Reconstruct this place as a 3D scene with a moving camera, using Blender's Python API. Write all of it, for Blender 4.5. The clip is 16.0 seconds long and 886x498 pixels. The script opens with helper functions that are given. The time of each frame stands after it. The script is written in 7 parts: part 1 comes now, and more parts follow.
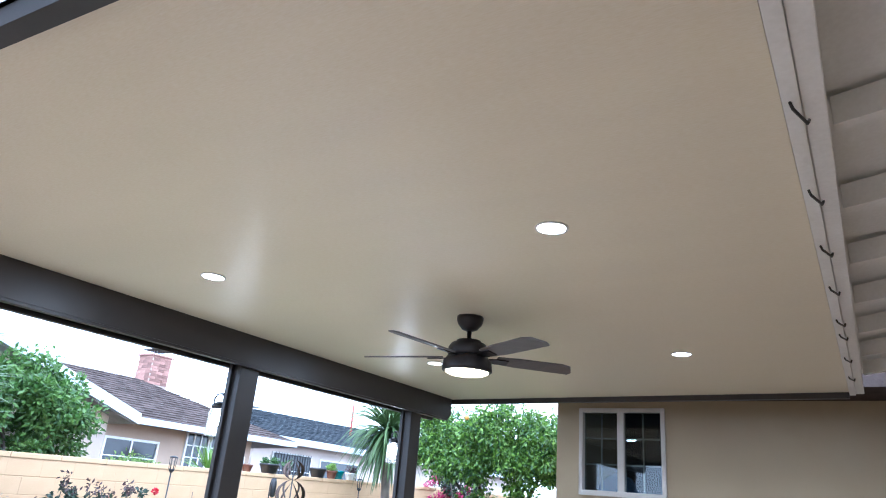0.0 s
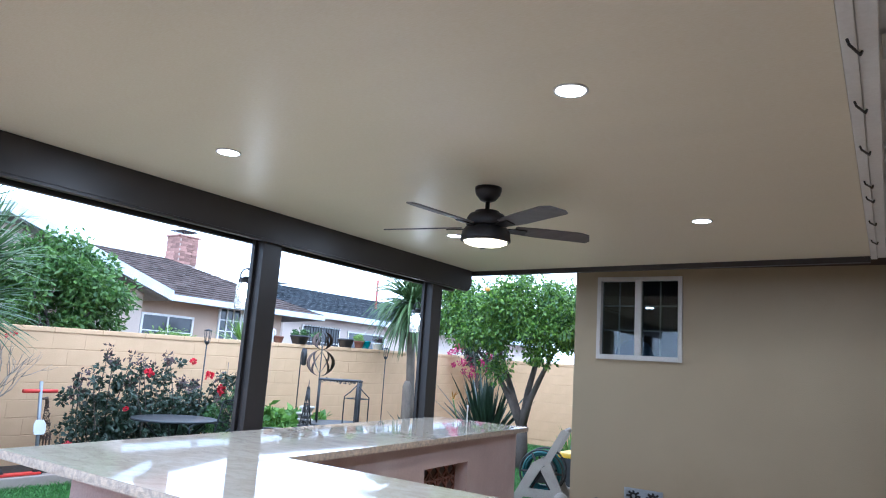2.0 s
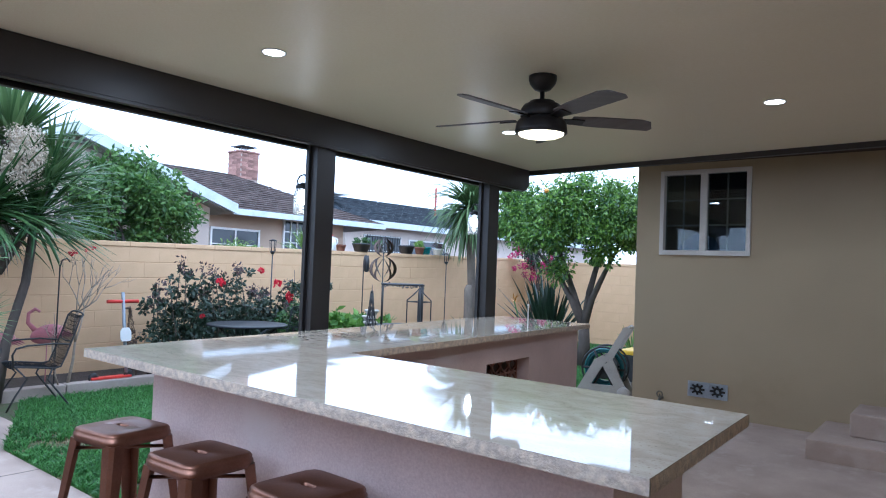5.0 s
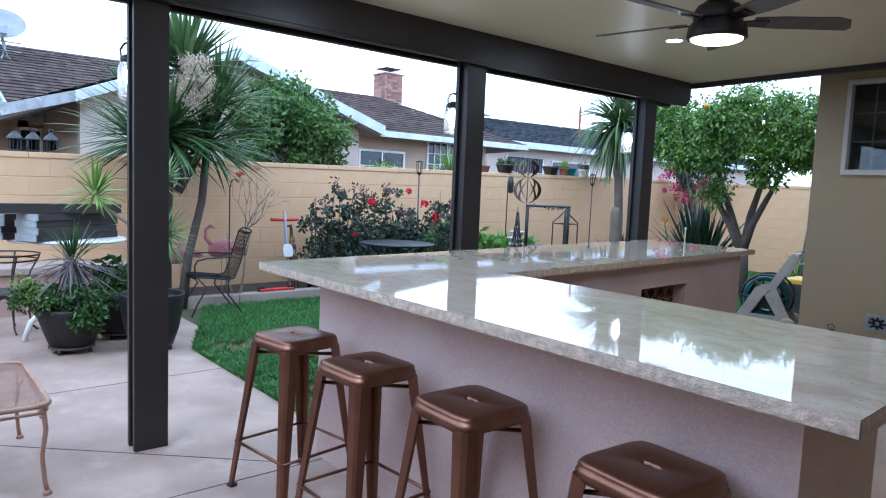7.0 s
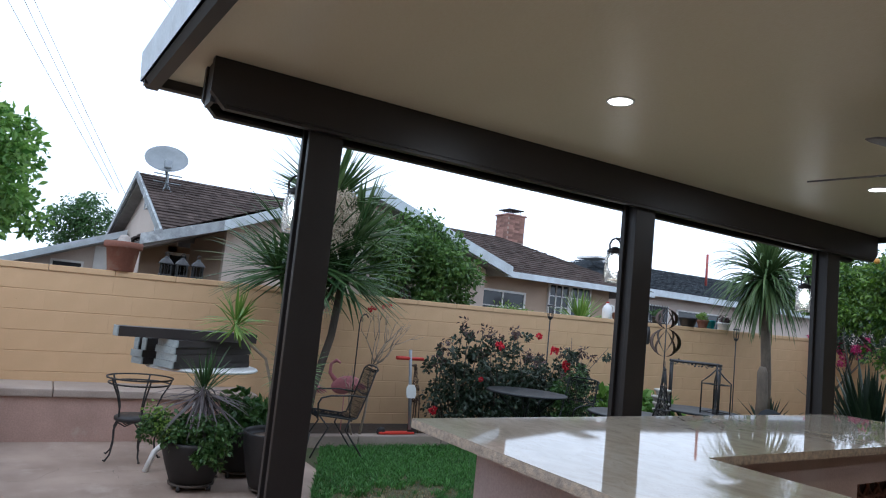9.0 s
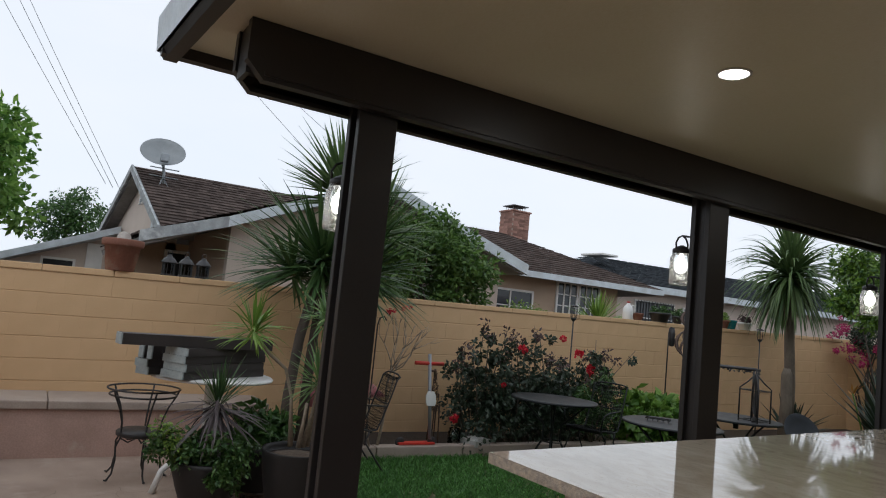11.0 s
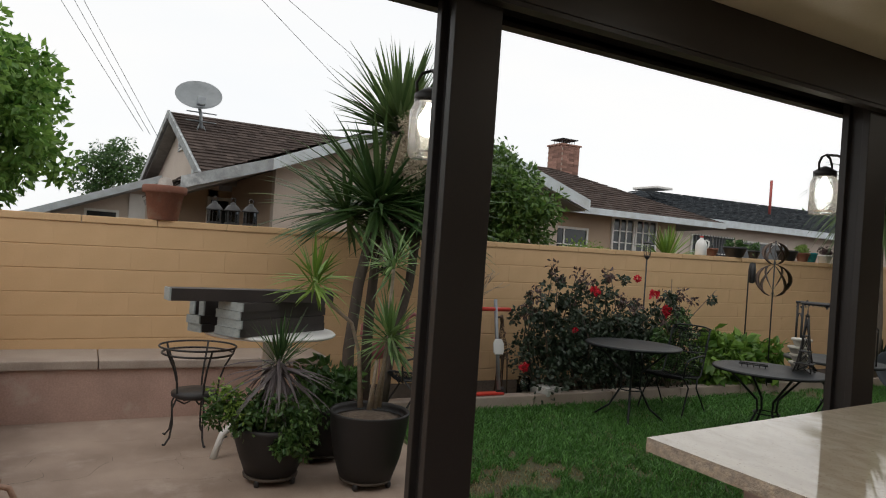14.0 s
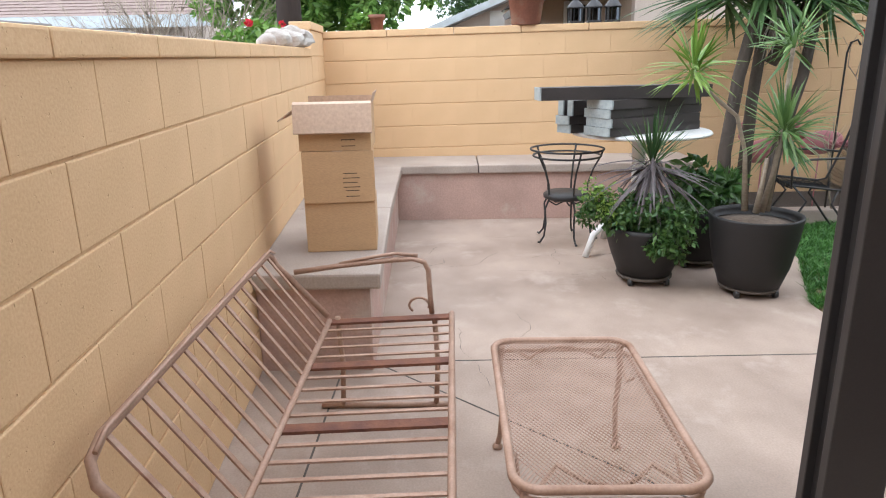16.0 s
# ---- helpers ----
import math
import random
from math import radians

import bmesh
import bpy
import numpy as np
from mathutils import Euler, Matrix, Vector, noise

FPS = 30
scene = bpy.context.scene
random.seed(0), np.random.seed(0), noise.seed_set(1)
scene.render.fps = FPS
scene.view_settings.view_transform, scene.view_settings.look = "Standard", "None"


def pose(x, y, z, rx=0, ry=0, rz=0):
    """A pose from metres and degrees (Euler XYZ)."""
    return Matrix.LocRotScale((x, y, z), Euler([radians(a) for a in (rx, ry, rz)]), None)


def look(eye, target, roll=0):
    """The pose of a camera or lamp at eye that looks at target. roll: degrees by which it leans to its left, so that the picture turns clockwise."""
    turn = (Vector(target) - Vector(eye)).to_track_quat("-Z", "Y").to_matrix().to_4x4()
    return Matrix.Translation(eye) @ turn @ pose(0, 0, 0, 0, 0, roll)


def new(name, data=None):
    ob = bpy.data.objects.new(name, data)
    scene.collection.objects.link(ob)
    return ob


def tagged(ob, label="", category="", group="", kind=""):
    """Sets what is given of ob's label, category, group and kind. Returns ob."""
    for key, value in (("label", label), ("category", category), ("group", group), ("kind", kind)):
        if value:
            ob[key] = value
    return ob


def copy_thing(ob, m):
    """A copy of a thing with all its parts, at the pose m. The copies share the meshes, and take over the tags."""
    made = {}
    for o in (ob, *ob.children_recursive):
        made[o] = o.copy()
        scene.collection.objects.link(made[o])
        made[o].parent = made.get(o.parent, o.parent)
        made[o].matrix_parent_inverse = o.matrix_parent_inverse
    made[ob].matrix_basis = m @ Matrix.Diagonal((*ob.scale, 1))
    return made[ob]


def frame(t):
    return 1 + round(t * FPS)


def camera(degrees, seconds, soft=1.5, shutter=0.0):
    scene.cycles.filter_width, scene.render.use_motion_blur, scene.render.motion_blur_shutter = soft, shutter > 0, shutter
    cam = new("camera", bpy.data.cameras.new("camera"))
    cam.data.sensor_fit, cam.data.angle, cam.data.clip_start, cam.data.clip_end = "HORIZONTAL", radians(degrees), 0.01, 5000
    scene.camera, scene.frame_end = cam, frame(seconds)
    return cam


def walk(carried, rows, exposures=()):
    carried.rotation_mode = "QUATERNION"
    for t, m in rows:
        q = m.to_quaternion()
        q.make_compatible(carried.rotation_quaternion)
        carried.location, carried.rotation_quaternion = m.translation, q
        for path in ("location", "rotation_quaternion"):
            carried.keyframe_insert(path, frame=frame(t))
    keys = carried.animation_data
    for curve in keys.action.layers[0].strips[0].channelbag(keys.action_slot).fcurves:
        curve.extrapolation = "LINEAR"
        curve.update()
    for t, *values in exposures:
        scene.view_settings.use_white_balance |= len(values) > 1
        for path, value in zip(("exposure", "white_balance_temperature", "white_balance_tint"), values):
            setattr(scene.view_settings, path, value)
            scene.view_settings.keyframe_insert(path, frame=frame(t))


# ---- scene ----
cam = camera(67.0, 16.0, soft=1.1)
PATH = [
    (0, (1.591, 2.697, 1.58), (0.572, 4.269, 2.281), 4.9),
    (0.5, (1.6, 2.702, 1.579), (0.55, 4.296, 2.177), 4.6),
    (1, (1.599, 2.714, 1.579), (0.522, 4.321, 2.085), 4.3),
    (1.5, (1.59, 2.736, 1.576), (0.497, 4.355, 2.004), 4.2),
    (2, (1.587, 2.735, 1.558), (0.488, 4.37, 1.902), 3.9),
    (2.5, (1.58, 2.741, 1.551), (0.47, 4.379, 1.845), 3.4),
    (3, (1.581, 2.753, 1.539), (0.432, 4.374, 1.764), 2.9),
    (3.5, (1.565, 2.767, 1.521), (0.397, 4.382, 1.687), 2.2),
    (5.8, (1.59, 2.806, 1.5), (0.231, 4.273, 1.514), 2.3),
    (6, (1.595, 2.794, 1.501), (0.203, 4.23, 1.504), 2.4),
    (6.5, (1.549, 2.784, 1.497), (0.122, 4.183, 1.407), 3.1),
    (7, (1.466, 2.789, 1.485), (-0.062, 4.066, 1.299), 2.4),
    (7.5, (1.301, 2.779, 1.493), (-0.232, 4.059, 1.381), 2.3),
    (8, (1.213, 2.747, 1.513), (-0.415, 3.908, 1.519), 3.7),
    (8.5, (1.048, 2.78, 1.527), (-0.633, 3.843, 1.735), 5.7),
    (8.7, (1.002, 2.778, 1.528), (-0.719, 3.774, 1.734), 5.9),
    (10.8, (0.387, 2.697, 1.551), (-1.314, 3.735, 1.716), 4.9),
    (11, (0.325, 2.719, 1.559), (-1.383, 3.741, 1.751), 5.7),
    (11.5, (0.208, 2.722, 1.56), (-1.547, 3.673, 1.685), 6.0),
    (12, (0.055, 2.689, 1.571), (-1.65, 3.722, 1.732), 4.8),
    (12.5, (-0.059, 2.642, 1.566), (-1.744, 3.717, 1.634), 3.9),
    (13, (-0.198, 2.687, 1.561), (-1.896, 3.745, 1.558), 4.1),
    (13.5, (-0.301, 2.756, 1.571), (-2.021, 3.774, 1.645), 4.8),
    (14, (-0.349, 2.788, 1.557), (-2.112, 3.733, 1.564), 4.0),
    (14.5, (-0.412, 2.762, 1.54), (-2.271, 3.492, 1.431), 4.7),
    (15, (-0.48, 2.74, 1.529), (-2.399, 3.273, 1.347), 3.8),
    (15.5, (-0.562, 2.736, 1.461), (-2.519, 2.919, 1.096), 1.0),
    (16, (-0.561, 2.734, 1.415), (-2.482, 2.7, 0.858), -1.1),
]

EXPOSURES = [(0.0, 1.98, 4760, 10), (0.5, 1.88, 4760, 10), (1.0, 1.76, 4750, 10), (2.0, 1.58, 4740, 10), (3.5, 1.33, 4720, 10), (6.0, 1.05, 4750, 10), (7.5, 0.95, 4820, 10), (8.5, 0.38, 5150, 10), (10.8, -0.55, 6050, 10),
             (12.5, -0.57, 6420, 10), (13.0, -0.06, 6400, 10), (13.5, -0.4, 6550, 10), (14.0, -0.45, 6750, 10), (14.5, 0.1, 6500, 10), (15.0, 0.78, 6250, 10), (15.5, 1.02, 6050, 10), (16.0, 1.1, 5950, 10)]
walk(cam, [(t, look(eye, target, roll)) for t, eye, target, roll in PATH], EXPOSURES)

# ---- world and light ----
world = bpy.data.worlds.new("overcast")
scene.world = world
world.use_nodes = True
wn, wl = world.node_tree.nodes, world.node_tree.links
wn.clear()
w_out, w_bg = wn.new("ShaderNodeOutputWorld"), wn.new("ShaderNodeBackground")
sky = wn.new("ShaderNodeTexSky")
sky.sky_type, sky.sun_disc = "NISHITA", False
sky.sun_elevation, sky.sun_rotation = radians(48), radians(150)
w_bg.inputs["Strength"].default_value = 0.1
w_co, w_noise, w_ramp, w_mix = wn.new("ShaderNodeTexCoord"), wn.new("ShaderNodeTexNoise"), wn.new("ShaderNodeValToRGB"), wn.new("ShaderNodeMix")
w_map = wn.new("ShaderNodeMapping")
w_map.inputs["Scale"].default_value = (1, 1, 3.5)
w_noise.inputs["Scale"].default_value, w_noise.inputs["Detail"].default_value = 1.6, 5
w_ramp.color_ramp.elements[0].position, w_ramp.color_ramp.elements[1].position = 0.3, 0.7
w_ramp.color_ramp.elements[0].color, w_ramp.color_ramp.elements[1].color = (0.90, 0.945, 1.0, 1), (1, 1, 1, 1)
w_gain = wn.new("ShaderNodeVectorMath")
w_gain.operation = "SCALE"
w_gain.inputs[3].default_value = 15.0
w_mix.data_type = "RGBA"
w_mix.inputs["Factor"].default_value = 0.9
wl.new(w_co.outputs["Generated"], w_map.inputs["Vector"])
wl.new(w_map.outputs["Vector"], w_noise.inputs["Vector"])
wl.new(w_noise.outputs["Fac"], w_ramp.inputs["Fac"])
wl.new(w_ramp.outputs["Color"], w_gain.inputs[0])
wl.new(sky.outputs["Color"], w_mix.inputs["A"])
wl.new(w_gain.outputs["Vector"], w_mix.inputs["B"])
wl.new(w_mix.outputs["Result"], w_bg.inputs["Color"])
wl.new(w_bg.outputs["Background"], w_out.inputs["Surface"])

sun_data = bpy.data.lights.new("sun", "SUN")
sun_data.energy, sun_data.angle, sun_data.color = 0.5, radians(25), (1.0, 0.96, 0.9)
sun = new("sun", sun_data)
sun.matrix_world = look((0, 0, 20), (-5, 8.6, 8), 0)


# ---- materials ----
def material(name, a, b=None, rough=0.7, metal=0.0, scale=6.0, fine=90.0, bump=0.15, depth=0.004, stain=None, stain_scale=1.3, stain_at=(0.52, 0.68),
             streak=(1, 1, 1), per_piece=0.0, gloss_var=0.1, coat=0.0, pits=0.0):
    """Two-scale colour variation, stains and a fine relief, in metres."""
    m = bpy.data.materials.new(name)
    m.use_nodes = True
    n, l = m.node_tree.nodes, m.node_tree.links
    bsdf = n["Principled BSDF"]
    b = b or tuple(c * 0.82 for c in a)
    co = n.new("ShaderNodeTexCoord")
    mp = n.new("ShaderNodeMapping")
    mp.inputs["Scale"].default_value = streak
    l.new(co.outputs["Object"], mp.inputs["Vector"])
    big, small = n.new("ShaderNodeTexNoise"), n.new("ShaderNodeTexNoise")
    for tex, s in ((big, scale), (small, fine)):
        tex.inputs["Scale"].default_value, tex.inputs["Detail"].default_value = s, 6
        l.new(mp.outputs["Vector"], tex.inputs["Vector"])
    ramp = n.new("ShaderNodeValToRGB")
    ramp.color_ramp.elements[0].position, ramp.color_ramp.elements[1].position = 0.32, 0.68
    ramp.color_ramp.elements[0].color, ramp.color_ramp.elements[1].color = (*b, 1), (*a, 1)
    l.new(big.outputs["Fac"], ramp.inputs["Fac"])
    col = ramp.outputs["Color"]
    grain = n.new("ShaderNodeMix")
    grain.data_type, grain.blend_type = "RGBA", "OVERLAY"
    grain.inputs["Factor"].default_value = 0.25
    l.new(col, grain.inputs["A"])
    l.new(small.outputs["Fac"], grain.inputs["B"])
    col = grain.outputs["Result"]
    if stain:
        st, sr, sm = n.new("ShaderNodeTexNoise"), n.new("ShaderNodeValToRGB"), n.new("ShaderNodeMix")
        st.inputs["Scale"].default_value, st.inputs["Detail"].default_value, st.inputs["Roughness"].default_value = stain_scale, 7, 0.65
        sr.color_ramp.elements[0].position, sr.color_ramp.elements[1].position = stain_at
        l.new(co.outputs["Object"], st.inputs["Vector"])
        l.new(st.outputs["Fac"], sr.inputs["Fac"])
        sm.data_type = "RGBA"
        l.new(sr.outputs["Color"], sm.inputs["Factor"])
        l.new(col, sm.inputs["A"])
        sm.inputs["B"].default_value = (*stain, 1)
        col = sm.outputs["Result"]
    if per_piece:
        info, mr, hs = n.new("ShaderNodeObjectInfo"), n.new("ShaderNodeMapRange"), n.new("ShaderNodeHueSaturation")
        mr.inputs["To Min"].default_value, mr.inputs["To Max"].default_value = 1 - per_piece, 1 + per_piece
        l.new(info.outputs["Random"], mr.inputs["Value"])
        l.new(mr.outputs["Result"], hs.inputs["Value"])
        l.new(col, hs.inputs["Color"])
        col = hs.outputs["Color"]
    l.new(col, bsdf.inputs["Base Color"])
    rr = n.new("ShaderNodeMapRange")
    rr.inputs["To Min"].default_value, rr.inputs["To Max"].default_value = max(rough - gloss_var, 0.02), min(rough + gloss_var, 1)
    l.new(big.outputs["Fac"], rr.inputs["Value"])
    l.new(rr.outputs["Result"], bsdf.inputs["Roughness"])
    bsdf.inputs["Metallic"].default_value = metal
    bsdf.inputs["Coat Weight"].default_value = coat
    if bump:
        bp = n.new("ShaderNodeBump")
        bp.inputs["Strength"].default_value, bp.inputs["Distance"].default_value = bump, depth
        l.new(small.outputs["Fac"], bp.inputs["Height"])
        l.new(bp.outputs["Normal"], bsdf.inputs["Normal"])
        if pits:
            pt, pr, pb = n.new("ShaderNodeTexNoise"), n.new("ShaderNodeValToRGB"), n.new("ShaderNodeBump")
            pt.inputs["Scale"].default_value, pt.inputs["Detail"].default_value = pits, 3
            pr.color_ramp.elements[0].position, pr.color_ramp.elements[1].position = 0.26, 0.33
            pb.inputs["Strength"].default_value, pb.inputs["Distance"].default_value = 0.7, 0.005
            l.new(co.outputs["Object"], pt.inputs["Vector"])
            l.new(pt.outputs["Fac"], pr.inputs["Fac"])
            l.new(pr.outputs["Color"], pb.inputs["Height"])
            l.new(bp.outputs["Normal"], pb.inputs["Normal"])
            l.new(pb.outputs["Normal"], bsdf.inputs["Normal"])
    return m


def leaf_material(name, a, b, rough=0.45, trans=0.25):
    """Foliage: colour varies leaf by leaf."""
    m = bpy.data.materials.new(name)
    m.use_nodes = True
    n, l = m.node_tree.nodes, m.node_tree.links
    bsdf, geo, ramp = n["Principled BSDF"], n.new("ShaderNodeNewGeometry"), n.new("ShaderNodeValToRGB")
    ramp.color_ramp.elements[0].color, ramp.color_ramp.elements[1].color = (*a, 1), (*b, 1)
    l.new(geo.outputs["Random Per Island"], ramp.inputs["Fac"])
    l.new(ramp.outputs["Color"], bsdf.inputs["Base Color"])
    bsdf.inputs["Roughness"].default_value = rough
    mix, tr, out = n.new("ShaderNodeMixShader"), n.new("ShaderNodeBsdfTranslucent"), n["Material Output"]
    l.new(ramp.outputs["Color"], tr.inputs["Color"])
    mix.inputs["Fac"].default_value = trans
    l.new(bsdf.outputs["BSDF"], mix.inputs[1])
    l.new(tr.outputs["BSDF"], mix.inputs[2])
    l.new(mix.outputs["Shader"], out.inputs["Surface"])
    return m


def glowing(name, color, strength):
    m = bpy.data.materials.new(name)
    m.use_nodes = True
    bsdf = m.node_tree.nodes["Principled BSDF"]
    bsdf.inputs["Base Color"].default_value = (0.9, 0.9, 0.88, 1)
    bsdf.inputs["Emission Color"].default_value = (*color, 1)
    bsdf.inputs["Emission Strength"].default_value = strength
    return m


def glass(name, tint=(1, 1, 1), rough=0.0, haze=0.0):
    """Thin clear pane: mostly see-through, with a mirror's gloss at grazing angles."""
    m = bpy.data.materials.new(name)
    m.use_nodes = True
    n, l = m.node_tree.nodes, m.node_tree.links
    out, mix, tr, gl, fr = n["Material Output"], n.new("ShaderNodeMixShader"), n.new("ShaderNodeBsdfTransparent"), n.new("ShaderNodeBsdfGlossy"), n.new("ShaderNodeFresnel")
    tr.inputs["Color"].default_value, gl.inputs["Roughness"].default_value = (*tint, 1), rough
    fr.inputs["IOR"].default_value = 1.5
    l.new(fr.outputs["Fac"], mix.inputs["Fac"])
    l.new(tr.outputs["BSDF"], mix.inputs[1])
    l.new(gl.outputs["BSDF"], mix.inputs[2])
    last = mix
    if haze:
        last, white = n.new("ShaderNodeMixShader"), n.new("ShaderNodeBsdfTranslucent")
        last.inputs["Fac"].default_value = haze
        l.new(mix.outputs["Shader"], last.inputs[1])
        l.new(white.outputs["BSDF"], last.inputs[2])
    l.new(last.outputs["Shader"], out.inputs["Surface"])
    return m


CONCRETE = material("concrete", (0.42, 0.325, 0.262), (0.285, 0.212, 0.168), 0.72, scale=2.3, fine=120, stain=(0.465, 0.375, 0.315), stain_scale=3.1, stain_at=(0.54, 0.75), bump=0.16)
BENCH_STUCCO = material("bench_stucco", (0.50, 0.34, 0.285), (0.40, 0.27, 0.225), 0.85, scale=2.2, fine=80, stain=(0.50, 0.42, 0.36), stain_scale=2, bump=0.35)
BENCH_CAP = material("bench_cap", (0.40, 0.335, 0.285), (0.32, 0.26, 0.22), 0.75, scale=3, fine=110, bump=0.15)
BLOCK = material("painted_block", (0.665, 0.448, 0.252), (0.60, 0.40, 0.218), 0.85, scale=2.5, fine=130, bump=0.28, depth=0.003, per_piece=0.008, pits=46)
MORTAR = material("painted_mortar", (0.68, 0.47, 0.27), (0.60, 0.40, 0.22), 0.9, scale=5, fine=70, bump=0.3)
STUCCO = material("house_stucco", (0.345, 0.270, 0.165), (0.312, 0.243, 0.148), 0.9, scale=1.2, fine=130, bump=0.5, depth=0.005, stain=(0.298, 0.230, 0.138), stain_scale=0.6)
COUNTER_STUCCO = material("counter_stucco", (0.58, 0.45, 0.41), (0.49, 0.375, 0.34), 0.85, scale=2.4, fine=110, stain=(0.58, 0.48, 0.44), stain_scale=1.7, bump=0.45)
BROWN = material("brown_aluminium", (0.026, 0.0225, 0.0215), (0.021, 0.018, 0.017), 0.45, scale=4, fine=200, bump=0.03)
CEILING = material("beige_panel", (0.74, 0.675, 0.515), (0.715, 0.65, 0.495), 0.38, scale=1.0, fine=40, bump=0.04, streak=(1, 6, 1))
WHITE = material("white_paint", (0.78, 0.77, 0.74), (0.70, 0.69, 0.66), 0.6, scale=4, fine=60, bump=0.1)
SOIL = material("soil", (0.058, 0.041, 0.030), (0.034, 0.025, 0.018), 0.95, scale=8, fine=60, bump=0.9, depth=0.02)
TURF = material("turf_soil", (0.055, 0.085, 0.025), (0.085, 0.065, 0.04), 0.95, scale=5, fine=60, bump=0.8, depth=0.015)
SHINGLE = material("brown_shingle", (0.105, 0.08, 0.07), (0.07, 0.053, 0.047), 0.98, scale=6, fine=70, bump=0.5, per_piece=0.25)
SHINGLE_GREY = material("grey_shingle", (0.040, 0.047, 0.054), (0.028, 0.033, 0.038), 0.98, scale=6, fine=70, bump=0.5, per_piece=0.2)
HOUSE_PALE = material("pale_stucco", (0.62, 0.53, 0.46), (0.57, 0.48, 0.41), 0.9, scale=1.5, fine=90, bump=0.3)
HOUSE_TAN = material("tan_stucco", (0.50, 0.38, 0.28), (0.45, 0.34, 0.25), 0.9, scale=1.5, fine=90, bump=0.3)
TRIM = material("blue_white_trim", (0.62, 0.68, 0.72), (0.5, 0.54, 0.56), 0.6, scale=5, fine=50, bump=0.1)


# ---- shapes ----
def box(bm, lo, hi, bevel=0.0):
    x0, y0, z0 = lo
    x1, y1, z1 = hi
    v = [bm.verts.new(p) for p in ((x0, y0, z0), (x1, y0, z0), (x1, y1, z0), (x0, y1, z0), (x0, y0, z1), (x1, y0, z1), (x1, y1, z1), (x0, y1, z1))]
    f = [bm.faces.new([v[i] for i in q]) for q in ((3, 2, 1, 0), (4, 5, 6, 7), (0, 1, 5, 4), (1, 2, 6, 5), (2, 3, 7, 6), (3, 0, 4, 7))]
    if bevel:
        edges = list({e for q in f for e in q.edges})
        bmesh.ops.bevel(bm, geom=edges, offset=bevel, segments=2, affect="EDGES", profile=0.6)
    return bm


def prism(bm, outline, z0, z1, bevel=0.0):
    """An upright slab over a plan outline (counter-clockwise)."""
    lo = [bm.verts.new((x, y, z0)) for x, y in outline]
    hi = [bm.verts.new((x, y, z1)) for x, y in outline]
    k = len(outline)
    f = [bm.faces.new(lo[::-1]), bm.faces.new(hi)]
    f += [bm.faces.new((lo[i], lo[(i + 1) % k], hi[(i + 1) % k], hi[i])) for i in range(k)]
    if bevel:
        bmesh.ops.bevel(bm, geom=list({e for q in f for e in q.edges}), offset=bevel, segments=2, affect="EDGES", profile=0.6)
    return bm


def extrude(bm, outline, a, b, u, v):
    """A straight bar from a to b with the cross-section outline, in the directions u and v."""
    a, b, u, v = Vector(a), Vector(b), Vector(u), Vector(v)
    one = [bm.verts.new(a + u * p + v * q) for p, q in outline]
    two = [bm.verts.new(b + u * p + v * q) for p, q in outline]
    k = len(outline)
    bm.faces.new(one[::-1])
    bm.faces.new(two)
    for i in range(k):
        bm.faces.new((one[i], one[(i + 1) % k], two[(i + 1) % k], two[i]))
    bmesh.ops.recalc_face_normals(bm, faces=bm.faces)
    return bm


def tube(bm, points, r, n=6, closed=False):
    """A round rod along points; r is one radius or one a point."""
    pts = [Vector(p) for p in points]
    rs = [r] * len(pts) if isinstance(r, (int, float)) else list(r)
    rings = []
    side = None
    for i, p in enumerate(pts):
        a = pts[i - 1] if (i or closed) else p
        b = pts[(i + 1) % len(pts)] if (i + 1 < len(pts) or closed) else p
        d = (b - a).normalized()
        if side is None:
            side = d.orthogonal().normalized()
        side = (side - d * side.dot(d)).normalized()
        up = d.cross(side)
        rings.append([bm.verts.new(p + (side * math.cos(2 * math.pi * j / n) + up * math.sin(2 * math.pi * j / n)) * rs[i]) for j in range(n)])
    for i in range(len(rings) - (0 if closed else 1)):
        one, two = rings[i], rings[(i + 1) % len(rings)]
        for j in range(n):
            bm.faces.new((one[j], one[(j + 1) % n], two[(j + 1) % n], two[j])).smooth = True
    if not closed:
        bm.faces.new(rings[0][::-1])
        bm.faces.new(rings[-1])
    return bm


def lathe(bm, profile, n=28, at=(0, 0, 0)):
    """A turned body: profile of (radius, height)."""
    rings = []
    for r, z in profile:
        rings.append([bm.verts.new((at[0] + r * math.cos(2 * math.pi * j / n), at[1] + r * math.sin(2 * math.pi * j / n), at[2] + z)) for j in range(n)])
    for one, two in zip(rings, rings[1:]):
        for j in range(n):
            bm.faces.new((one[j], one[(j + 1) % n], two[(j + 1) % n], two[j])).smooth = True
    bm.faces.new(rings[0][::-1])
    bm.faces.new(rings[-1])
    return bm


def part(name, bm, mat, parent=None, label="", smooth=False):
    """One mesh object, under a thing or a part."""
    if smooth:
        for f in bm.faces:
            f.smooth = True
    me = bpy.data.meshes.new(name)
    bm.to_mesh(me)
    bm.free()
    me.materials.append(mat)
    ob = new(name, me)
    if parent:
        ob.parent = parent
    if label:
        tagged(ob, label)
    return ob


MASSES = ("trailing_greenery", "young_growth", "bract_mass", "foliage", "grass", "flower_spray", "dead_skirt")


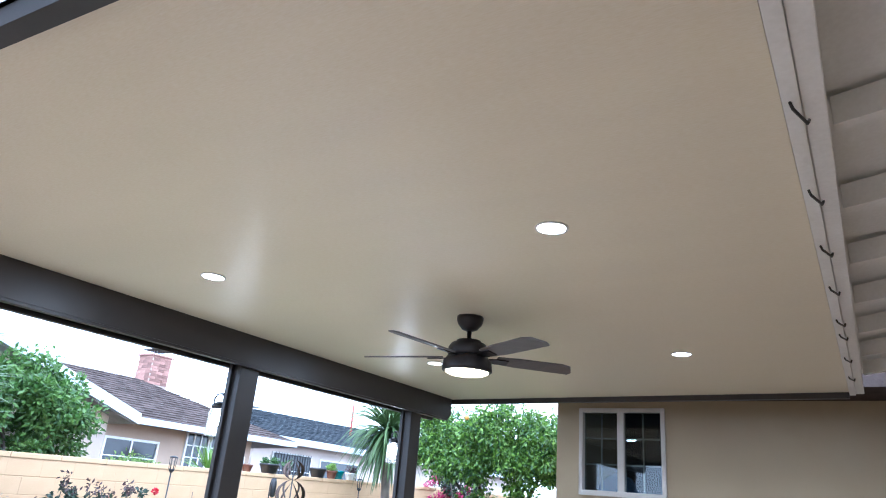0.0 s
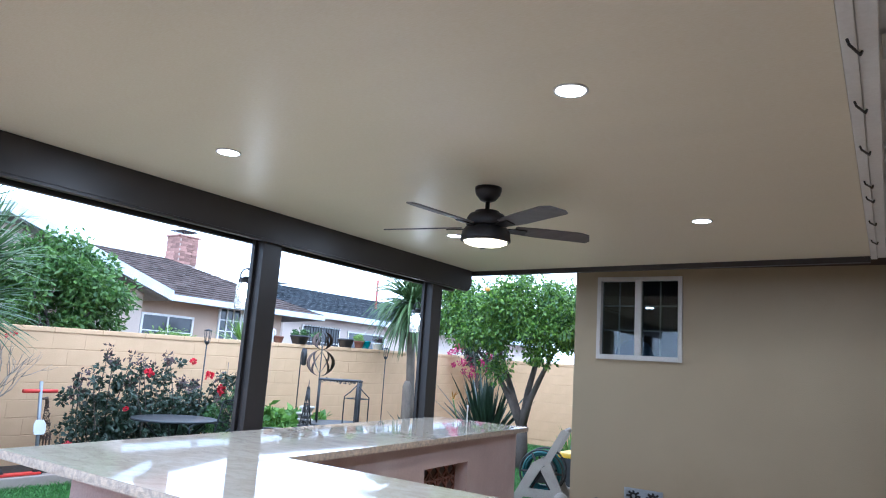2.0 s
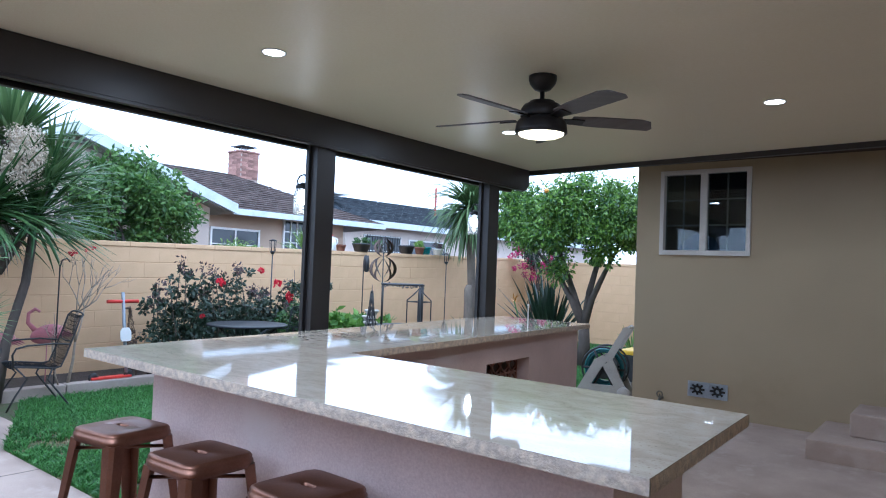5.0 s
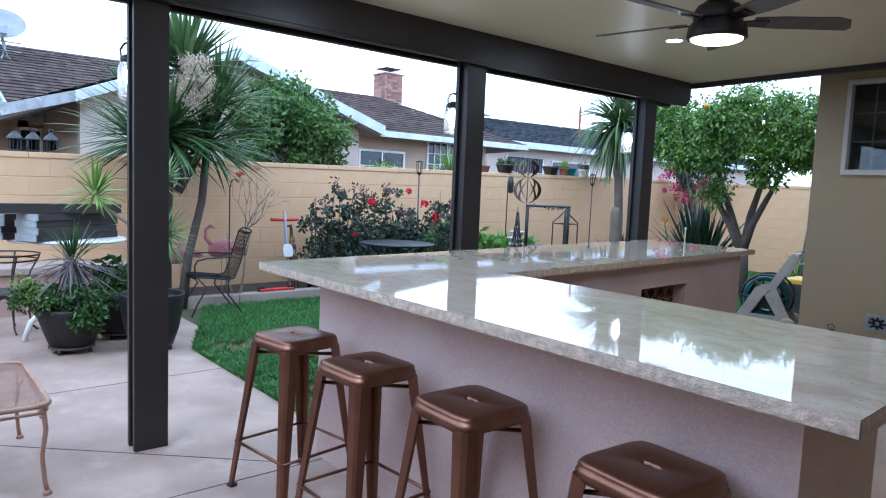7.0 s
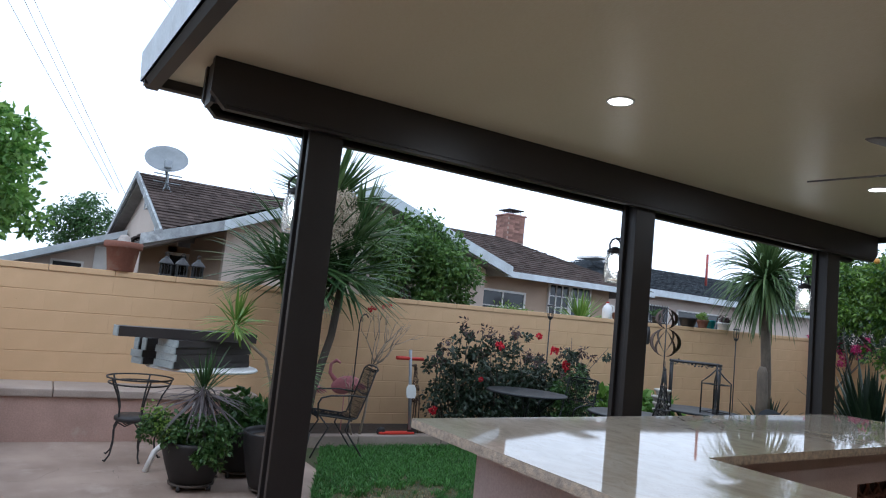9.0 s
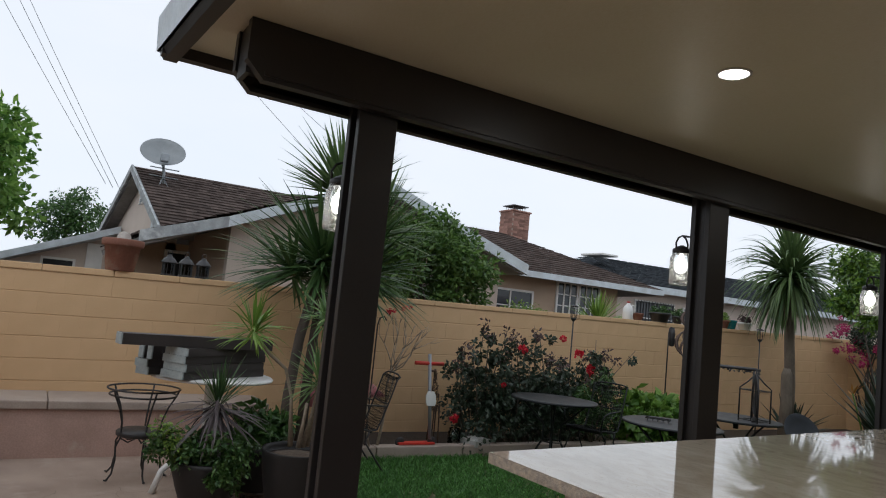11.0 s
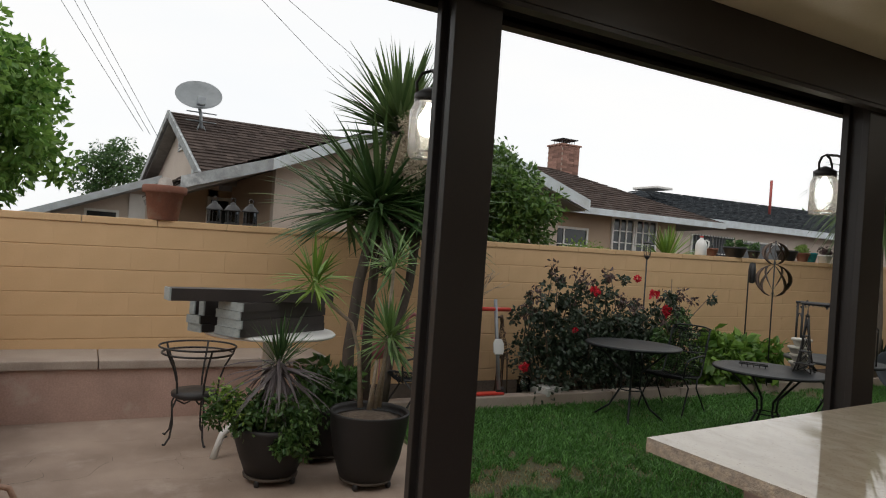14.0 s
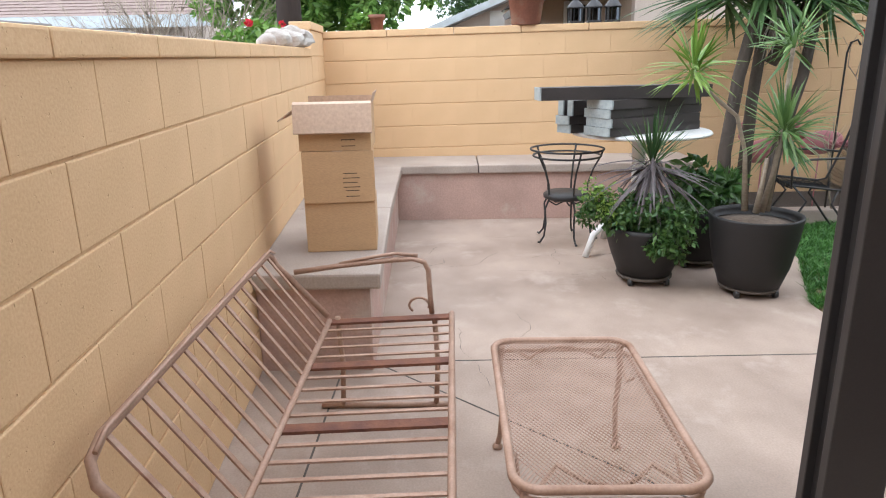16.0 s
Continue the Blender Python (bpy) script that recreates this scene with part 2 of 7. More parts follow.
def soup(name, verts, faces, mat, parent=None, label=""):
    me = bpy.data.meshes.new(name)
    me.from_pydata(verts, [], faces)
    me.materials.append(mat)
    ob = new(name, me)
    if parent:
        ob.parent = parent
    if label:
        tagged(ob, label)
    if name in MASSES:
        tagged(ob, kind="stuff")
    return ob


def thing(name, at, label, category, group="", turn=0.0):
    ob = new(name)
    ob.matrix_world = pose(*at, 0, 0, turn)
    return tagged(ob, label, category, group)


def setting(name, bm, mat, label, category):
    return tagged(part(name, bm, mat), label, category, kind="structure")


def B(*a, **k):
    return box(bmesh.new(), *a, **k)


# ---- ground ----
GRASS_Y = 4.78
setting("ground", B((-400, -400, -0.6), (400, 400, -0.03)), SOIL, "bare earth ground reaching to the horizon", "ground")
setting("patio_slab", prism(bmesh.new(), [(-6.4, 1.5), (9, 1.5), (9, 9.9), (-1.75, 9.9), (-1.75, GRASS_Y), (-4.2, GRASS_Y), (-5.1, 5.15), (-6.4, 5.15)], -0.12, 0.0),
        CONCRETE, "worn pinkish grey concrete patio slab with cracks", "patio")
setting("lawn", B((-6.07, GRASS_Y, -0.1), (-1.75, 16.8, -0.012)), TURF, "soil under the green lawn beside the patio", "lawn")
setting("planting_bed", B((-6.95, 4.9, -0.1), (-6.07, 16.8, 0.09)), SOIL, "dark soil planting bed along the block wall", "planting bed")

SEAM = material("slab_seam", (0.10, 0.085, 0.075), (0.07, 0.06, 0.05), 0.95, bump=0.1)
for i, (a, b) in enumerate((((-3.5, 2.3), (-3.54, 4.78)), ((-3.5, 2.34), (-1.59, 4.45)), ((-1.59, 3.0), (-1.59, 4.56)), ((-3.4, 2.2), (2.4, 2.16)), ((-1.59, 3.0), (2.4, 3.0)))):
    d = (Vector(b) - Vector(a)).normalized() * 0.004
    pts = [(a[0] + d.y, a[1] - d.x), (b[0] + d.y, b[1] - d.x), (b[0] - d.y, b[1] + d.x), (a[0] - d.y, a[1] + d.x)]
    setting("slab_joint", prism(bmesh.new(), pts, -0.01, 0.0012), SEAM, "dark control joint in the concrete slab", "joint")
crack_rnd = random.Random(5)
for x, y, a, n_ in ((-5.9, 2.8, 0.5, 14), (-4.9, 3.1, 1.4, 11), (-5.5, 2.6, -0.3, 12), (-4.2, 3.0, 0.9, 11), (-5.7, 3.3, 0.2, 12), (-5.0, 2.7, 2.2, 9), (-3.9, 2.75, 0.3, 10), (-5.3, 3.9, -0.8, 9)):
    pts = [Vector((x, y, 0))]
    for k in range(n_):
        a += crack_rnd.uniform(-0.7, 0.7)
        pts.append(pts[-1] + Vector((math.cos(a), math.sin(a), 0)) * crack_rnd.uniform(0.03, 0.09))
    bm = bmesh.new()
    left = [bm.verts.new(p + Vector((0.0009, 0.0009, 0.0009))) for p in pts]
    right = [bm.verts.new(p - Vector((0.0009, 0.0009, -0.0009))) for p in pts]
    for k in range(n_):
        bm.faces.new((left[k], left[k + 1], right[k + 1], right[k]))
    setting("slab_crack", bm, SEAM, "hairline crack in the concrete slab", "crack")

# ---- block walls ----
WALL_X, WALL_Y = -6.95, 1.56


def block_wall(name, length, courses, top_fn, m, label, thick=0.15, first=0, gap=0.0002):
    """A painted block wall along local x, face towards local -y; each block is a piece, joints recessed."""
    core = tagged(part(name, B((0, 0.006, -0.3), (length, thick - 0.006, courses * 0.2032)), MORTAR), label, "wall", kind="structure")
    core.matrix_world = m
    proto = {}
    for c in range(courses):
        x = -0.2032 if (c + first) % 2 else 0.0
        while x < length - 0.02:
            a, b = max(x, 0), min(x + 0.4064, length)
            w = round(b - a, 3)
            if w not in proto:
                bm = B((gap, 0, 0.0030), (w - gap, thick, 0.2002))
                bmesh.ops.bevel(bm, geom=[e for e in bm.edges if abs(e.verts[0].co.x - e.verts[1].co.x) > 0.01], offset=0.0045, segments=2, affect="EDGES", profile=0.5)
                bmesh.ops.bevel(bm, geom=[e for e in bm.edges if abs(e.verts[0].co.z - e.verts[1].co.z) > 0.1], offset=gap * 1.6, segments=1, affect="EDGES")
                me = bpy.data.meshes.new("block")
                bm.to_mesh(me)
                bm.free()
                me.materials.append(BLOCK)
                proto[w] = me
            ob = new("block", proto[w])
            ob.parent = core
            ob.location = (a, random.uniform(-0.001, 0.001), c * 0.2032)
            x += 0.4064
    x = 0.0
    while x < length - 0.02:
        w = min(0.61, length - x)
        cap = part("cap_block", B((0.002, -0.012, courses * 0.2032), (w - 0.002, thick + 0.012, courses * 0.2032 + 0.062), bevel=0.008), BLOCK, core)
        cap.location.x = x
        x += 0.61
    return core


# the back wall runs along y and rises slightly with the lot
back_wall = block_wall("wall_back", 15.2, 8, None, Matrix.Translation((WALL_X, WALL_Y, -0.05)) @ Euler((0, radians(-0.77), radians(90))).to_matrix().to_4x4(),
                       "tan painted concrete block wall with a flat cap", thick=0.15)
SIDE = radians(4.28)  # the side wall stands a little askew
side_wall = block_wall("wall_side", 8.4, 7, None, Matrix.Translation((WALL_X + 8.4 * math.cos(SIDE) + 0.9, WALL_Y + (8.4 + 0.9) * math.sin(SIDE), 0.0)) @ Euler((0, 0, math.pi + SIDE)).to_matrix().to_4x4(),
                       "tan painted concrete block wall, lower than the back wall", thick=0.15, gap=0.0014)
side_high = block_wall("wall_side_high", 0.9, 8, None, Matrix.Translation((WALL_X + 0.9 * math.cos(SIDE), WALL_Y + 0.9 * math.sin(SIDE), 0.0)) @ Euler((0, 0, math.pi + SIDE)).to_matrix().to_4x4(),
                       "raised corner pier of the tan block wall", thick=0.15)
far_wall = block_wall("wall_far", 12.0, 8, None, Matrix.Translation((-6.95, 16.7, 0.1)), "tan painted block wall behind the orange tree", thick=0.15)

# ---- seat wall of stucco with concrete caps ----
BZ = 0.49


def side_y(x):
    return WALL_Y + (x - WALL_X) * math.tan(SIDE)


setting("bench_back", B((-6.95, WALL_Y, -0.1), (-6.385, 4.85, BZ - 0.075), bevel=0.01), BENCH_STUCCO, "pinkish stucco seat wall along the block wall", "bench")
setting("bench_side", prism(bmesh.new(), [(-6.385, side_y(-6.385)), (-3.42, side_y(-3.42)), (-3.42, 2.35), (-6.385, 2.24)], -0.1, BZ - 0.075, bevel=0.01), BENCH_STUCCO,
        "pinkish stucco seat wall in the corner", "bench")
for outline in ([(-6.95, WALL_Y), (-6.35, side_y(-6.35)), (-6.35, 2.95), (-6.95, 2.95)], [(-6.95, 2.956), (-6.35, 2.956), (-6.35, 4.4), (-6.95, 4.4)], [(-6.95, 4.406), (-6.35, 4.406), (-6.35, 4.88), (-6.95, 4.88)],
                [(-6.345, side_y(-6.345)), (-4.72, side_y(-4.72)), (-4.72, 2.335), (-6.345, 2.285)], [(-4.714, side_y(-4.714)), (-3.37, side_y(-3.37)), (-3.37, 2.405), (-4.714, 2.335)]):
    setting("bench_cap", prism(bmesh.new(), outline, BZ - 0.073, BZ, bevel=0.012), BENCH_CAP, "smooth concrete slab capping the seat wall", "bench cap")

# ---- kerb of the planting bed ----
for i in range(11):
    setting("kerb", B((-6.20, 4.9 + i * 1.08, -0.08), (-6.05, 4.9 + i * 1.08 + 1.07, 0.115), bevel=0.012), BENCH_CAP, "pinkish concrete kerb edging the planting bed", "kerb")

# ---- patio cover: ceiling, fascia, beam, posts ----
CZ = 2.598
def left_edge(x):
    return 3.125 + 0.056 * (x + 2.75)


setting("ceiling", prism(bmesh.new(), [(-2.72, left_edge(-2.72)), (1.5, left_edge(1.5)), (1.5, 8.68), (-2.72, 9.0)], CZ, CZ + 0.09), CEILING, "smooth beige insulated roof panels of the patio cover", "ceiling")
GUTTER = [(0, 0), (0.055, 0), (0.075, 0.03), (0.075, 0.15), (0.085, 0.16), (0.085, 0.18), (0, 0.18)]
setting("fascia_left", extrude(bmesh.new(), GUTTER, (-2.80, left_edge(-2.8), CZ - 0.055), (1.5, left_edge(1.5), CZ - 0.055), (0, -1, 0), (0, 0, 1)), BROWN, "dark brown aluminium fascia of the patio cover", "fascia")
# added pale strip: the sky mirrored in the fascia's outer face, put in as colour
setting("edge_sky_sheen", extrude(bmesh.new(), [(0.0765, 0.03), (0.0875, 0.03), (0.0965, 0.165), (0.0965, 0.185), (0.0865, 0.185), (0.0865, 0.03)], (-2.80, left_edge(-2.8), CZ - 0.055), (1.5, left_edge(1.5), CZ - 0.055), (0, -1, 0), (0, 0, 1)), TRIM,
        "pale blue-grey strip painting the sky's reflection on the cover's edge", "flashing")
setting("fascia_far", extrude(bmesh.new(), GUTTER, (-2.80, 9.0, CZ - 0.045), (1.5, 8.68, CZ - 0.045), (0, 1, 0), (0, 0, 1)), BROWN, "dark brown aluminium fascia near the house wall", "fascia")
setting("gutter", extrude(bmesh.new(), GUTTER, (-2.72, 3.05, CZ - 0.05), (-2.72, 9.03, CZ - 0.05), (-1, 0, 0), (0, 0, 1)), BROWN, "dark brown aluminium gutter along the cover's outer edge", "gutter")

BEAM_Z = 2.366
beam = thing("beam", (-2.28, 6.1, BEAM_Z), "dark brown aluminium double beam with clipped ends on three posts", "beam")
h = CZ - BEAM_Z - 0.002
for x0, x1 in ((-0.115, -0.068), (0.068, 0.115)):
    bm = bmesh.new()
    y0, y1, c = -2.82, 2.82, 0.07
    extrude(bm, [(y0 + c, 0), (y1 - c, 0), (y1, c), (y1, h), (y0, h), (y0, c)], (x0, 0, 0), (x1, 0, 0), (0, 1, 0), (0, 0, 1))
    part("beam_plate", bm, BROWN, beam)
    lip = -0.006 if x0 < 0 else 0.006
    bm = B((min(x0, x0 + lip), y0 + c, 0.018), (max(x1, x1 + lip), y1 - c, 0.036))
    part("rib", bm, BROWN, beam)
for y in (-2.82, 2.79):
    part("end_cap", B((-0.067, y + 0.01, 0.03), (0.067, y + 0.03, h)), BROWN, beam)
part("beam_web", B((-0.067, -2.79, 0.06), (0.067, 2.79, 0.075)), BROWN, beam)


def post(y):
    p = thing("post", (-2.28, y + 0.0875, 0), "dark brown aluminium patio post with grooved sides", "post", "posts of the patio cover")
    part("post_core", B((-0.04, -0.062, 0), (0.04, 0.062, BEAM_Z + 0.06)), BROWN, p)
    for x0, x1 in ((-0.067, -0.032), (0.032, 0.067)):
        part("side_plate", B((x0, -0.0875, 0), (x1, 0.0875, BEAM_Z + 0.05), bevel=0.004), BROWN, p)
    return p


for y in (3.775, 6.035, 8.255):
    post(y)

# ---- the house: wall with window, eave ----
HY = 9.8
WX0, WX1, WZ0, WZ1 = -1.050, -0.170, 1.772, 2.624
bm = bmesh.new()
box(bm, (-1.32, HY, -0.2), (WX0, HY + 0.2, 3.3))
box(bm, (WX1, HY, -0.2), (9, HY + 0.2, 3.3))
box(bm, (WX0, HY, -0.2), (WX1, HY + 0.2, WZ0))
box(bm, (WX0, HY, WZ1), (WX1, HY + 0.2, 3.3))
setting("wall_house", bm, STUCCO, "beige stucco house wall with a sliding window", "wall")
setting("wall_house_side", B((-1.32, HY + 0.2, -0.2), (-1.12, 17, 3.3)), STUCCO, "beige stucco side wall of the house", "wall")
setting("wall_house_near", B((2.45, -3, -0.2), (2.65, HY, 3.3)), STUCCO, "beige stucco house wall behind the patio", "wall")
# near-black colour stands in for the unlit room behind the glass
setting("room_back", B((-1.12, HY + 1.6, 0.3), (2.4, HY + 1.7, 3.3)), material("dim_room_shade", (0.05, 0.05, 0.06), rough=0.9), "room wall behind the window, coloured near-black for the dim interior", "wall")
setting("house_roof", extrude(bmesh.new(), [(0, 0), (0.7, 0.0), (4.5, 1.1), (4.5, 1.5), (0, 0.12)], (-1.78, HY - 0.70, 2.71), (9, HY - 0.70, 2.71), (0, 1, 0), (0, 0, 1)), SHINGLE, "low brown shingle roof of the house", "roof")
setting("eave_soffit", extrude(bmesh.new(), [(0, 0), (0.95, 0.16), (0.95, 0.2), (0, 0.04)], (1.50, -3, 2.73), (1.50, 8.74, 2.73), (1, 0, 0), (0, 0, 1)), WHITE, "white painted soffit boards under the house eave", "soffit")
setting("eave_fascia", B((1.503, -3, 2.575), (1.545, 8.70, 2.74), bevel=0.004), WHITE, "white painted fascia board along the house eave", "fascia")
setting("eave_trim", B((1.546, -3, 2.585), (1.60, 8.70, 2.735), bevel=0.004), WHITE, "white painted trim board behind the fascia", "trim")
for i in range(19):
    setting("rafter", extrude(bmesh.new(), [(0, -0.09), (0.9, 0.05), (0.9, 0.155), (0, 0.0)], (1.61, -2.6 + i * 0.6, 2.73), (1.61, -2.555 + i * 0.6, 2.73), (1, 0, 0), (0, 0, 1)), WHITE,
            "white painted rafter tail under the eave", "rafter")

BLACK = material("black_iron", (0.022, 0.022, 0.024), (0.03, 0.028, 0.028), 0.5, scale=12, fine=150, bump=0.1)


def eave_clip(y):
    c = thing("gutter_clip", (1.5, y, 2.56), "small black wire clip on the white eave board", "clip", "clips along the eave")
    part("wire", tube(bmesh.new(), [(0.022, -0.02, 0.002), (0.026, 0.0, -0.006), (0.052, 0.085, -0.006), (0.056, 0.10, 0.012)], 0.0045), BLACK, c)


for y in (3.62, 4.33, 4.86, 5.36, 5.87, 6.42, 6.72, 7.3, 7.9):
    eave_clip(y)
VINYL = material("white_vinyl", (0.80, 0.79, 0.76), (0.74, 0.73, 0.70), 0.4, scale=3, fine=80, bump=0.03)
ALMOND = material("almond_window_frame", (0.52, 0.48, 0.42), (0.46, 0.425, 0.37), 0.5, scale=3, fine=80, bump=0.05)
CLEAR = glass("window_glass", (0.55, 0.6, 0.6))
win = new("window_1")
win.matrix_world = pose((WX0 + WX1) / 2, HY, WZ0)
tagged(win, "almond vinyl sliding window with muntins", "window", kind="structure")
ww, wh = WX1 - WX0, WZ1 - WZ0
bm = bmesh.new()
for lo, hi in (((-ww / 2 - 0.012, -0.025, -0.02), (-ww / 2 + 0.03, 0.08, wh + 0.012)), ((ww / 2 - 0.03, -0.025, -0.02), (ww / 2 + 0.012, 0.08, wh + 0.012)),
               ((-ww / 2 + 0.03, -0.025, -0.02), (ww / 2 - 0.03, 0.08, 0.03)), ((-ww / 2 + 0.03, -0.025, wh - 0.03), (ww / 2 - 0.03, 0.08, wh + 0.012))):
    box(bm, lo, hi, bevel=0.004)
part("window_frame", bm, ALMOND, win)
part("meeting_stile", B((-0.04, -0.012, 0.03), (0.03, 0.07, wh - 0.03), bevel=0.004), ALMOND, win)
for k, (a, b) in enumerate(((-ww / 2 + 0.03, -0.04), (0.03, ww / 2 - 0.03))):
    y = 0.045 if k == 0 else 0.02
    pane = part("pane", B((a, y, 0.03), (b, y + 0.004, wh - 0.03)), CLEAR, win)
    pane.visible_shadow = False
    mid = (a + b) / 2
    m = [part("muntin", B((mid - 0.008, y + 0.006, 0.03), (mid + 0.008, y + 0.014, wh - 0.03)), ALMOND, win)]
    for j in (1, 2):
        z = 0.03 + (wh - 0.06) * j / 3
        part("muntin", B((a, y + 0.016, z - 0.008), (b, y + 0.024, z + 0.008)), ALMOND, win)
FABRIC = material("blue_cloth", (0.06, 0.12, 0.22), (0.04, 0.08, 0.16), 0.9, scale=9, bump=0.2)
bag = thing("cloth_bundle", (-0.72, HY + 0.32, WZ0 - 0.25), "blue cloth bundle behind the window", "cloth")
bm = bmesh.new()
bmesh.ops.create_icosphere(bm, subdivisions=3, radius=0.22)
for v in bm.verts:
    v.co *= 1 + 0.25 * noise.noise(v.co * 6)
    v.co.z = v.co.z * 1.1 + 0.22
part("bundle", bm, FABRIC, bag, smooth=True)
shelf = setting("room_shelf", B((-1.12, HY + 0.2, 0.3), (0.4, HY + 0.6, WZ0 - 0.255)), material("shelf_wood", (0.12, 0.09, 0.07)), "dark shelf below the window inside the room", "shelf")

GREY_METAL = material("galvanised", (0.36, 0.39, 0.41), (0.28, 0.3, 0.32), 0.45, metal=0.6, scale=9, bump=0.08)
# flat near-black that stands in for the shade inside openings
VOID_SHADE = material("void_shade", (0.012, 0.012, 0.012), rough=0.9, bump=0)
vent = thing("wall_vent", (-0.53, HY, 0.315), "grey metal foundation vent with cut-out ornament", "vent")
part("backing", B((-0.18, -0.006, 0.01), (0.18, -0.001, 0.145)), GREY_METAL, vent)
bm = bmesh.new()
for lo, hi in (((-0.195, -0.016, 0), (0.195, -0.007, 0.022)), ((-0.195, -0.016, 0.133), (0.195, -0.007, 0.155)), ((-0.195, -0.016, 0.022), (-0.172, -0.007, 0.133)), ((0.172, -0.016, 0.022), (0.195, -0.007, 0.133)), ((-0.025, -0.016, 0.022), (0.025, -0.007, 0.133))):
    box(bm, lo, hi)
part("vent_frame", bm, GREY_METAL, vent)
# solid near-black rods draw the shaded cut-outs of the vent
for sx in (-1, 1):
    bm = bmesh.new()
    cx = sx * 0.098
    tube(bm, [(cx + 0.03 * math.cos(a), -0.011, 0.078 + 0.03 * math.sin(a)) for a in np.linspace(0, 2 * math.pi, 13)[:-1]], 0.012, 5, closed=True)
    for a in range(8):
        w = a * math.pi / 4
        tube(bm, [(cx + 0.03 * math.cos(w), -0.011, 0.078 + 0.03 * math.sin(w)), (cx + 0.072 * math.cos(w), -0.011, 0.078 + 0.056 * math.sin(w))], 0.011, 5)
    part("ornament", bm, VOID_SHADE, vent, "cut-out ornament drawn in near-black for the shade in its openings")

BRASS = material("weathered_brass", (0.16, 0.15, 0.12), (0.1, 0.1, 0.09), 0.5, metal=0.7, scale=20, bump=0.2)
bib = thing("hose_bib", (-0.99, HY, 0.255), "weathered brass outdoor tap on the house wall", "tap")
part("spout", tube(bmesh.new(), [(0, 0, 0), (0, -0.06, 0), (0, -0.09, -0.015), (0, -0.105, -0.05)], [0.014, 0.016, 0.014, 0.013], 10), BRASS, bib)
part("tap_wheel", tube(bmesh.new(), [(0.03 * math.cos(a), -0.075 - 0.005, 0.045 + 0.03 * math.sin(a)) for a in np.linspace(0, 2 * math.pi, 13)[:-1]], 0.006, 6, closed=True), BRASS, bib)
part("stem", tube(bmesh.new(), [(0, -0.065, 0.01), (0, -0.08, 0.045)], 0.006, 6), BRASS, bib)

setting("house_step", B((0.52, 8.85, 0.0), (2.45, HY, 0.27), bevel=0.012), CONCRETE, "low grey concrete step at the house wall", "step")
setting("house_step_upper", B((0.78, 9.2, 0.272), (2.45, HY, 0.46), bevel=0.012), CONCRETE, "upper grey concrete step at the house wall", "step")
bm = bmesh.new()
extrude(bm, [(5.3, -0.05), (HY, -0.05), (HY, 0.14), (5.3, 0.004)], (-1.30, 0, 0), (2.45, 0, 0), (0, 1, 0), (0, 0, 1))
setting("patio_slab_rear", bm, CONCRETE, "grey concrete slab rising slightly to the house", "patio")

# ---- recessed lamps and ceiling fan ----
LAMP_GLOW = glowing("lamp_disc", (1.0, 0.96, 0.88), 14.0)


def recessed(x, y):
    r = thing("recessed_light", (x, y, CZ), "round white recessed ceiling light, switched on", "ceiling light", "recessed lights in the patio ceiling")
    part("trim_ring", lathe(bmesh.new(), [(0.066, -0.001), (0.066, -0.005), (0.057, -0.007), (0.054, -0.004), (0.054, -0.001)], 28), VINYL, r)
    part("lens", lathe(bmesh.new(), [(0.053, -0.002), (0.053, -0.005)], 28), LAMP_GLOW, r)
    ld = bpy.data.lights.new("recessed_lamp", "AREA")
    ld.shape, ld.size, ld.energy, ld.color = "DISK", 0.14, 3.6, (1.0, 0.96, 0.89)
    lamp = new("lamp", ld)
    lamp.parent = r
    lamp.matrix_local = pose(0, 0, -0.012)


for x, y in ((-1.29, 4.92), (0.64, 4.92), (0.61, 7.17), (-1.29, 7.17)):
    recessed(x, y)

FAN_METAL = material("fan_bronze", (0.03, 0.028, 0.03), (0.022, 0.02, 0.022), 0.42, metal=0.4, scale=10, bump=0.04)
FAN_WOOD = material("fan_blade_wood", (0.13, 0.115, 0.11), (0.085, 0.075, 0.072), 0.5, scale=5, fine=60, bump=0.1, streak=(1, 8, 8))
fan = thing("ceiling_fan", (-0.324, 6.01, CZ), "dark bronze ceiling fan with five blades and a lit lamp", "ceiling fan")
part("canopy", lathe(bmesh.new(), [(0.078, 0), (0.078, -0.02), (0.07, -0.045), (0.045, -0.075), (0.02, -0.085)], 28), FAN_METAL, fan)
part("downrod", lathe(bmesh.new(), [(0.013, -0.08), (0.013, -0.14), (0.02, -0.14), (0.02, -0.15)], 14), FAN_METAL, fan)
part("motor_housing", lathe(bmesh.new(), [(0.03, -0.135), (0.07, -0.142), (0.075, -0.155), (0.1, -0.162), (0.115, -0.185), (0.118, -0.225), (0.11, -0.235)], 32), FAN_METAL, fan)
part("light_collar", lathe(bmesh.new(), [(0.105, -0.236), (0.12, -0.24), (0.138, -0.262), (0.143, -0.30), (0.145, -0.318), (0.132, -0.325), (0.128, -0.318)], 32), FAN_METAL, fan)
part("lamp_glass", lathe(bmesh.new(), [(0.126, -0.31), (0.124, -0.328), (0.1, -0.338), (0.05, -0.342)], 32), glowing("fan_lamp", (1.0, 0.78, 0.42), 2.2), fan, "glowing frosted lamp glass")
fl = bpy.data.lights.new("fan_lamp", "AREA")
fl.shape, fl.size, fl.energy, fl.color = "DISK", 0.22, 3.2, (1.0, 0.8, 0.55)
flo = new("lamp", fl)
flo.parent = fan
flo.matrix_local = pose(0, 0, -0.36)
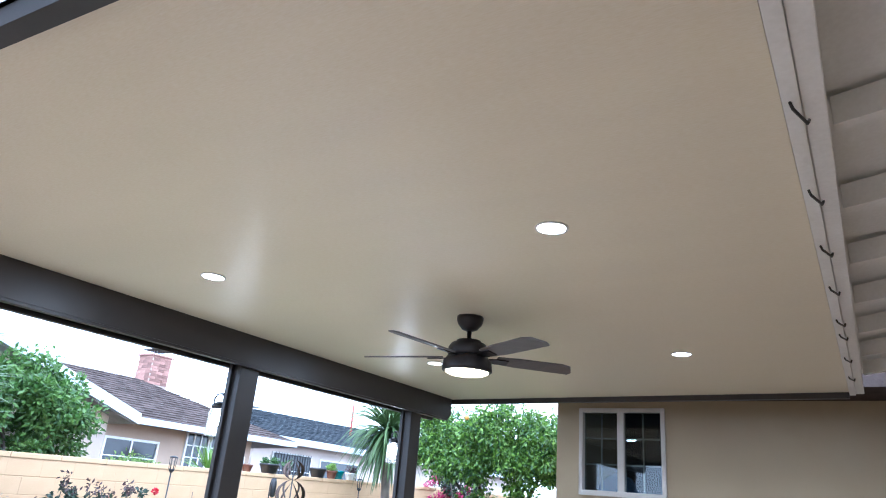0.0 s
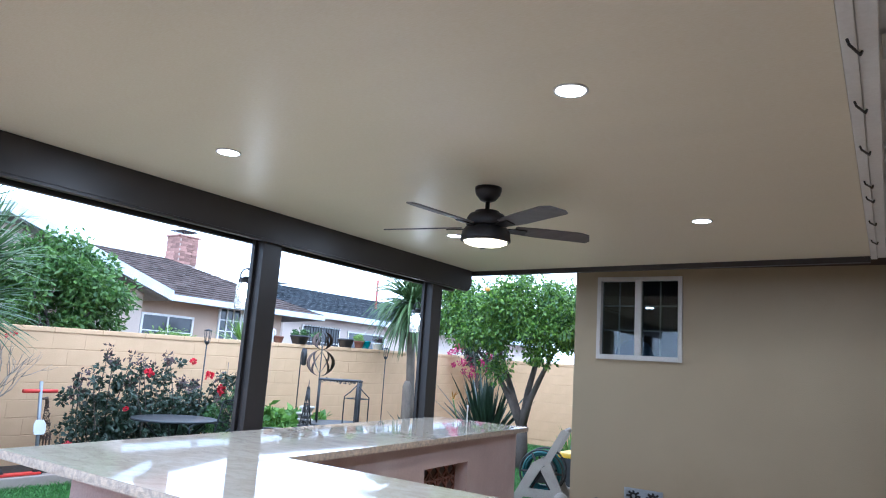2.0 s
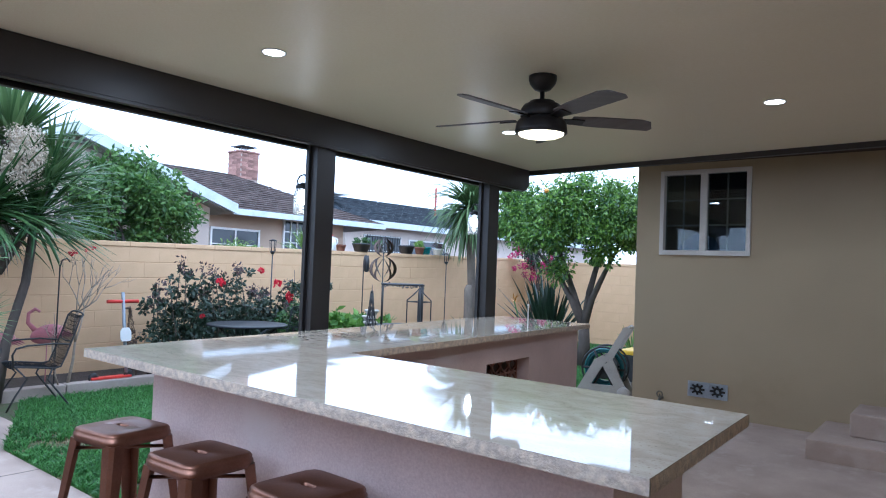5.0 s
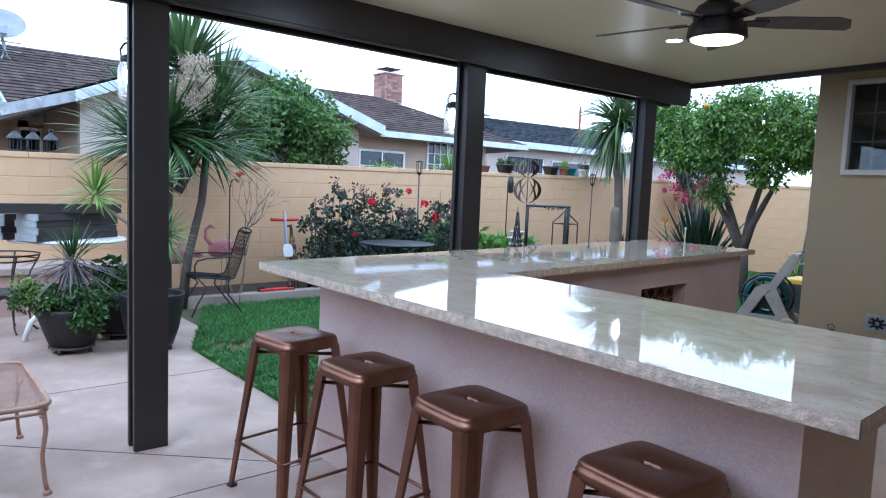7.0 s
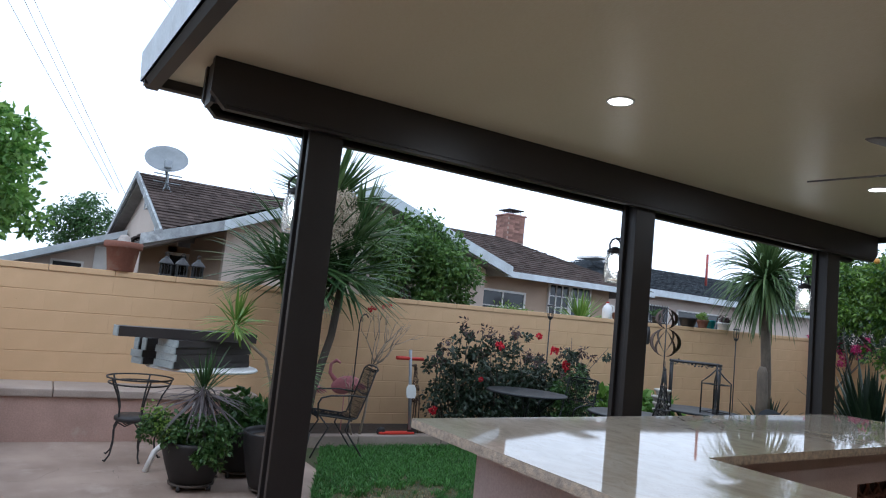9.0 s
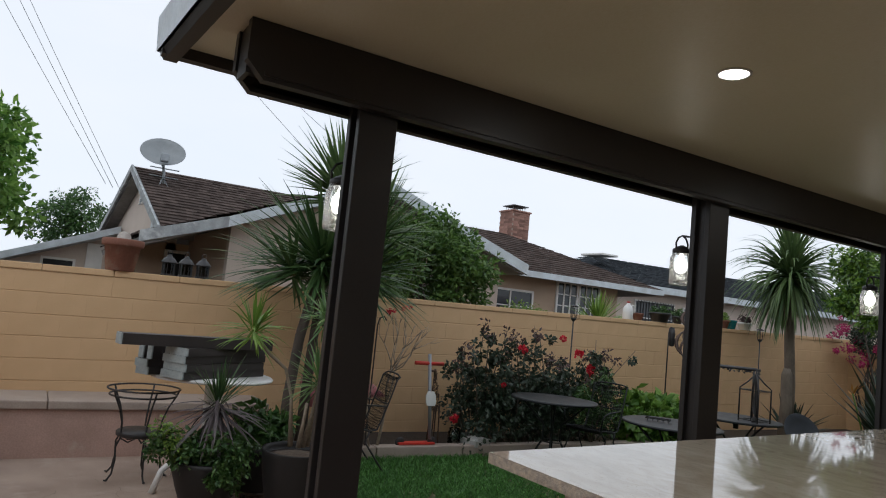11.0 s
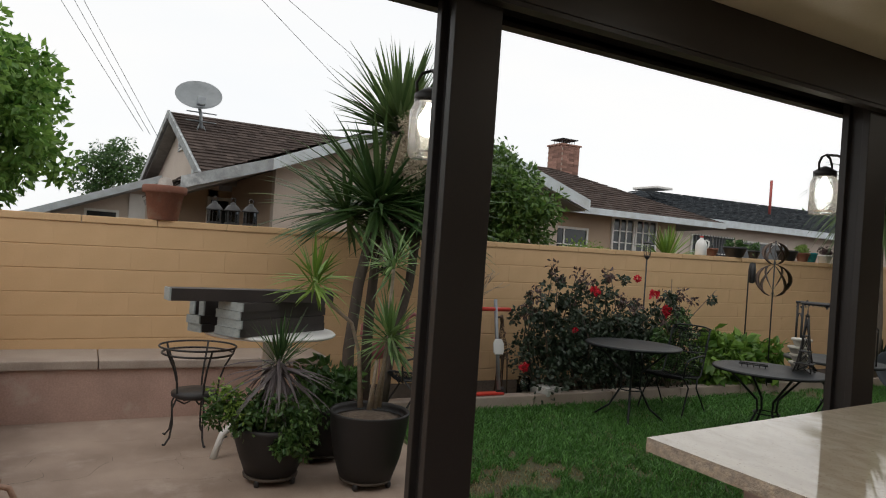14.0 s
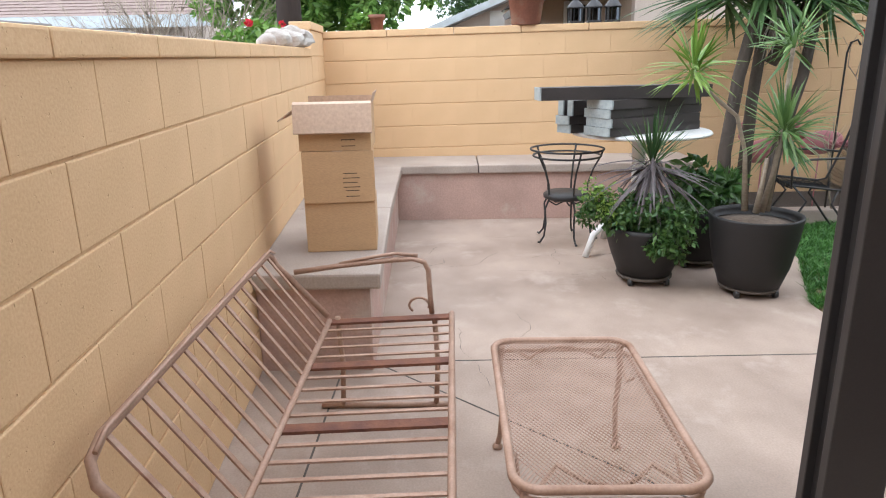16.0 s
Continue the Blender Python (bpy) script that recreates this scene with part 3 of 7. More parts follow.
for k in range(5):
    a = radians(46 + 72 * k)
    m = Matrix.Rotation(a, 4, "Z") @ Matrix.Translation((0, 0, -0.235)) @ Matrix.Rotation(radians(-13), 4, "X")
    bm = bmesh.new()
    prism(bm, [(0.17, -0.045), (0.3, -0.058), (0.56, -0.066), (0.62, -0.045), (0.655, 0.03), (0.64, 0.06), (0.3, 0.058), (0.17, 0.045)], -0.004, 0.004, bevel=0.002)
    bm.transform(m)
    blade = part("blade", bm, FAN_WOOD, fan, "weathered grey-brown blade")
    bm = bmesh.new()
    prism(bm, [(0.1, -0.018), (0.17, -0.03), (0.24, -0.03), (0.24, 0.03), (0.17, 0.03), (0.1, 0.018)], -0.012, -0.005)
    bm.transform(m)
    part("blade_bracket", bm, FAN_METAL, fan)

# ---- jar lanterns on the posts ----
JAR = glass("jar_glass", (0.97, 0.98, 0.98), 0.02, haze=0.035)
BULB = glowing("bulb", (1.0, 0.93, 0.8), 12.0)


def jar_lantern(y):
    j = thing("jar_lantern", (-2.47, y, 1.88), "black iron wall lantern with a clear glass jar, lit", "wall lantern", "jar lanterns on the patio posts")
    jar = part("jar", lathe(bmesh.new(), [(0.058, 0.004), (0.062, 0.0), (0.067, 0.02), (0.067, 0.165), (0.055, 0.19), (0.055, 0.205), (0.052, 0.205), (0.052, 0.188), (0.064, 0.163), (0.064, 0.02)], 22), JAR, j)
    jar.visible_shadow = False
    part("jar_cap", lathe(bmesh.new(), [(0.055, 0.195), (0.055, 0.225), (0.03, 0.24), (0.012, 0.25)], 20), BLACK, j)
    part("bulb", lathe(bmesh.new(), [(0.01, 0.195), (0.016, 0.175), (0.034, 0.145), (0.038, 0.115), (0.026, 0.085), (0.008, 0.076)], 16), BULB, j)
    bm = bmesh.new()
    for s in (-1, 1):
        tube(bm, [(0, s * 0.05, 0.225), (0, s * 0.055, 0.26), (0, s * 0.035, 0.295), (0, 0, 0.31)], 0.006, 6)
    tube(bm, [(0, 0, 0.31), (0.06, 0, 0.30), (0.12, 0, 0.27)], 0.007, 6)
    part("hanger", bm, BLACK, j)
    part("backplate", B((0.105, -0.035, 0.2), (0.1225, 0.035, 0.33), bevel=0.004), BLACK, j)
    pl = bpy.data.lights.new("jar_lamp", "POINT")
    pl.energy, pl.color, pl.shadow_soft_size = 0.5, (1.0, 0.9, 0.74), 0.03
    lo = new("lamp", pl)
    lo.parent = j
    lo.matrix_local = pose(0, 0, 0.06)


for y in (3.83, 6.12, 8.37):
    jar_lantern(y)

# ---- bar counter ----
TOP = [(-1.765, 4.262), (1.016, 4.258), (0.983, 5.205), (-0.925, 5.205), (-1.19, 8.46), (-2.20, 8.48)]


def granite():
    m = bpy.data.materials.new("granite")
    m.use_nodes = True
    n, l = m.node_tree.nodes, m.node_tree.links
    bsdf, co, mp = n["Principled BSDF"], n.new("ShaderNodeTexCoord"), n.new("ShaderNodeMapping")
    mp.inputs["Scale"].default_value, mp.inputs["Rotation"].default_value = (1.5, 2.6, 2.6), (0, 0, radians(-12))
    l.new(co.outputs["Object"], mp.inputs["Vector"])
    vein, fleck, patch = n.new("ShaderNodeTexNoise"), n.new("ShaderNodeTexNoise"), n.new("ShaderNodeTexNoise")
    vein.inputs["Scale"].default_value, vein.inputs["Detail"].default_value, vein.inputs["Distortion"].default_value = 5.0, 10, 1.1
    fleck.inputs["Scale"].default_value, fleck.inputs["Detail"].default_value = 130, 4
    patch.inputs["Scale"].default_value, patch.inputs["Detail"].default_value = 1.4, 4
    l.new(mp.outputs["Vector"], vein.inputs["Vector"])
    l.new(co.outputs["Object"], fleck.inputs["Vector"])
    l.new(mp.outputs["Vector"], patch.inputs["Vector"])
    r1, r2 = n.new("ShaderNodeValToRGB"), n.new("ShaderNodeValToRGB")
    e = r1.color_ramp.elements
    e[0].position, e[0].color = 0.28, (0.47, 0.40, 0.315, 1)
    e[1].position, e[1].color = 0.74, (0.62, 0.555, 0.455, 1)
    x = e.new(0.46)
    x.color = (0.535, 0.465, 0.37, 1)
    x = e.new(0.55)
    x.color = (0.575, 0.505, 0.405, 1)
    r2.color_ramp.elements[0].position, r2.color_ramp.elements[1].position = 0.60, 0.70
    r2.color_ramp.elements[0].color, r2.color_ramp.elements[1].color = (0, 0, 0, 1), (1, 1, 1, 1)
    l.new(vein.outputs["Fac"], r1.inputs["Fac"])
    l.new(fleck.outputs["Fac"], r2.inputs["Fac"])
    mx, mp2 = n.new("ShaderNodeMix"), n.new("ShaderNodeMix")
    mx.data_type = mp2.data_type = "RGBA"
    l.new(r2.outputs["Color"], mx.inputs["Factor"])
    l.new(r1.outputs["Color"], mx.inputs["A"])
    mx.inputs["B"].default_value = (0.37, 0.295, 0.23, 1)
    mp2.blend_type = "SOFT_LIGHT"
    mp2.inputs["Factor"].default_value = 0.5
    l.new(mx.outputs["Result"], mp2.inputs["A"])
    l.new(patch.outputs["Fac"], mp2.inputs["B"])
    l.new(mp2.outputs["Result"], bsdf.inputs["Base Color"])
    bsdf.inputs["Roughness"].default_value, bsdf.inputs["IOR"].default_value = 0.035, 1.6
    return m


GRANITE = granite()
GRANITE_EDGE = material("granite_edge", (0.64, 0.53, 0.40), (0.36, 0.30, 0.25), 0.5, scale=42, fine=160, bump=0.6, depth=0.006)
counter = thing("bar_counter", (0, 0, 0), "pinkish stucco bar counter with a polished beige granite top", "counter")
top = part("countertop", prism(bmesh.new(), TOP, 1.022, 1.06), GRANITE, counter, "polished beige granite slab")
EDGE_RUNS = list(zip(TOP, TOP[1:] + TOP[:1]))
for (ax, ay), (bx, by) in EDGE_RUNS:
    d = Vector((bx - ax, by - ay, 0))
    length = d.length
    d.normalize()
    nrm = Vector((d.y, -d.x, 0))
    bm = bmesh.new()
    steps = max(int(length / 0.03), 2)
    rows = []
    for i in range(steps + 1):
        p = Vector((ax, ay, 0)) + d * (length * i / steps)
        rows.append([bm.verts.new(p + nrm * (0.002 + 0.003 * random.random() * (0.3 if z in (1.0205, 1.0595) else 1)) + Vector((0, 0, z))) for z in (1.0205, 1.030, 1.045, 1.0595)])
    for a, b in zip(rows, rows[1:]):
        for j in range(3):
            bm.faces.new((a[j], b[j], b[j + 1], a[j + 1]))
    part("chiselled_edge", bm, GRANITE_EDGE, counter, "rough chiselled granite edge")
# base walls: the leg by the lawn has a lattice opening
def wall_run(a, b, z0, z1, thick, name="base_wall"):
    d = Vector((b[0] - a[0], b[1] - a[1], 0)).normalized()
    nr = Vector((-d.y, d.x, 0)) * thick
    part(name, prism(bmesh.new(), [(a[0], a[1]), (b[0], b[1]), (b[0] + nr.x, b[1] + nr.y), (a[0] + nr.x, a[1] + nr.y)], z0, z1), COUNTER_STUCCO, counter)


FRONT_L, FRONT_R = (-1.66, 4.56), (0.80, 4.56)
part("base_wall", prism(bmesh.new(), [FRONT_L, FRONT_R, (0.80, 5.12), (-1.0, 5.12), (-1.013, 5.29), (-1.70, 5.29)], 0.0, 1.022), COUNTER_STUCCO, counter)


def leg_x(y, inner=True):
    a, b = ((-1.0, 5.12), (-1.24, 8.33)) if inner else ((-1.70, 5.28), (-2.02, 8.36))
    f = (y - a[1]) / (b[1] - a[1])
    return a[0] + (b[0] - a[0]) * f


Y0, Y1, Z0, Z1 = 6.72, 7.38, 0.36, 0.845
for a, b, z0, z1 in ((5.3, Y0, 0, 1.022), (Y1, 8.33, 0, 1.022), (Y0, Y1, 0, Z0), (Y0, Y1, Z1, 1.022)):
    part("base_wall", prism(bmesh.new(), [(leg_x(a), a), (leg_x(b), b), (leg_x(b, False) + 0.01, b), (leg_x(a, False) + 0.01, a)], z0, z1), COUNTER_STUCCO, counter)
# near-black slab added behind the lattice as the opening's shade
part("niche_shade", prism(bmesh.new(), [(leg_x(Y0) - 0.4, Y0), (leg_x(Y1) - 0.4, Y1), (leg_x(Y1) - 0.5, Y1), (leg_x(Y0) - 0.5, Y0)], Z0, Z1), VOID_SHADE, counter)
TERRACOTTA = material("terracotta", (0.235, 0.095, 0.06), (0.17, 0.07, 0.046), 0.85, scale=6, fine=60, bump=0.3, stain=(0.24, 0.16, 0.12), stain_scale=5)
for j in range(4):
    for i in range(5):
        y, z = Y0 + 0.066 + i * 0.132, Z0 + 0.06 + j * 0.121
        bm = bmesh.new()
        s = 0.058
        tube(bm, [(0, s * math.cos(a), s * math.sin(a)) for a in (0, math.pi / 2, math.pi, 1.5 * math.pi)], 0.012, 5, closed=True)
        tube(bm, [(0, -s, -s), (0, s, -s), (0, s, s), (0, -s, s)], 0.011, 5, closed=True)
        ob = part("lattice_tile", bm, TERRACOTTA, counter, "terracotta screen tile")
        ob.location = (leg_x(y) - 0.12, y, z)
spout = thing("counter_spigot", (-1.75, 8.3, 1.06), "thin white upright pipe on the counter's end", "pipe")
part("pipe", lathe(bmesh.new(), [(0.006, 0), (0.006, 0.13), (0.009, 0.135), (0.009, 0.15)], 10), VINYL, spout)
# ---- bar stools ----
BRONZE = material("brushed_bronze_steel", (0.23, 0.115, 0.075), (0.17, 0.082, 0.053), 0.36, metal=0.85, scale=7, fine=160, bump=0.05)


def ring_loop(bm, half, power, z, n=40):
    out = []
    for i in range(n):
        a = 2 * math.pi * i / n
        c, s = math.cos(a), math.sin(a)
        k = (abs(c / half[0]) ** power + abs(s / half[1]) ** power) ** (-1 / power)
        out.append(bm.verts.new((c * k, s * k, z)))
    return out


def bridge(bm, loops, smooth=True):
    for a, b in zip(loops, loops[1:]):
        k = len(a)
        for i in range(k):
            bm.faces.new((a[i], a[(i + 1) % k], b[(i + 1) % k], b[i])).smooth = smooth


stool = thing("bar_stool", (0, 0, 0), "backless bronze-painted steel bar stool with a slotted seat", "stool", "stools along the bar counter")
bm = bmesh.new()
bridge(bm, [ring_loop(bm, h_, p_, z_) for h_, p_, z_ in (((0.032, 0.013), 4, 0.735), ((0.032, 0.013), 4, 0.757), ((0.036, 0.017), 4, 0.760), ((0.135, 0.135), 8, 0.760), ((0.146, 0.146), 8, 0.757), ((0.150, 0.150), 8, 0.748),
                                                       ((0.150, 0.150), 8, 0.737), ((0.1535, 0.1535), 8, 0.735), ((0.155, 0.155), 8, 0.705), ((0.151, 0.151), 8, 0.705), ((0.148, 0.148), 8, 0.733))])
part("seat", bm, BRONZE, stool)
for sx in (-1, 1):
    for sy in (-1, 1):
        bm = bmesh.new()
        rows = []
        for z, o, w in ((0.715, 0.153, 0.062), (0.45, 0.178, 0.05), (0.2, 0.203, 0.040), (0.0, 0.222, 0.033)):
            x, y = sx * o, sy * o
            rows.append([bm.verts.new(p) for p in ((x - sx * w, y, z), (x - sx * w * 0.25, y, z), (x, y - sy * w * 0.25, z), (x, y - sy * w, z), (x - sx * 0.005, y - sy * w, z), (x - sx * 0.008, y - sy * 0.008, z), (x - sx * w, y - sy * 0.005, z))])
        for a, b in zip(rows, rows[1:]):
            for i in range(7):
                bm.faces.new((a[i], a[(i + 1) % 7], b[(i + 1) % 7], b[i]))
        bm.faces.new(rows[0])
        bm.faces.new(rows[-1][::-1])
        bmesh.ops.recalc_face_normals(bm, faces=bm.faces)
        leg = part("leg", bm, BRONZE, stool)
        part("rubber_foot", B((sx * 0.222 - 0.018 - sx * 0.016, sy * 0.222 - 0.018 - sy * 0.016, 0.0), (sx * 0.222 + 0.018 - sx * 0.016, sy * 0.222 + 0.018 - sy * 0.016, 0.014)), BLACK, leg)
for a, b in (((-0.195, -0.195), (0.195, -0.195)), ((0.195, -0.195), (0.195, 0.195)), ((0.195, 0.195), (-0.195, 0.195)), ((-0.195, 0.195), (-0.195, -0.195))):
    part("stretcher", tube(bmesh.new(), [(*a, 0.225), (*b, 0.225)], 0.0075, 8), BRONZE, stool)
for a, b in (((-0.15, -0.15), (0.15, 0.15)), ((-0.15, 0.15), (0.15, -0.15))):
    part("cross_brace", tube(bmesh.new(), [(*a, 0.665), (*b, 0.665)], 0.008, 6), BRONZE, stool)
stool.matrix_world = pose(-1.378, 4.275, 0, 0, 0, 8)
for x, y, r in ((-0.775, 4.285, 3), (-0.18, 4.32, -2), (0.50, 4.36, -4)):
    copy_thing(stool, pose(x, y, 0, 0, 0, r))

# ---- mesh coffee table ----
RUST_IRON = material("weathered_tan_iron", (0.42, 0.28, 0.21), (0.32, 0.195, 0.135), 0.6, metal=0.25, scale=10, fine=120, bump=0.25, stain=(0.24, 0.12, 0.07), stain_scale=6, stain_at=(0.56, 0.72))
table = thing("mesh_coffee_table", (-2.35, 3.105, 0), "weathered tan iron patio coffee table with a mesh top", "table")
HX, HYT, TZ = 0.43, 0.238, 0.425
rim = [(x * 1.0, y * 1.0, TZ) for x, y in [((HX - 0.07) * sx + 0.07 * math.cos(a), (HYT - 0.07) * sy + 0.07 * math.sin(a))
       for sx, sy, a0 in ((1, 1, 0), (-1, 1, 90), (-1, -1, 180), (1, -1, 270)) for a in np.radians(np.linspace(a0, a0 + 90, 7))]]
part("rim", tube(bmesh.new(), rim, 0.0125, 8, closed=True), RUST_IRON, table)
part("lower_rim", tube(bmesh.new(), [(x * 0.985, y * 0.975, TZ - 0.035) for x, y, z in rim], 0.007, 6, closed=True), RUST_IRON, table)
bm = bmesh.new()
pitch = 0.0135


def inside(x, y):
    dx, dy = max(abs(x) - (HX - 0.07), 0), max(abs(y) - (HYT - 0.07), 0)
    return abs(x) < HX and abs(y) < HYT and dx * dx + dy * dy < 0.07 ** 2


for s in (1, -1):
    k = -HX - HYT
    while k < HX + HYT:
        xs = [x for x in np.arange(-HX, HX, 0.004) if inside(x, s * (x - k) * 0.62)]
        if len(xs) > 3:
            a, b = xs[0], xs[-1]
            p, q = Vector((a, s * (a - k) * 0.62, TZ)), Vector((b, s * (b - k) * 0.62, TZ))
            w = Vector((0, 0.0013, 0))
            lo, up = Vector((0, 0, -0.001)), Vector((0, 0, 0.001))
            v = [bm.verts.new(c) for c in (p - w + up, p + w + up, q + w + up, q - w + up, p - w + lo, p + w + lo, q + w + lo, q - w + lo)]
            bm.faces.new(v[:4][::-1])
            bm.faces.new(v[4:])
            bm.faces.new((v[0], v[3], v[7], v[4]))
            bm.faces.new((v[1], v[5], v[6], v[2]))
        k += pitch * 1.5
part("mesh_top", bm, RUST_IRON, table, "expanded metal mesh")
for sx in (-1, 1):
    part("heart_scroll", tube(bmesh.new(), [(sx * (HX - 0.03 - 0.09 * (1 - abs(math.cos(a))) - 0.0), 0.17 * math.sin(a / 2 - math.pi / 2), TZ - 0.012) for a in np.linspace(0, 2 * math.pi, 17)], 0.006, 6), RUST_IRON, table)
    for sy in (-1, 1):
        x, y = sx * (HX - 0.035), sy * (HYT - 0.03)
        leg = part("leg", tube(bmesh.new(), [(x, y, TZ - 0.005), (x + sx * 0.012, y + sy * 0.01, TZ - 0.12), (x - sx * 0.004, y - sy * 0.004, 0.18), (x + sx * 0.006, y + sy * 0.004, 0.06), (x + sx * 0.016, y + sy * 0.012, 0.012)],
                               [0.012, 0.011, 0.010, 0.010, 0.011], 8), RUST_IRON, table)
        part("foot_cap", lathe(bmesh.new(), [(0.018, 0), (0.02, 0.008), (0.012, 0.022)], 12, (x + sx * 0.016, y + sy * 0.012, 0)), RUST_IRON, leg)
        part("apron_scroll", tube(bmesh.new(), [(x - sx * (0.02 + 0.16 * f), y + sy * 0.004, TZ - 0.045 - 0.06 * math.sin(math.pi * f) * (1 - 0.5 * f)) for f in np.linspace(0, 1, 9)], 0.005, 6), RUST_IRON, leg)

# ---- glider bench frame ----
glider = thing("glider_bench", (-3.07, 2.23, 0), "bare rusty tan iron glider bench frame without cushions", "bench")
GL, BL, SZ = 1.66, 1.42, 0.42
part("seat_rail", tube(bmesh.new(), [(0, 0.49, SZ), (GL, 0.49, SZ)], 0.011, 8), RUST_IRON, glider)
part("seat_rail", tube(bmesh.new(), [(0.02, 0.0, SZ - 0.02), (GL, 0.0, SZ - 0.02)], 0.011, 8), RUST_IRON, glider)
RUST = material("bare_rust", (0.19, 0.075, 0.04), (0.11, 0.04, 0.025), 0.8, scale=14, fine=90, bump=0.4)
for i in range(21):
    x = 0.02 + i * 0.08
    wide = i in (0, 5, 10, 15, 20)
    bm = B((x - (0.022 if wide else 0.007), -0.005, SZ - 0.012), (x + (0.022 if wide else 0.007), 0.495, SZ - (0.002 if wide else 0.006)))
    for v in bm.verts:
        v.co.z -= 0.02 * (0.49 - v.co.y) / 0.49
    part("cross_bar" if wide else "seat_slat", bm, RUST if wide else RUST_IRON, glider, "wider rusty bar" if wide else "")
top_y, top_z = -0.21, 0.695
arc = [(0.02, -0.005, SZ), (0.02, -0.19, top_z - 0.06), (0.035, -0.205, top_z - 0.02), (0.075, top_y, top_z), (BL - 0.09, top_y, top_z), (BL - 0.03, -0.205, top_z - 0.02), (BL - 0.01, -0.19, top_z - 0.06), (BL - 0.005, -0.005, SZ)]
part("back_frame", tube(bmesh.new(), arc, 0.012, 8), RUST_IRON, glider)
part("back_trim", tube(bmesh.new(), [(x, y + 0.012, z + 0.016) for x, y, z in arc[2:6]], 0.006, 6), RUST_IRON, glider)
for i in range(16):
    x = 0.09 + i * 0.082
    part("back_slat", extrude(bmesh.new(), [(-0.008, -0.003), (0.008, -0.003), (0.008, 0.003), (-0.008, 0.003)], (x, -0.005, SZ - 0.015), (x, top_y, top_z), (1, 0, 0), (0, 0.8, 0.6)), RUST_IRON, glider)
for x in (0.0, GL):
    part("armrest", tube(bmesh.new(), [(x, -0.13, 0.60), (x, 0.05, 0.625), (x, 0.25, 0.645), (x, 0.34, 0.65), (x, 0.385, 0.635), (x, 0.40, 0.60), (x, 0.405, 0.5), (x, 0.41, SZ)], 0.011, 8), RUST_IRON, glider)
    part("arm_scroll", tube(bmesh.new(), [(x, 0.05, 0.632), (x, 0.16, 0.655), (x, 0.27, 0.672), (x, 0.36, 0.664)], 0.007, 6), RUST_IRON, glider)
    part("arm_curl", tube(bmesh.new(), [(x, 0.36 + 0.04 * math.cos(a), SZ + 0.035 + 0.032 * math.sin(a)) for a in np.linspace(-0.4, 4.0, 12)], 0.005, 6), RUST_IRON, glider)
    part("runner", tube(bmesh.new(), [(x, -0.06, 0.012), (x, 0.48, 0.012)], 0.012, 8), RUST_IRON, glider)
    for y in (0.03, 0.42):
        part("leg", tube(bmesh.new(), [(x, y, 0.012), (x, y + 0.01, 0.2), (x, y, SZ - 0.01)], 0.011, 8), RUST_IRON, glider)
for i in range(12):
    x = 0.07 + i * 0.128
    part("front_scroll", tube(bmesh.new(), [(x + 0.05 * math.sin(a), 0.492, 0.31 + 0.055 * math.cos(a * 0.5) + 0.03 * math.sin(a)) for a in np.linspace(0, 2 * math.pi, 12)], 0.005, 5), RUST_IRON, glider)
part("front_rail", tube(bmesh.new(), [(0, 0.492, 0.24), (GL, 0.492, 0.24)], 0.009, 6), RUST_IRON, glider)

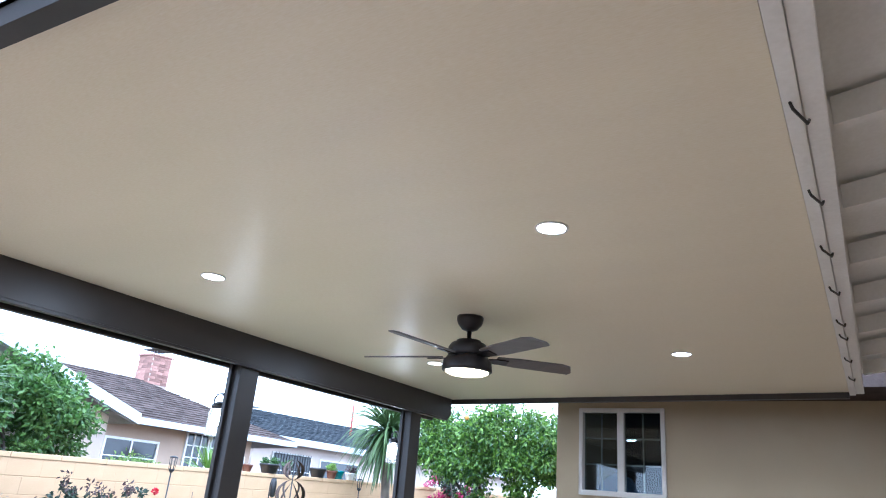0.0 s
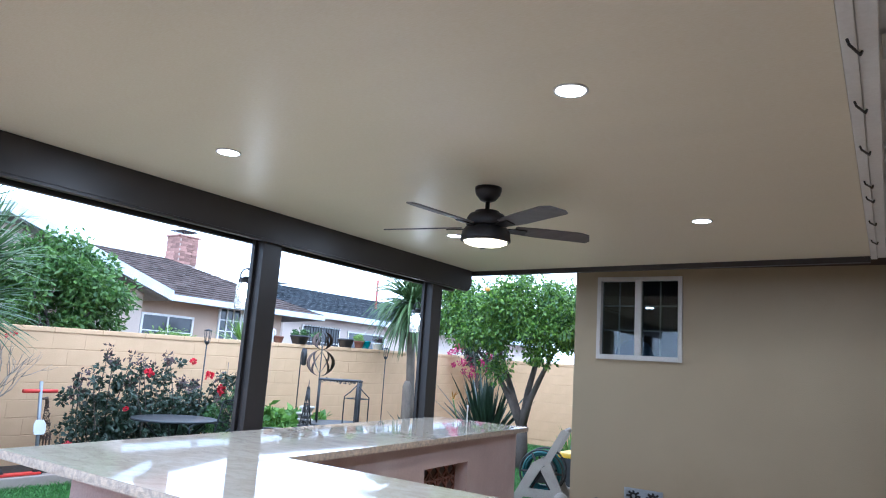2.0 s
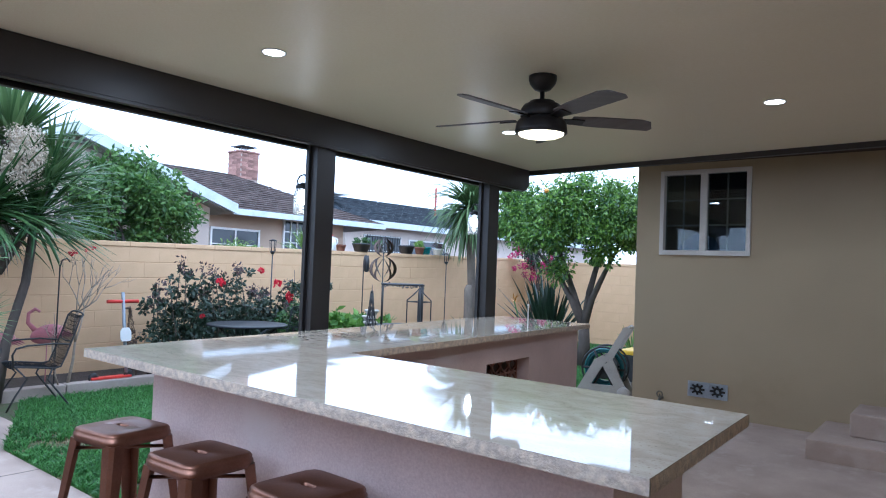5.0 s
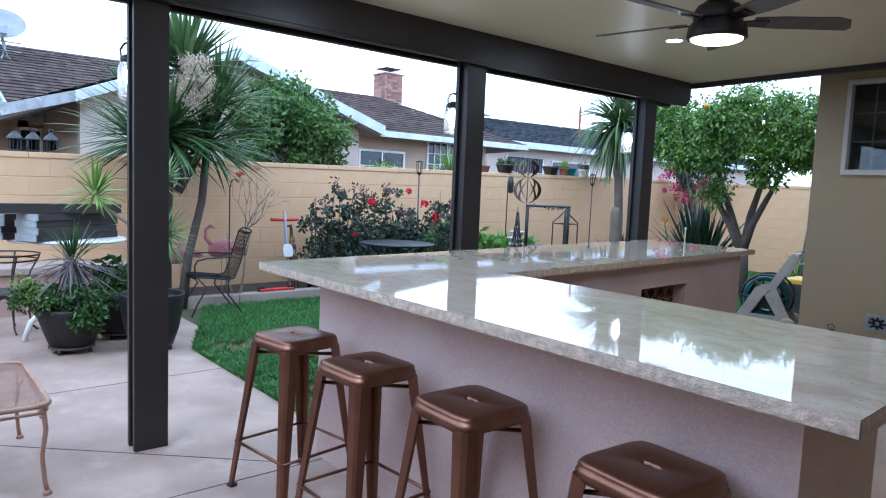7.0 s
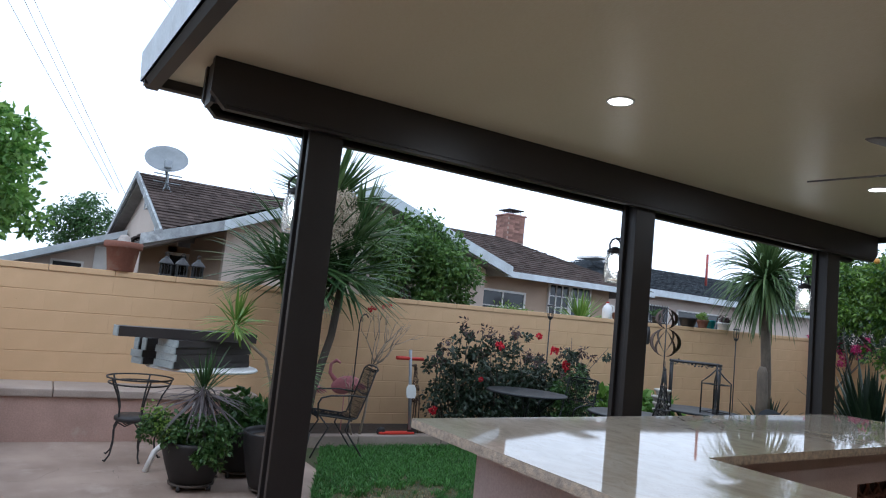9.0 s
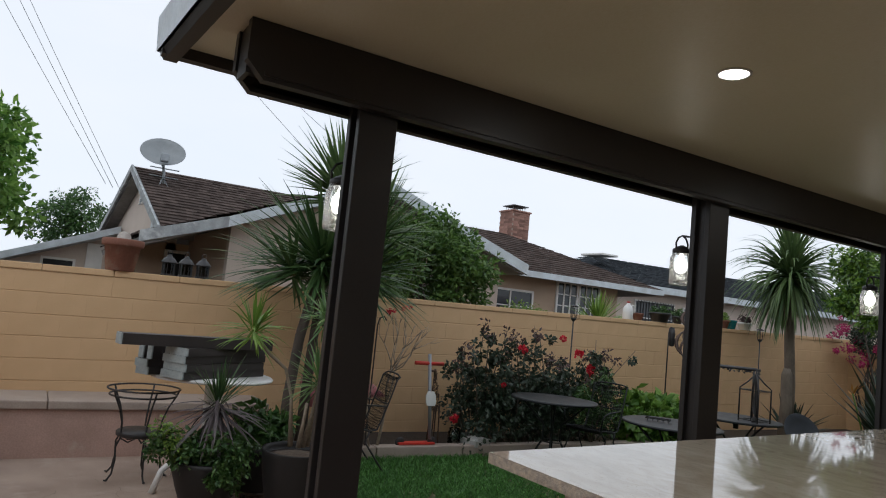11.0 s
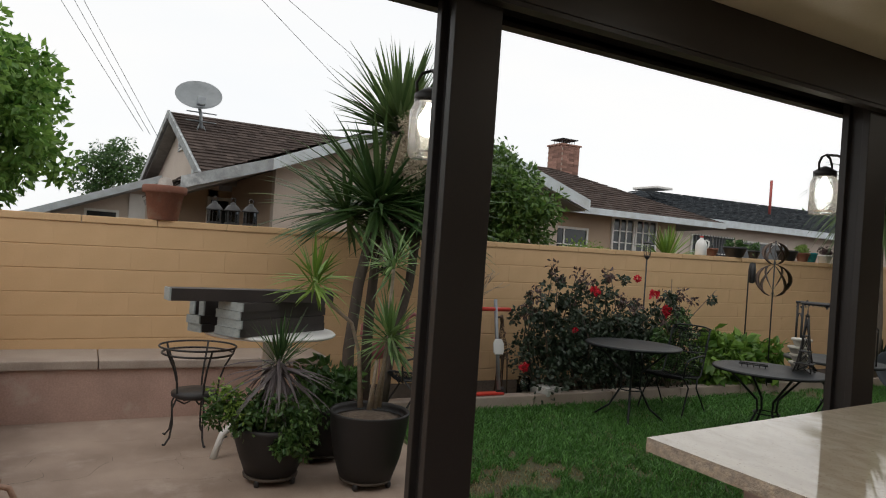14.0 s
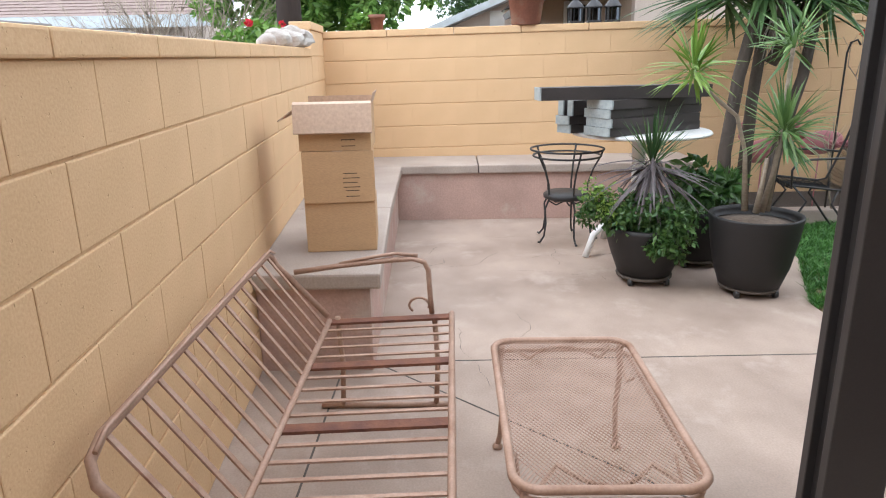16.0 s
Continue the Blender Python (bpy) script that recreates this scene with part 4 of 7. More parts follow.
# ---- cardboard boxes ----
CARD = material("cardboard", (0.52, 0.335, 0.18), (0.47, 0.30, 0.16), 0.85, scale=3, fine=70, bump=0.1, streak=(1, 1, 5))
CARD_IN = material("cardboard_inside", (0.53, 0.385, 0.285), (0.48, 0.345, 0.255), 0.85, scale=3, fine=70, bump=0.08)
PRINT = material("box_print", (0.10, 0.065, 0.045), rough=0.9, bump=0)
bz = BZ
for k, (h_, turn_, dx) in enumerate(((0.245, 0.0, 0.0), (0.25, 1.5, 0.012), (0.21, -2.0, 0.0))):
    b = thing("cardboard_box", (-3.895 + dx, 2.168, bz), "brown cardboard box standing open with torn flaps" if k == 2 else "closed brown cardboard box in a stack", "box", "boxes stacked on the seat wall", 5 + turn_)
    if k < 2:
        part("carton", B((-0.16, -0.17, 0.001), (0.16, 0.17, h_), bevel=0.004), CARD, b)
        part("tape", B((-0.1605, -0.025, h_ - 0.001), (0.1605, 0.025, h_ + 0.0008)), CARD_IN, b)
    else:
        for lo, hi in (((-0.16, -0.17, 0.001), (-0.155, 0.17, h_)), ((0.155, -0.17, 0.001), (0.16, 0.17, h_)), ((-0.155, -0.17, 0.001), (0.155, -0.165, h_)), ((-0.155, 0.165, 0.001), (0.155, 0.17, h_)), ((-0.155, -0.165, 0.001), (0.155, 0.165, 0.006))):
            part("side_panel", B(lo, hi), CARD, b)
        bm = bmesh.new()
        extrude(bm, [(0.16, h_ + 0.02), (0.185, h_ + 0.01), (0.21, h_ - 0.12), (0.206, h_ - 0.125), (0.181, h_ + 0.0), (0.16, h_ + 0.012)], (0, -0.185, 0), (0, 0.18, 0), (1, 0, 0), (0, 0, 1))
        part("flap", bm, CARD_IN, b, "pale flap folded outwards")
        part("flap", extrude(bmesh.new(), [(-0.17, h_), (-0.166, h_), (-0.262, h_ - 0.07), (-0.266, h_ - 0.066)], (-0.15, 0, 0), (0.15, 0, 0), (0, 1, 0), (0, 0, 1)), CARD_IN, b)
        part("flap", extrude(bmesh.new(), [(0.166, h_), (0.17, h_), (0.19, h_ + 0.055), (0.186, h_ + 0.055)], (-0.15, 0, 0), (0.15, 0, 0), (0, 1, 0), (0, 0, 1)), CARD_IN, b)
        part("flap", extrude(bmesh.new(), [(-0.16, h_), (-0.156, h_), (-0.15, h_ + 0.03), (-0.154, h_ + 0.03)], (0, -0.16, 0), (0, 0.16, 0), (1, 0, 0), (0, 0, 1)), CARD_IN, b)
    if k:
        part("print", B((0.1602, 0.03, 0.03 if k == 1 else 0.02), (0.161, 0.095, 0.034 if k == 1 else 0.024)), PRINT, b)
        for i in range(4):
            part("print", B((0.1602, 0.03 + 0.021 * i, 0.045), (0.161, 0.033 + 0.021 * i, 0.05)) if k == 2 else
                 B((0.1602, 0.02, 0.075 + i * 0.022), (0.161, 0.02 + 0.08 - 0.012 * (i % 2), 0.079 + i * 0.022)), PRINT, b)
        part("print", B((0.1602, 0.03, 0.058 if k == 1 else 0.05), (0.161, 0.095, 0.062 if k == 1 else 0.054)), PRINT, b)
    bz += h_ + 0.001

# ---- white table with aluminium offcuts ----
WHITE_PLASTIC = material("white_resin", (0.76, 0.76, 0.74), (0.68, 0.68, 0.66), 0.45, scale=4, bump=0.05)
wt = thing("white_table", (-5.32, 4.05, 0), "round white patio table with curved legs", "table")
part("tabletop", lathe(bmesh.new(), [(0.43, 0.856), (0.47, 0.860), (0.48, 0.870), (0.47, 0.883), (0.43, 0.886)], 40), WHITE_PLASTIC, wt)
part("pedestal", lathe(bmesh.new(), [(0.045, 0.2), (0.04, 0.5), (0.05, 0.8), (0.12, 0.853)], 18), WHITE_PLASTIC, wt)
for k in range(4):
    a = radians(20 + 90 * k)
    part("leg", tube(bmesh.new(), [(0.03 * math.cos(a), 0.03 * math.sin(a), 0.3), (0.2 * math.cos(a), 0.2 * math.sin(a), 0.27), (0.34 * math.cos(a), 0.34 * math.sin(a), 0.16), (0.40 * math.cos(a), 0.40 * math.sin(a), 0.0)], 0.024, 10), WHITE_PLASTIC, wt)
ALU_BROWN = material("brown_offcut", (0.042, 0.033, 0.031), (0.031, 0.025, 0.023), 0.55, scale=5, bump=0.05, per_piece=0.15)
ALU_CUT = material("cut_aluminium", (0.38, 0.425, 0.425), (0.27, 0.31, 0.315), 0.5, scale=20, bump=0.05)


def offcut(x, y0, length, z, w=0.12, h_=0.045, turn_=0.0):
    o = thing("metal_offcut", (x, y0, z), "brown aluminium profile offcut with a pale cut end", "metal profile", "offcuts stacked on the white table", turn_)
    bm = bmesh.new()
    t = 0.004
    box(bm, (-w / 2, 0.012, 0), (w / 2, length, t))
    box(bm, (-w / 2, 0.012, h_ - t), (w / 2, length, h_))
    box(bm, (-w / 2, 0.012, t), (-w / 2 + t, length, h_ - t))
    box(bm, (w / 2 - t, 0.012, t), (w / 2, length, h_ - t))
    part("profile", bm, ALU_BROWN, o)
    part("cut_end", B((-w / 2, 0, 0), (w / 2, 0.0115, h_)), ALU_CUT, o, "pale bare aluminium end")


for i in range(4):
    offcut(-4.99 + 0.008 * (i % 2), 3.67 + 0.012 * (i % 2), 0.84 - 0.03 * (i % 2), 0.888 + i * 0.058, w=0.24, h_=0.056, turn_=30)
for i in range(2):
    offcut(-5.19, 3.49 - 0.012 * i, 0.62, 0.888 + i * 0.058, w=0.13, h_=0.056, turn_=32)
for k in (-1, 1):
    offcut(-5.20 + 0.04 * k, 3.50 + 0.025 * k, 0.55, 1.0045, w=0.05, h_=0.10, turn_=32)
offcut(-4.99, 3.28, 1.15, 1.1215, w=0.14, h_=0.08, turn_=7)

# ---- wire stand ----
stand = thing("wire_stand", (-5.66, 3.60, 0), "black wrought iron ring stand with a low round black seat", "stand")
for z, r in ((0.715, 0.275), (0.665, 0.255)):
    part("hoop", tube(bmesh.new(), [(r * math.cos(a), r * math.sin(a), z) for a in np.linspace(0, 2 * math.pi, 33)[:-1]], 0.008, 6, closed=True), BLACK, stand)
part("seat_pad", lathe(bmesh.new(), [(0.155, 0.335), (0.17, 0.345), (0.172, 0.37), (0.15, 0.385), (0.05, 0.39)], 28), BLACK, stand, "round black cushion")
for k in range(5):
    a = radians(72 * k + 12)
    part("leg", tube(bmesh.new(), [(r * math.cos(a), r * math.sin(a), z) for r, z in ((0.275, 0.72), (0.255, 0.665), (0.20, 0.56), (0.165, 0.45), (0.16, 0.34), (0.195, 0.27), (0.185, 0.16), (0.20, 0.06), (0.24, 0.012), (0.255, 0.02))], 0.008, 6), BLACK, stand)
    part("brace", tube(bmesh.new(), [(0.16 * math.cos(a), 0.16 * math.sin(a), 0.33), (0.09 * math.cos(a), 0.09 * math.sin(a), 0.29), (0, 0, 0.315)], 0.006, 6), BLACK, stand)

# ---- round iron tables and mesh chairs on the lawn ----
IRON_GREY = material("grey_painted_iron", (0.020, 0.023, 0.026), (0.013, 0.015, 0.017), 0.45, scale=6, fine=140, bump=0.12, metal=0.2)


def round_table(x, y, r=0.46, z0=-0.01, height=0.70, turn_=0.0):
    t = thing("round_table", (x, y, z0), "round dark grey iron patio table with splayed legs", "table", "round tables on the lawn", turn_)
    part("tabletop", lathe(bmesh.new(), [(r - 0.03, height - 0.024), (r - 0.004, height - 0.022), (r, height - 0.012), (r - 0.004, height - 0.002), (r - 0.03, height)], 40), IRON_GREY, t)
    part("hub", lathe(bmesh.new(), [(0.03, height - 0.12), (0.03, height - 0.025)], 12), IRON_GREY, t)
    for k in range(4):
        a = radians(45 + 90 * k)
        part("leg", tube(bmesh.new(), [(q * math.cos(a), q * math.sin(a), z) for q, z in ((r * 0.75, height - 0.03), (0.10, height - 0.28), (0.09, 0.32), (0.2, 0.12), (0.36, 0.0))], 0.011, 8), IRON_GREY, t)
    part("brace_ring", tube(bmesh.new(), [(0.11 * math.cos(a), 0.11 * math.sin(a), 0.3) for a in np.linspace(0, 2 * math.pi, 17)[:-1]], 0.007, 6, closed=True), IRON_GREY, t)
    return t


round_table(-5.42, 7.78, 0.48, height=0.76)
round_table(-4.30, 8.37, 0.49, height=0.70, turn_=20)
round_table(-4.48, 9.66, 0.48, height=0.735, turn_=40)


def sling(bm, pts, width, nx=15, fine=4):
    """An open wire mesh stretched along a side profile."""
    line = []
    for p, q in zip(pts, pts[1:]):
        line += [(p[0] + (q[0] - p[0]) * k / fine, p[1] + (q[1] - p[1]) * k / fine) for k in range(fine)]
    line.append(pts[-1])

    def sag(f):
        return -0.012 * math.sin(math.pi * f)

    for p in line:
        tube(bm, [(p[0], (f - 0.5) * width, p[1] + sag(f)) for f in (0, 0.25, 0.5, 0.75, 1)], 0.0032, 3)
    for i in range(nx):
        f = (i + 0.5) / nx
        tube(bm, [(p[0], (f - 0.5) * width, p[1] + sag(f)) for p in line], 0.003, 3)
    return bm


IRON_GREY.node_tree.nodes["Principled BSDF"].inputs["Specular IOR Level"].default_value = 0.3
MESH_GREY = material("woven_iron_mesh", (0.012, 0.0125, 0.013), (0.008, 0.0085, 0.009), 0.8, scale=30, fine=300, bump=0.5)
MESH_GREY.node_tree.nodes["Principled BSDF"].inputs["Specular IOR Level"].default_value = 0.15


def garden_chair(x, y, turn_, label, z0=-0.01, iron=None):
    c = thing("garden_chair", (x, y, z0), label, "chair", "iron chairs in the yard", turn_)
    iron = iron or BLACK
    prof = [(0.23, 0.405), (0.21, 0.42), (0.05, 0.405), (-0.13, 0.385), (-0.19, 0.40), (-0.23, 0.5), (-0.30, 0.72), (-0.345, 0.88), (-0.37, 0.905)]
    bm = sling(bmesh.new(), prof, 0.43)
    part("seat_mesh", bm, MESH_GREY, c)
    for s in (-1, 1):
        yy = s * 0.22
        part("side_rail", tube(bmesh.new(), [(p, yy, q) for p, q in prof], 0.009, 6), iron, c)
        part("armrest", tube(bmesh.new(), [(-0.26, yy, 0.62), (-0.1, s * 0.265, 0.635), (0.12, s * 0.275, 0.625), (0.21, s * 0.27, 0.60), (0.235, s * 0.255, 0.54), (0.22, s * 0.235, 0.42)], 0.009, 6), iron, c)
        part("front_leg", tube(bmesh.new(), [(0.2, yy, 0.415), (0.10, s * 0.235, 0.30), (0.2, s * 0.25, 0.13), (0.26, s * 0.255, 0.0)], 0.009, 6), iron, c)
        part("rear_leg", tube(bmesh.new(), [(-0.12, yy, 0.39), (-0.08, s * 0.235, 0.28), (-0.2, s * 0.245, 0.12), (-0.29, s * 0.25, 0.0)], 0.009, 6), iron, c)
    part("top_rail", tube(bmesh.new(), [(-0.37, -0.22, 0.905), (-0.375, -0.15, 0.925), (-0.38, 0, 0.93), (-0.375, 0.15, 0.925), (-0.37, 0.22, 0.905)], 0.009, 6), iron, c)
    for p, q in ((0.21, 0.412), (-0.14, 0.382), (-0.28, 0.66)):
        part("cross_rail", tube(bmesh.new(), [(p, -0.22, q - 0.012), (p, 0, q - 0.026), (p, 0.22, q - 0.012)], 0.007, 6), iron, c)
    return c


garden_chair(-5.79, 5.54, -98, "black iron garden armchair with a grey mesh seat", z0=-0.005)
garden_chair(-5.58, 8.55, -75, "dark grey mesh iron chair beside a round table", iron=IRON_GREY)

# ---- shepherd hooks, torches, wind spinner, iron arch, candle cage ----
def pole_thing(name, x, y, pts, r, label, cat, z0=0.09):
    t = thing(name, (x, y, z0), label, cat)
    part("pole", tube(bmesh.new(), pts, r, 6), BLACK, t)
    return t


pole_thing("garden_hook", -6.15, 5.88, [(0, 0, 0), (0, 0, 1.28), (0.0, 0.02, 1.36), (0.0, 0.07, 1.38), (0, 0.1, 1.34)], 0.008, "thin black garden hook pole in the bed", "garden hook")
for x, y, top_ in ((-6.3, 8.77, 1.54), (-6.3, 12.79, 1.52)):
    t = pole_thing("garden_torch", x, y, [(0, 0, 0), (0, 0, top_)], 0.009, "black metal garden torch with a cage head", "torch")
    part("bowl", lathe(bmesh.new(), [(0.012, top_), (0.034, top_ + 0.03), (0.04, top_ + 0.05)], 12), BLACK, t)
    bm = bmesh.new()
    for k in range(6):
        a = k * math.pi / 3
        tube(bm, [(0.038 * math.cos(a), 0.038 * math.sin(a), top_ + 0.05), (0.045 * math.cos(a), 0.045 * math.sin(a), top_ + 0.19)], 0.004, 5)
    part("cage", bm, BLACK, t)
    part("torch_cap", lathe(bmesh.new(), [(0.052, top_ + 0.19), (0.055, top_ + 0.2), (0.02, top_ + 0.215)], 12), BLACK, t)
lamp_hook = pole_thing("solar_lantern_hook", -6.2, 10.5, [(0, 0, 0), (0, 0, 1.51), (0, 0.02, 1.59), (0, 0.06, 1.60)], 0.009, "black hook pole carrying a small lantern", "garden lantern")
part("lantern_body", lathe(bmesh.new(), [(0.02, 1.33), (0.04, 1.35), (0.045, 1.51), (0.03, 1.60), (0.01, 1.59)], 10, (0, 0.07, 0)), BLACK, lamp_hook)

SPIN = material("spinner_copper", (0.10, 0.07, 0.055), (0.06, 0.045, 0.04), 0.35, metal=0.8, scale=8, bump=0.05)
spin = pole_thing("wind_spinner", -6.05, 10.8, [(0, 0, 0), (0, 0, 1.91)], 0.009, "dark metal double wind spinner on a pole", "wind spinner")
for z, r in ((1.388, 0.20), (1.745, 0.14)):
    for k in range(6):
        a0 = k * math.pi / 3
        bm = bmesh.new()
        rows = []
        for f in np.linspace(0, math.pi, 13):
            a = a0 + 1.6 * f / math.pi
            rr, zz = r * math.sin(f), z + r * 1.05 * math.cos(f)
            w = 0.05 * math.sin(f) + 0.004
            rows.append([bm.verts.new(((rr + s * w) * math.cos(a), (rr + s * w) * math.sin(a), zz)) for s in (-0.5, 0.5)])
        for a, b in zip(rows, rows[1:]):
            bm.faces.new((a[0], a[1], b[1], b[0])).smooth = True
        vane = part("vane", bm, SPIN, spin)
        vane.modifiers.new("thickness", "SOLIDIFY").thickness = 0.002

arch = thing("iron_arbor", (-4.58, 9.66, 0.725), "small black iron arbor frame with leaf trim on a table", "arbor", turn=-45)
for y in (-0.27, 0.27):
    for x in (-0.12, 0.12):
        part("upright", tube(bmesh.new(), [(x, y, 0), (x, y, 0.555)], 0.013, 6), BLACK, arch)
    part("side_scroll", tube(bmesh.new(), [(0.12 * math.cos(a), y, 0.25 + 0.2 * math.sin(a)) for a in np.linspace(0, 2 * math.pi, 15)[:-1]], 0.005, 5, closed=True), BLACK, arch)
for x in (-0.12, 0.12):
    part("top_rail", tube(bmesh.new(), [(x, -0.29, 0.555), (x, 0.29, 0.555)], 0.015, 6), BLACK, arch)
for i in range(70):
    p = Vector((random.choice((-0.12, 0.12)), -0.28 + 0.56 * i / 69, 0.54 + random.uniform(-0.02, 0.015)))
    d = Vector((random.uniform(-1, 1), random.uniform(-1, 1), random.uniform(-1, 0.4))).normalized() * 0.035
    s = d.cross(Vector((0.2, 0.3, 1))).normalized() * 0.014
    bm = bmesh.new()
    bm.faces.new([bm.verts.new(q) for q in (p, p + d * 0.5 + s, p + d, p + d * 0.5 - s)])
    part("leaf", bm, BLACK, arch)
cage = thing("candle_cage", (-4.22, 9.6, 0.725), "black iron pagoda candle cage on a round table", "candle holder")
for k in range(4):
    a = math.pi / 4 + k * math.pi / 2
    part("bar", tube(bmesh.new(), [(0.16 * math.cos(a), 0.16 * math.sin(a), 0.0), (0.16 * math.cos(a), 0.16 * math.sin(a), 0.36), (0.08 * math.cos(a), 0.08 * math.sin(a), 0.43), (0, 0, 0.52)], 0.008, 6), BLACK, cage)
for z in (0.02, 0.34):
    part("hoop", tube(bmesh.new(), [(0.16 * math.cos(a), 0.16 * math.sin(a), z) for a in np.linspace(math.pi / 4, 2.25 * math.pi, 5)[:-1]], 0.006, 5, closed=True), BLACK, cage)
part("candle_post", lathe(bmesh.new(), [(0.03, 0.0), (0.03, 0.03), (0.008, 0.06), (0.02, 0.2), (0.008, 0.34), (0.02, 0.42), (0.004, 0.58)], 12), BLACK, cage)
tower = thing("wire_tower", (-4.12, 8.60, 0.692), "black iron lattice tower candle holder on a round table", "candle holder", turn=20)
LEG = [(0.105, 0.0), (0.075, 0.08), (0.05, 0.19), (0.03, 0.33), (0.014, 0.50)]
for k in range(4):
    a = math.pi / 4 + k * math.pi / 2
    part("leg", tube(bmesh.new(), [(q * math.cos(a), q * math.sin(a), z) for q, z in LEG], 0.007, 6), BLACK, tower)
    b = a + math.pi / 2
    bm = bmesh.new()
    for (q0, z0), (q1, z1) in zip(LEG, LEG[1:]):
        tube(bm, [(q0 * math.cos(a), q0 * math.sin(a), z0), (q1 * math.cos(b), q1 * math.sin(b), z1)], 0.004, 4)
        tube(bm, [(q1 * math.cos(a), q1 * math.sin(a), z1), (q0 * math.cos(b), q0 * math.sin(b), z0)], 0.004, 4)
    part("lattice", bm, BLACK, tower)
for q, z in LEG[1:4]:
    part("platform", B((-q, -q, z - 0.005), (q, q, z + 0.005), bevel=0.003), BLACK, tower)
part("spire", lathe(bmesh.new(), [(0.018, 0.50), (0.02, 0.515), (0.006, 0.53), (0.003, 0.60)], 8), BLACK, tower)
tray = thing("wire_tray", (-4.40, 8.28, 0.691), "small dark wire tray lying on a round table", "tray", turn=35)
part("rim", tube(bmesh.new(), [(x, y, 0.03) for x, y in ((-0.12, -0.05), (0.12, -0.05), (0.12, 0.05), (-0.12, 0.05))], 0.006, 5, closed=True), BLACK, tray)
for i in range(5):
    x = -0.1 + i * 0.05
    part("rib", tube(bmesh.new(), [(x, -0.05, 0.03), (x, -0.03, 0.006), (x, 0.03, 0.006), (x, 0.05, 0.03)], 0.004, 4), BLACK, tray)

dish = thing("ground_dish", (-5.5, 12.65, 0.0), "grey satellite dish lying against the bed kerb", "satellite dish")
DISH_GREY = material("dish_grey", (0.045, 0.052, 0.064), (0.034, 0.04, 0.05), 0.55, scale=5, bump=0.05)


def dish_shell(parent, r, m, mat):
    bm = lathe(bmesh.new(), [(0.02, 0.0), (r * 0.4, r * 0.045), (r * 0.75, r * 0.15), (r, r * 0.27), (r * 1.01, r * 0.28), (r * 0.99, r * 0.285), (r * 0.74, r * 0.165), (r * 0.4, r * 0.06), (0.02, 0.012)], 36)
    bm.transform(m)
    part("reflector", bm, mat, parent)


dish_shell(dish, 0.30, Matrix.Translation((0, 0, 0.30)) @ Matrix.Rotation(radians(62), 4, Vector((0.35, 1, 0))), DISH_GREY)
part("mark", B((0.11, -0.05, 0.33), (0.115, 0.09, 0.35)), WHITE, dish, "pale worn lettering bar")
part("dish_arm", tube(bmesh.new(), [(0.05, 0.05, 0.08), (0.25, 0.15, 0.06), (0.42, 0.2, 0.02)], 0.015, 6), GREY_METAL, dish)

# ---- toy scooter, pinwheel bird, water jug, clutter in the bed ----
RED = material("red_plastic", (0.62, 0.045, 0.03), (0.5, 0.035, 0.025), 0.4, scale=6, bump=0.03)
GREY_PAINT = material("grey_tube", (0.30, 0.32, 0.34), (0.24, 0.26, 0.28), 0.4, metal=0.5, bump=0.03)
sc = thing("toy_scooter", (-6.2, 6.66, 0.09), "grey toy scooter with red handlebar leaning on the wall", "scooter")
part("stem", tube(bmesh.new(), [(0.06, 0.0, 0.08), (-0.12, 0.0, 1.0)], 0.02, 8), GREY_PAINT, sc)
part("handlebar", tube(bmesh.new(), [(-0.105, -0.185, 0.895), (-0.105, 0.185, 0.895)], 0.022, 10), RED, sc, "red handlebar grip")
bm = bmesh.new()
prism(bm, [(-0.05, -0.085), (0.05, -0.085), (0.065, -0.05), (0.065, 0.03), (0.04, 0.075), (-0.04, 0.075), (-0.065, 0.03), (-0.065, -0.05)], -0.006, 0.006, bevel=0.004)
bm.transform(Matrix.Translation((0.0, 0, 0.52)) @ Matrix.Rotation(radians(80), 4, "Y") @ Matrix.Rotation(radians(90), 4, "Z"))
part("number_plate", bm, WHITE_PLASTIC, sc, "pale blue-white plastic plate")
part("deck", B((0.0, -0.40, 0.03), (0.10, 0.05, 0.055), bevel=0.01), RED, sc)
for y in (-0.37, 0.03):
    w = lathe(bmesh.new(), [(0.02, -0.015), (0.05, -0.014), (0.055, 0), (0.05, 0.014), (0.02, 0.015)], 16)
    w.transform(Matrix.Translation((0.05, y, 0.055)) @ Matrix.Rotation(radians(90), 4, "Y"))
    part("wheel", w, BLACK, sc)

bm = bmesh.new()
for k in range(4):
    sx, sy = (k % 2) * 0.1 - 0.05, (k // 2) * 0.09 - 0.045
    tube(bm, [(sx, sy, 0), (sx * 0.8, sy * 0.8, 0.3), (sx * 0.6, sy * 0.7, 0.42)], [0.007, 0.008, 0.012], 5)
rn = random.Random(8)
for k in range(60):
    f = rn.random()
    q, w = 0.055 * (1 - f) + 0.014, rn.uniform(0, 2 * math.pi)
    z = 0.36 + 0.42 * f
    tube(bm, [(q * math.cos(w), q * math.sin(w) - 0.04 * f, z), (q * math.cos(w + 1.2), q * math.sin(w + 1.2) - 0.04 * f, z + rn.uniform(-0.03, 0.05)), (q * math.cos(w + 2.4), q * math.sin(w + 2.4) - 0.04 * f, z + rn.uniform(-0.05, 0.05))], 0.004, 4)
tube(bm, [(0, -0.04, 0.76), (0, -0.05, 0.82), (0, -0.12, 0.81)], [0.02, 0.022, 0.008], 6)
animal = thing("wire_ornament", (-6.3, 6.79, 0.09), "brown woven wire long-necked garden ornament", "garden ornament")
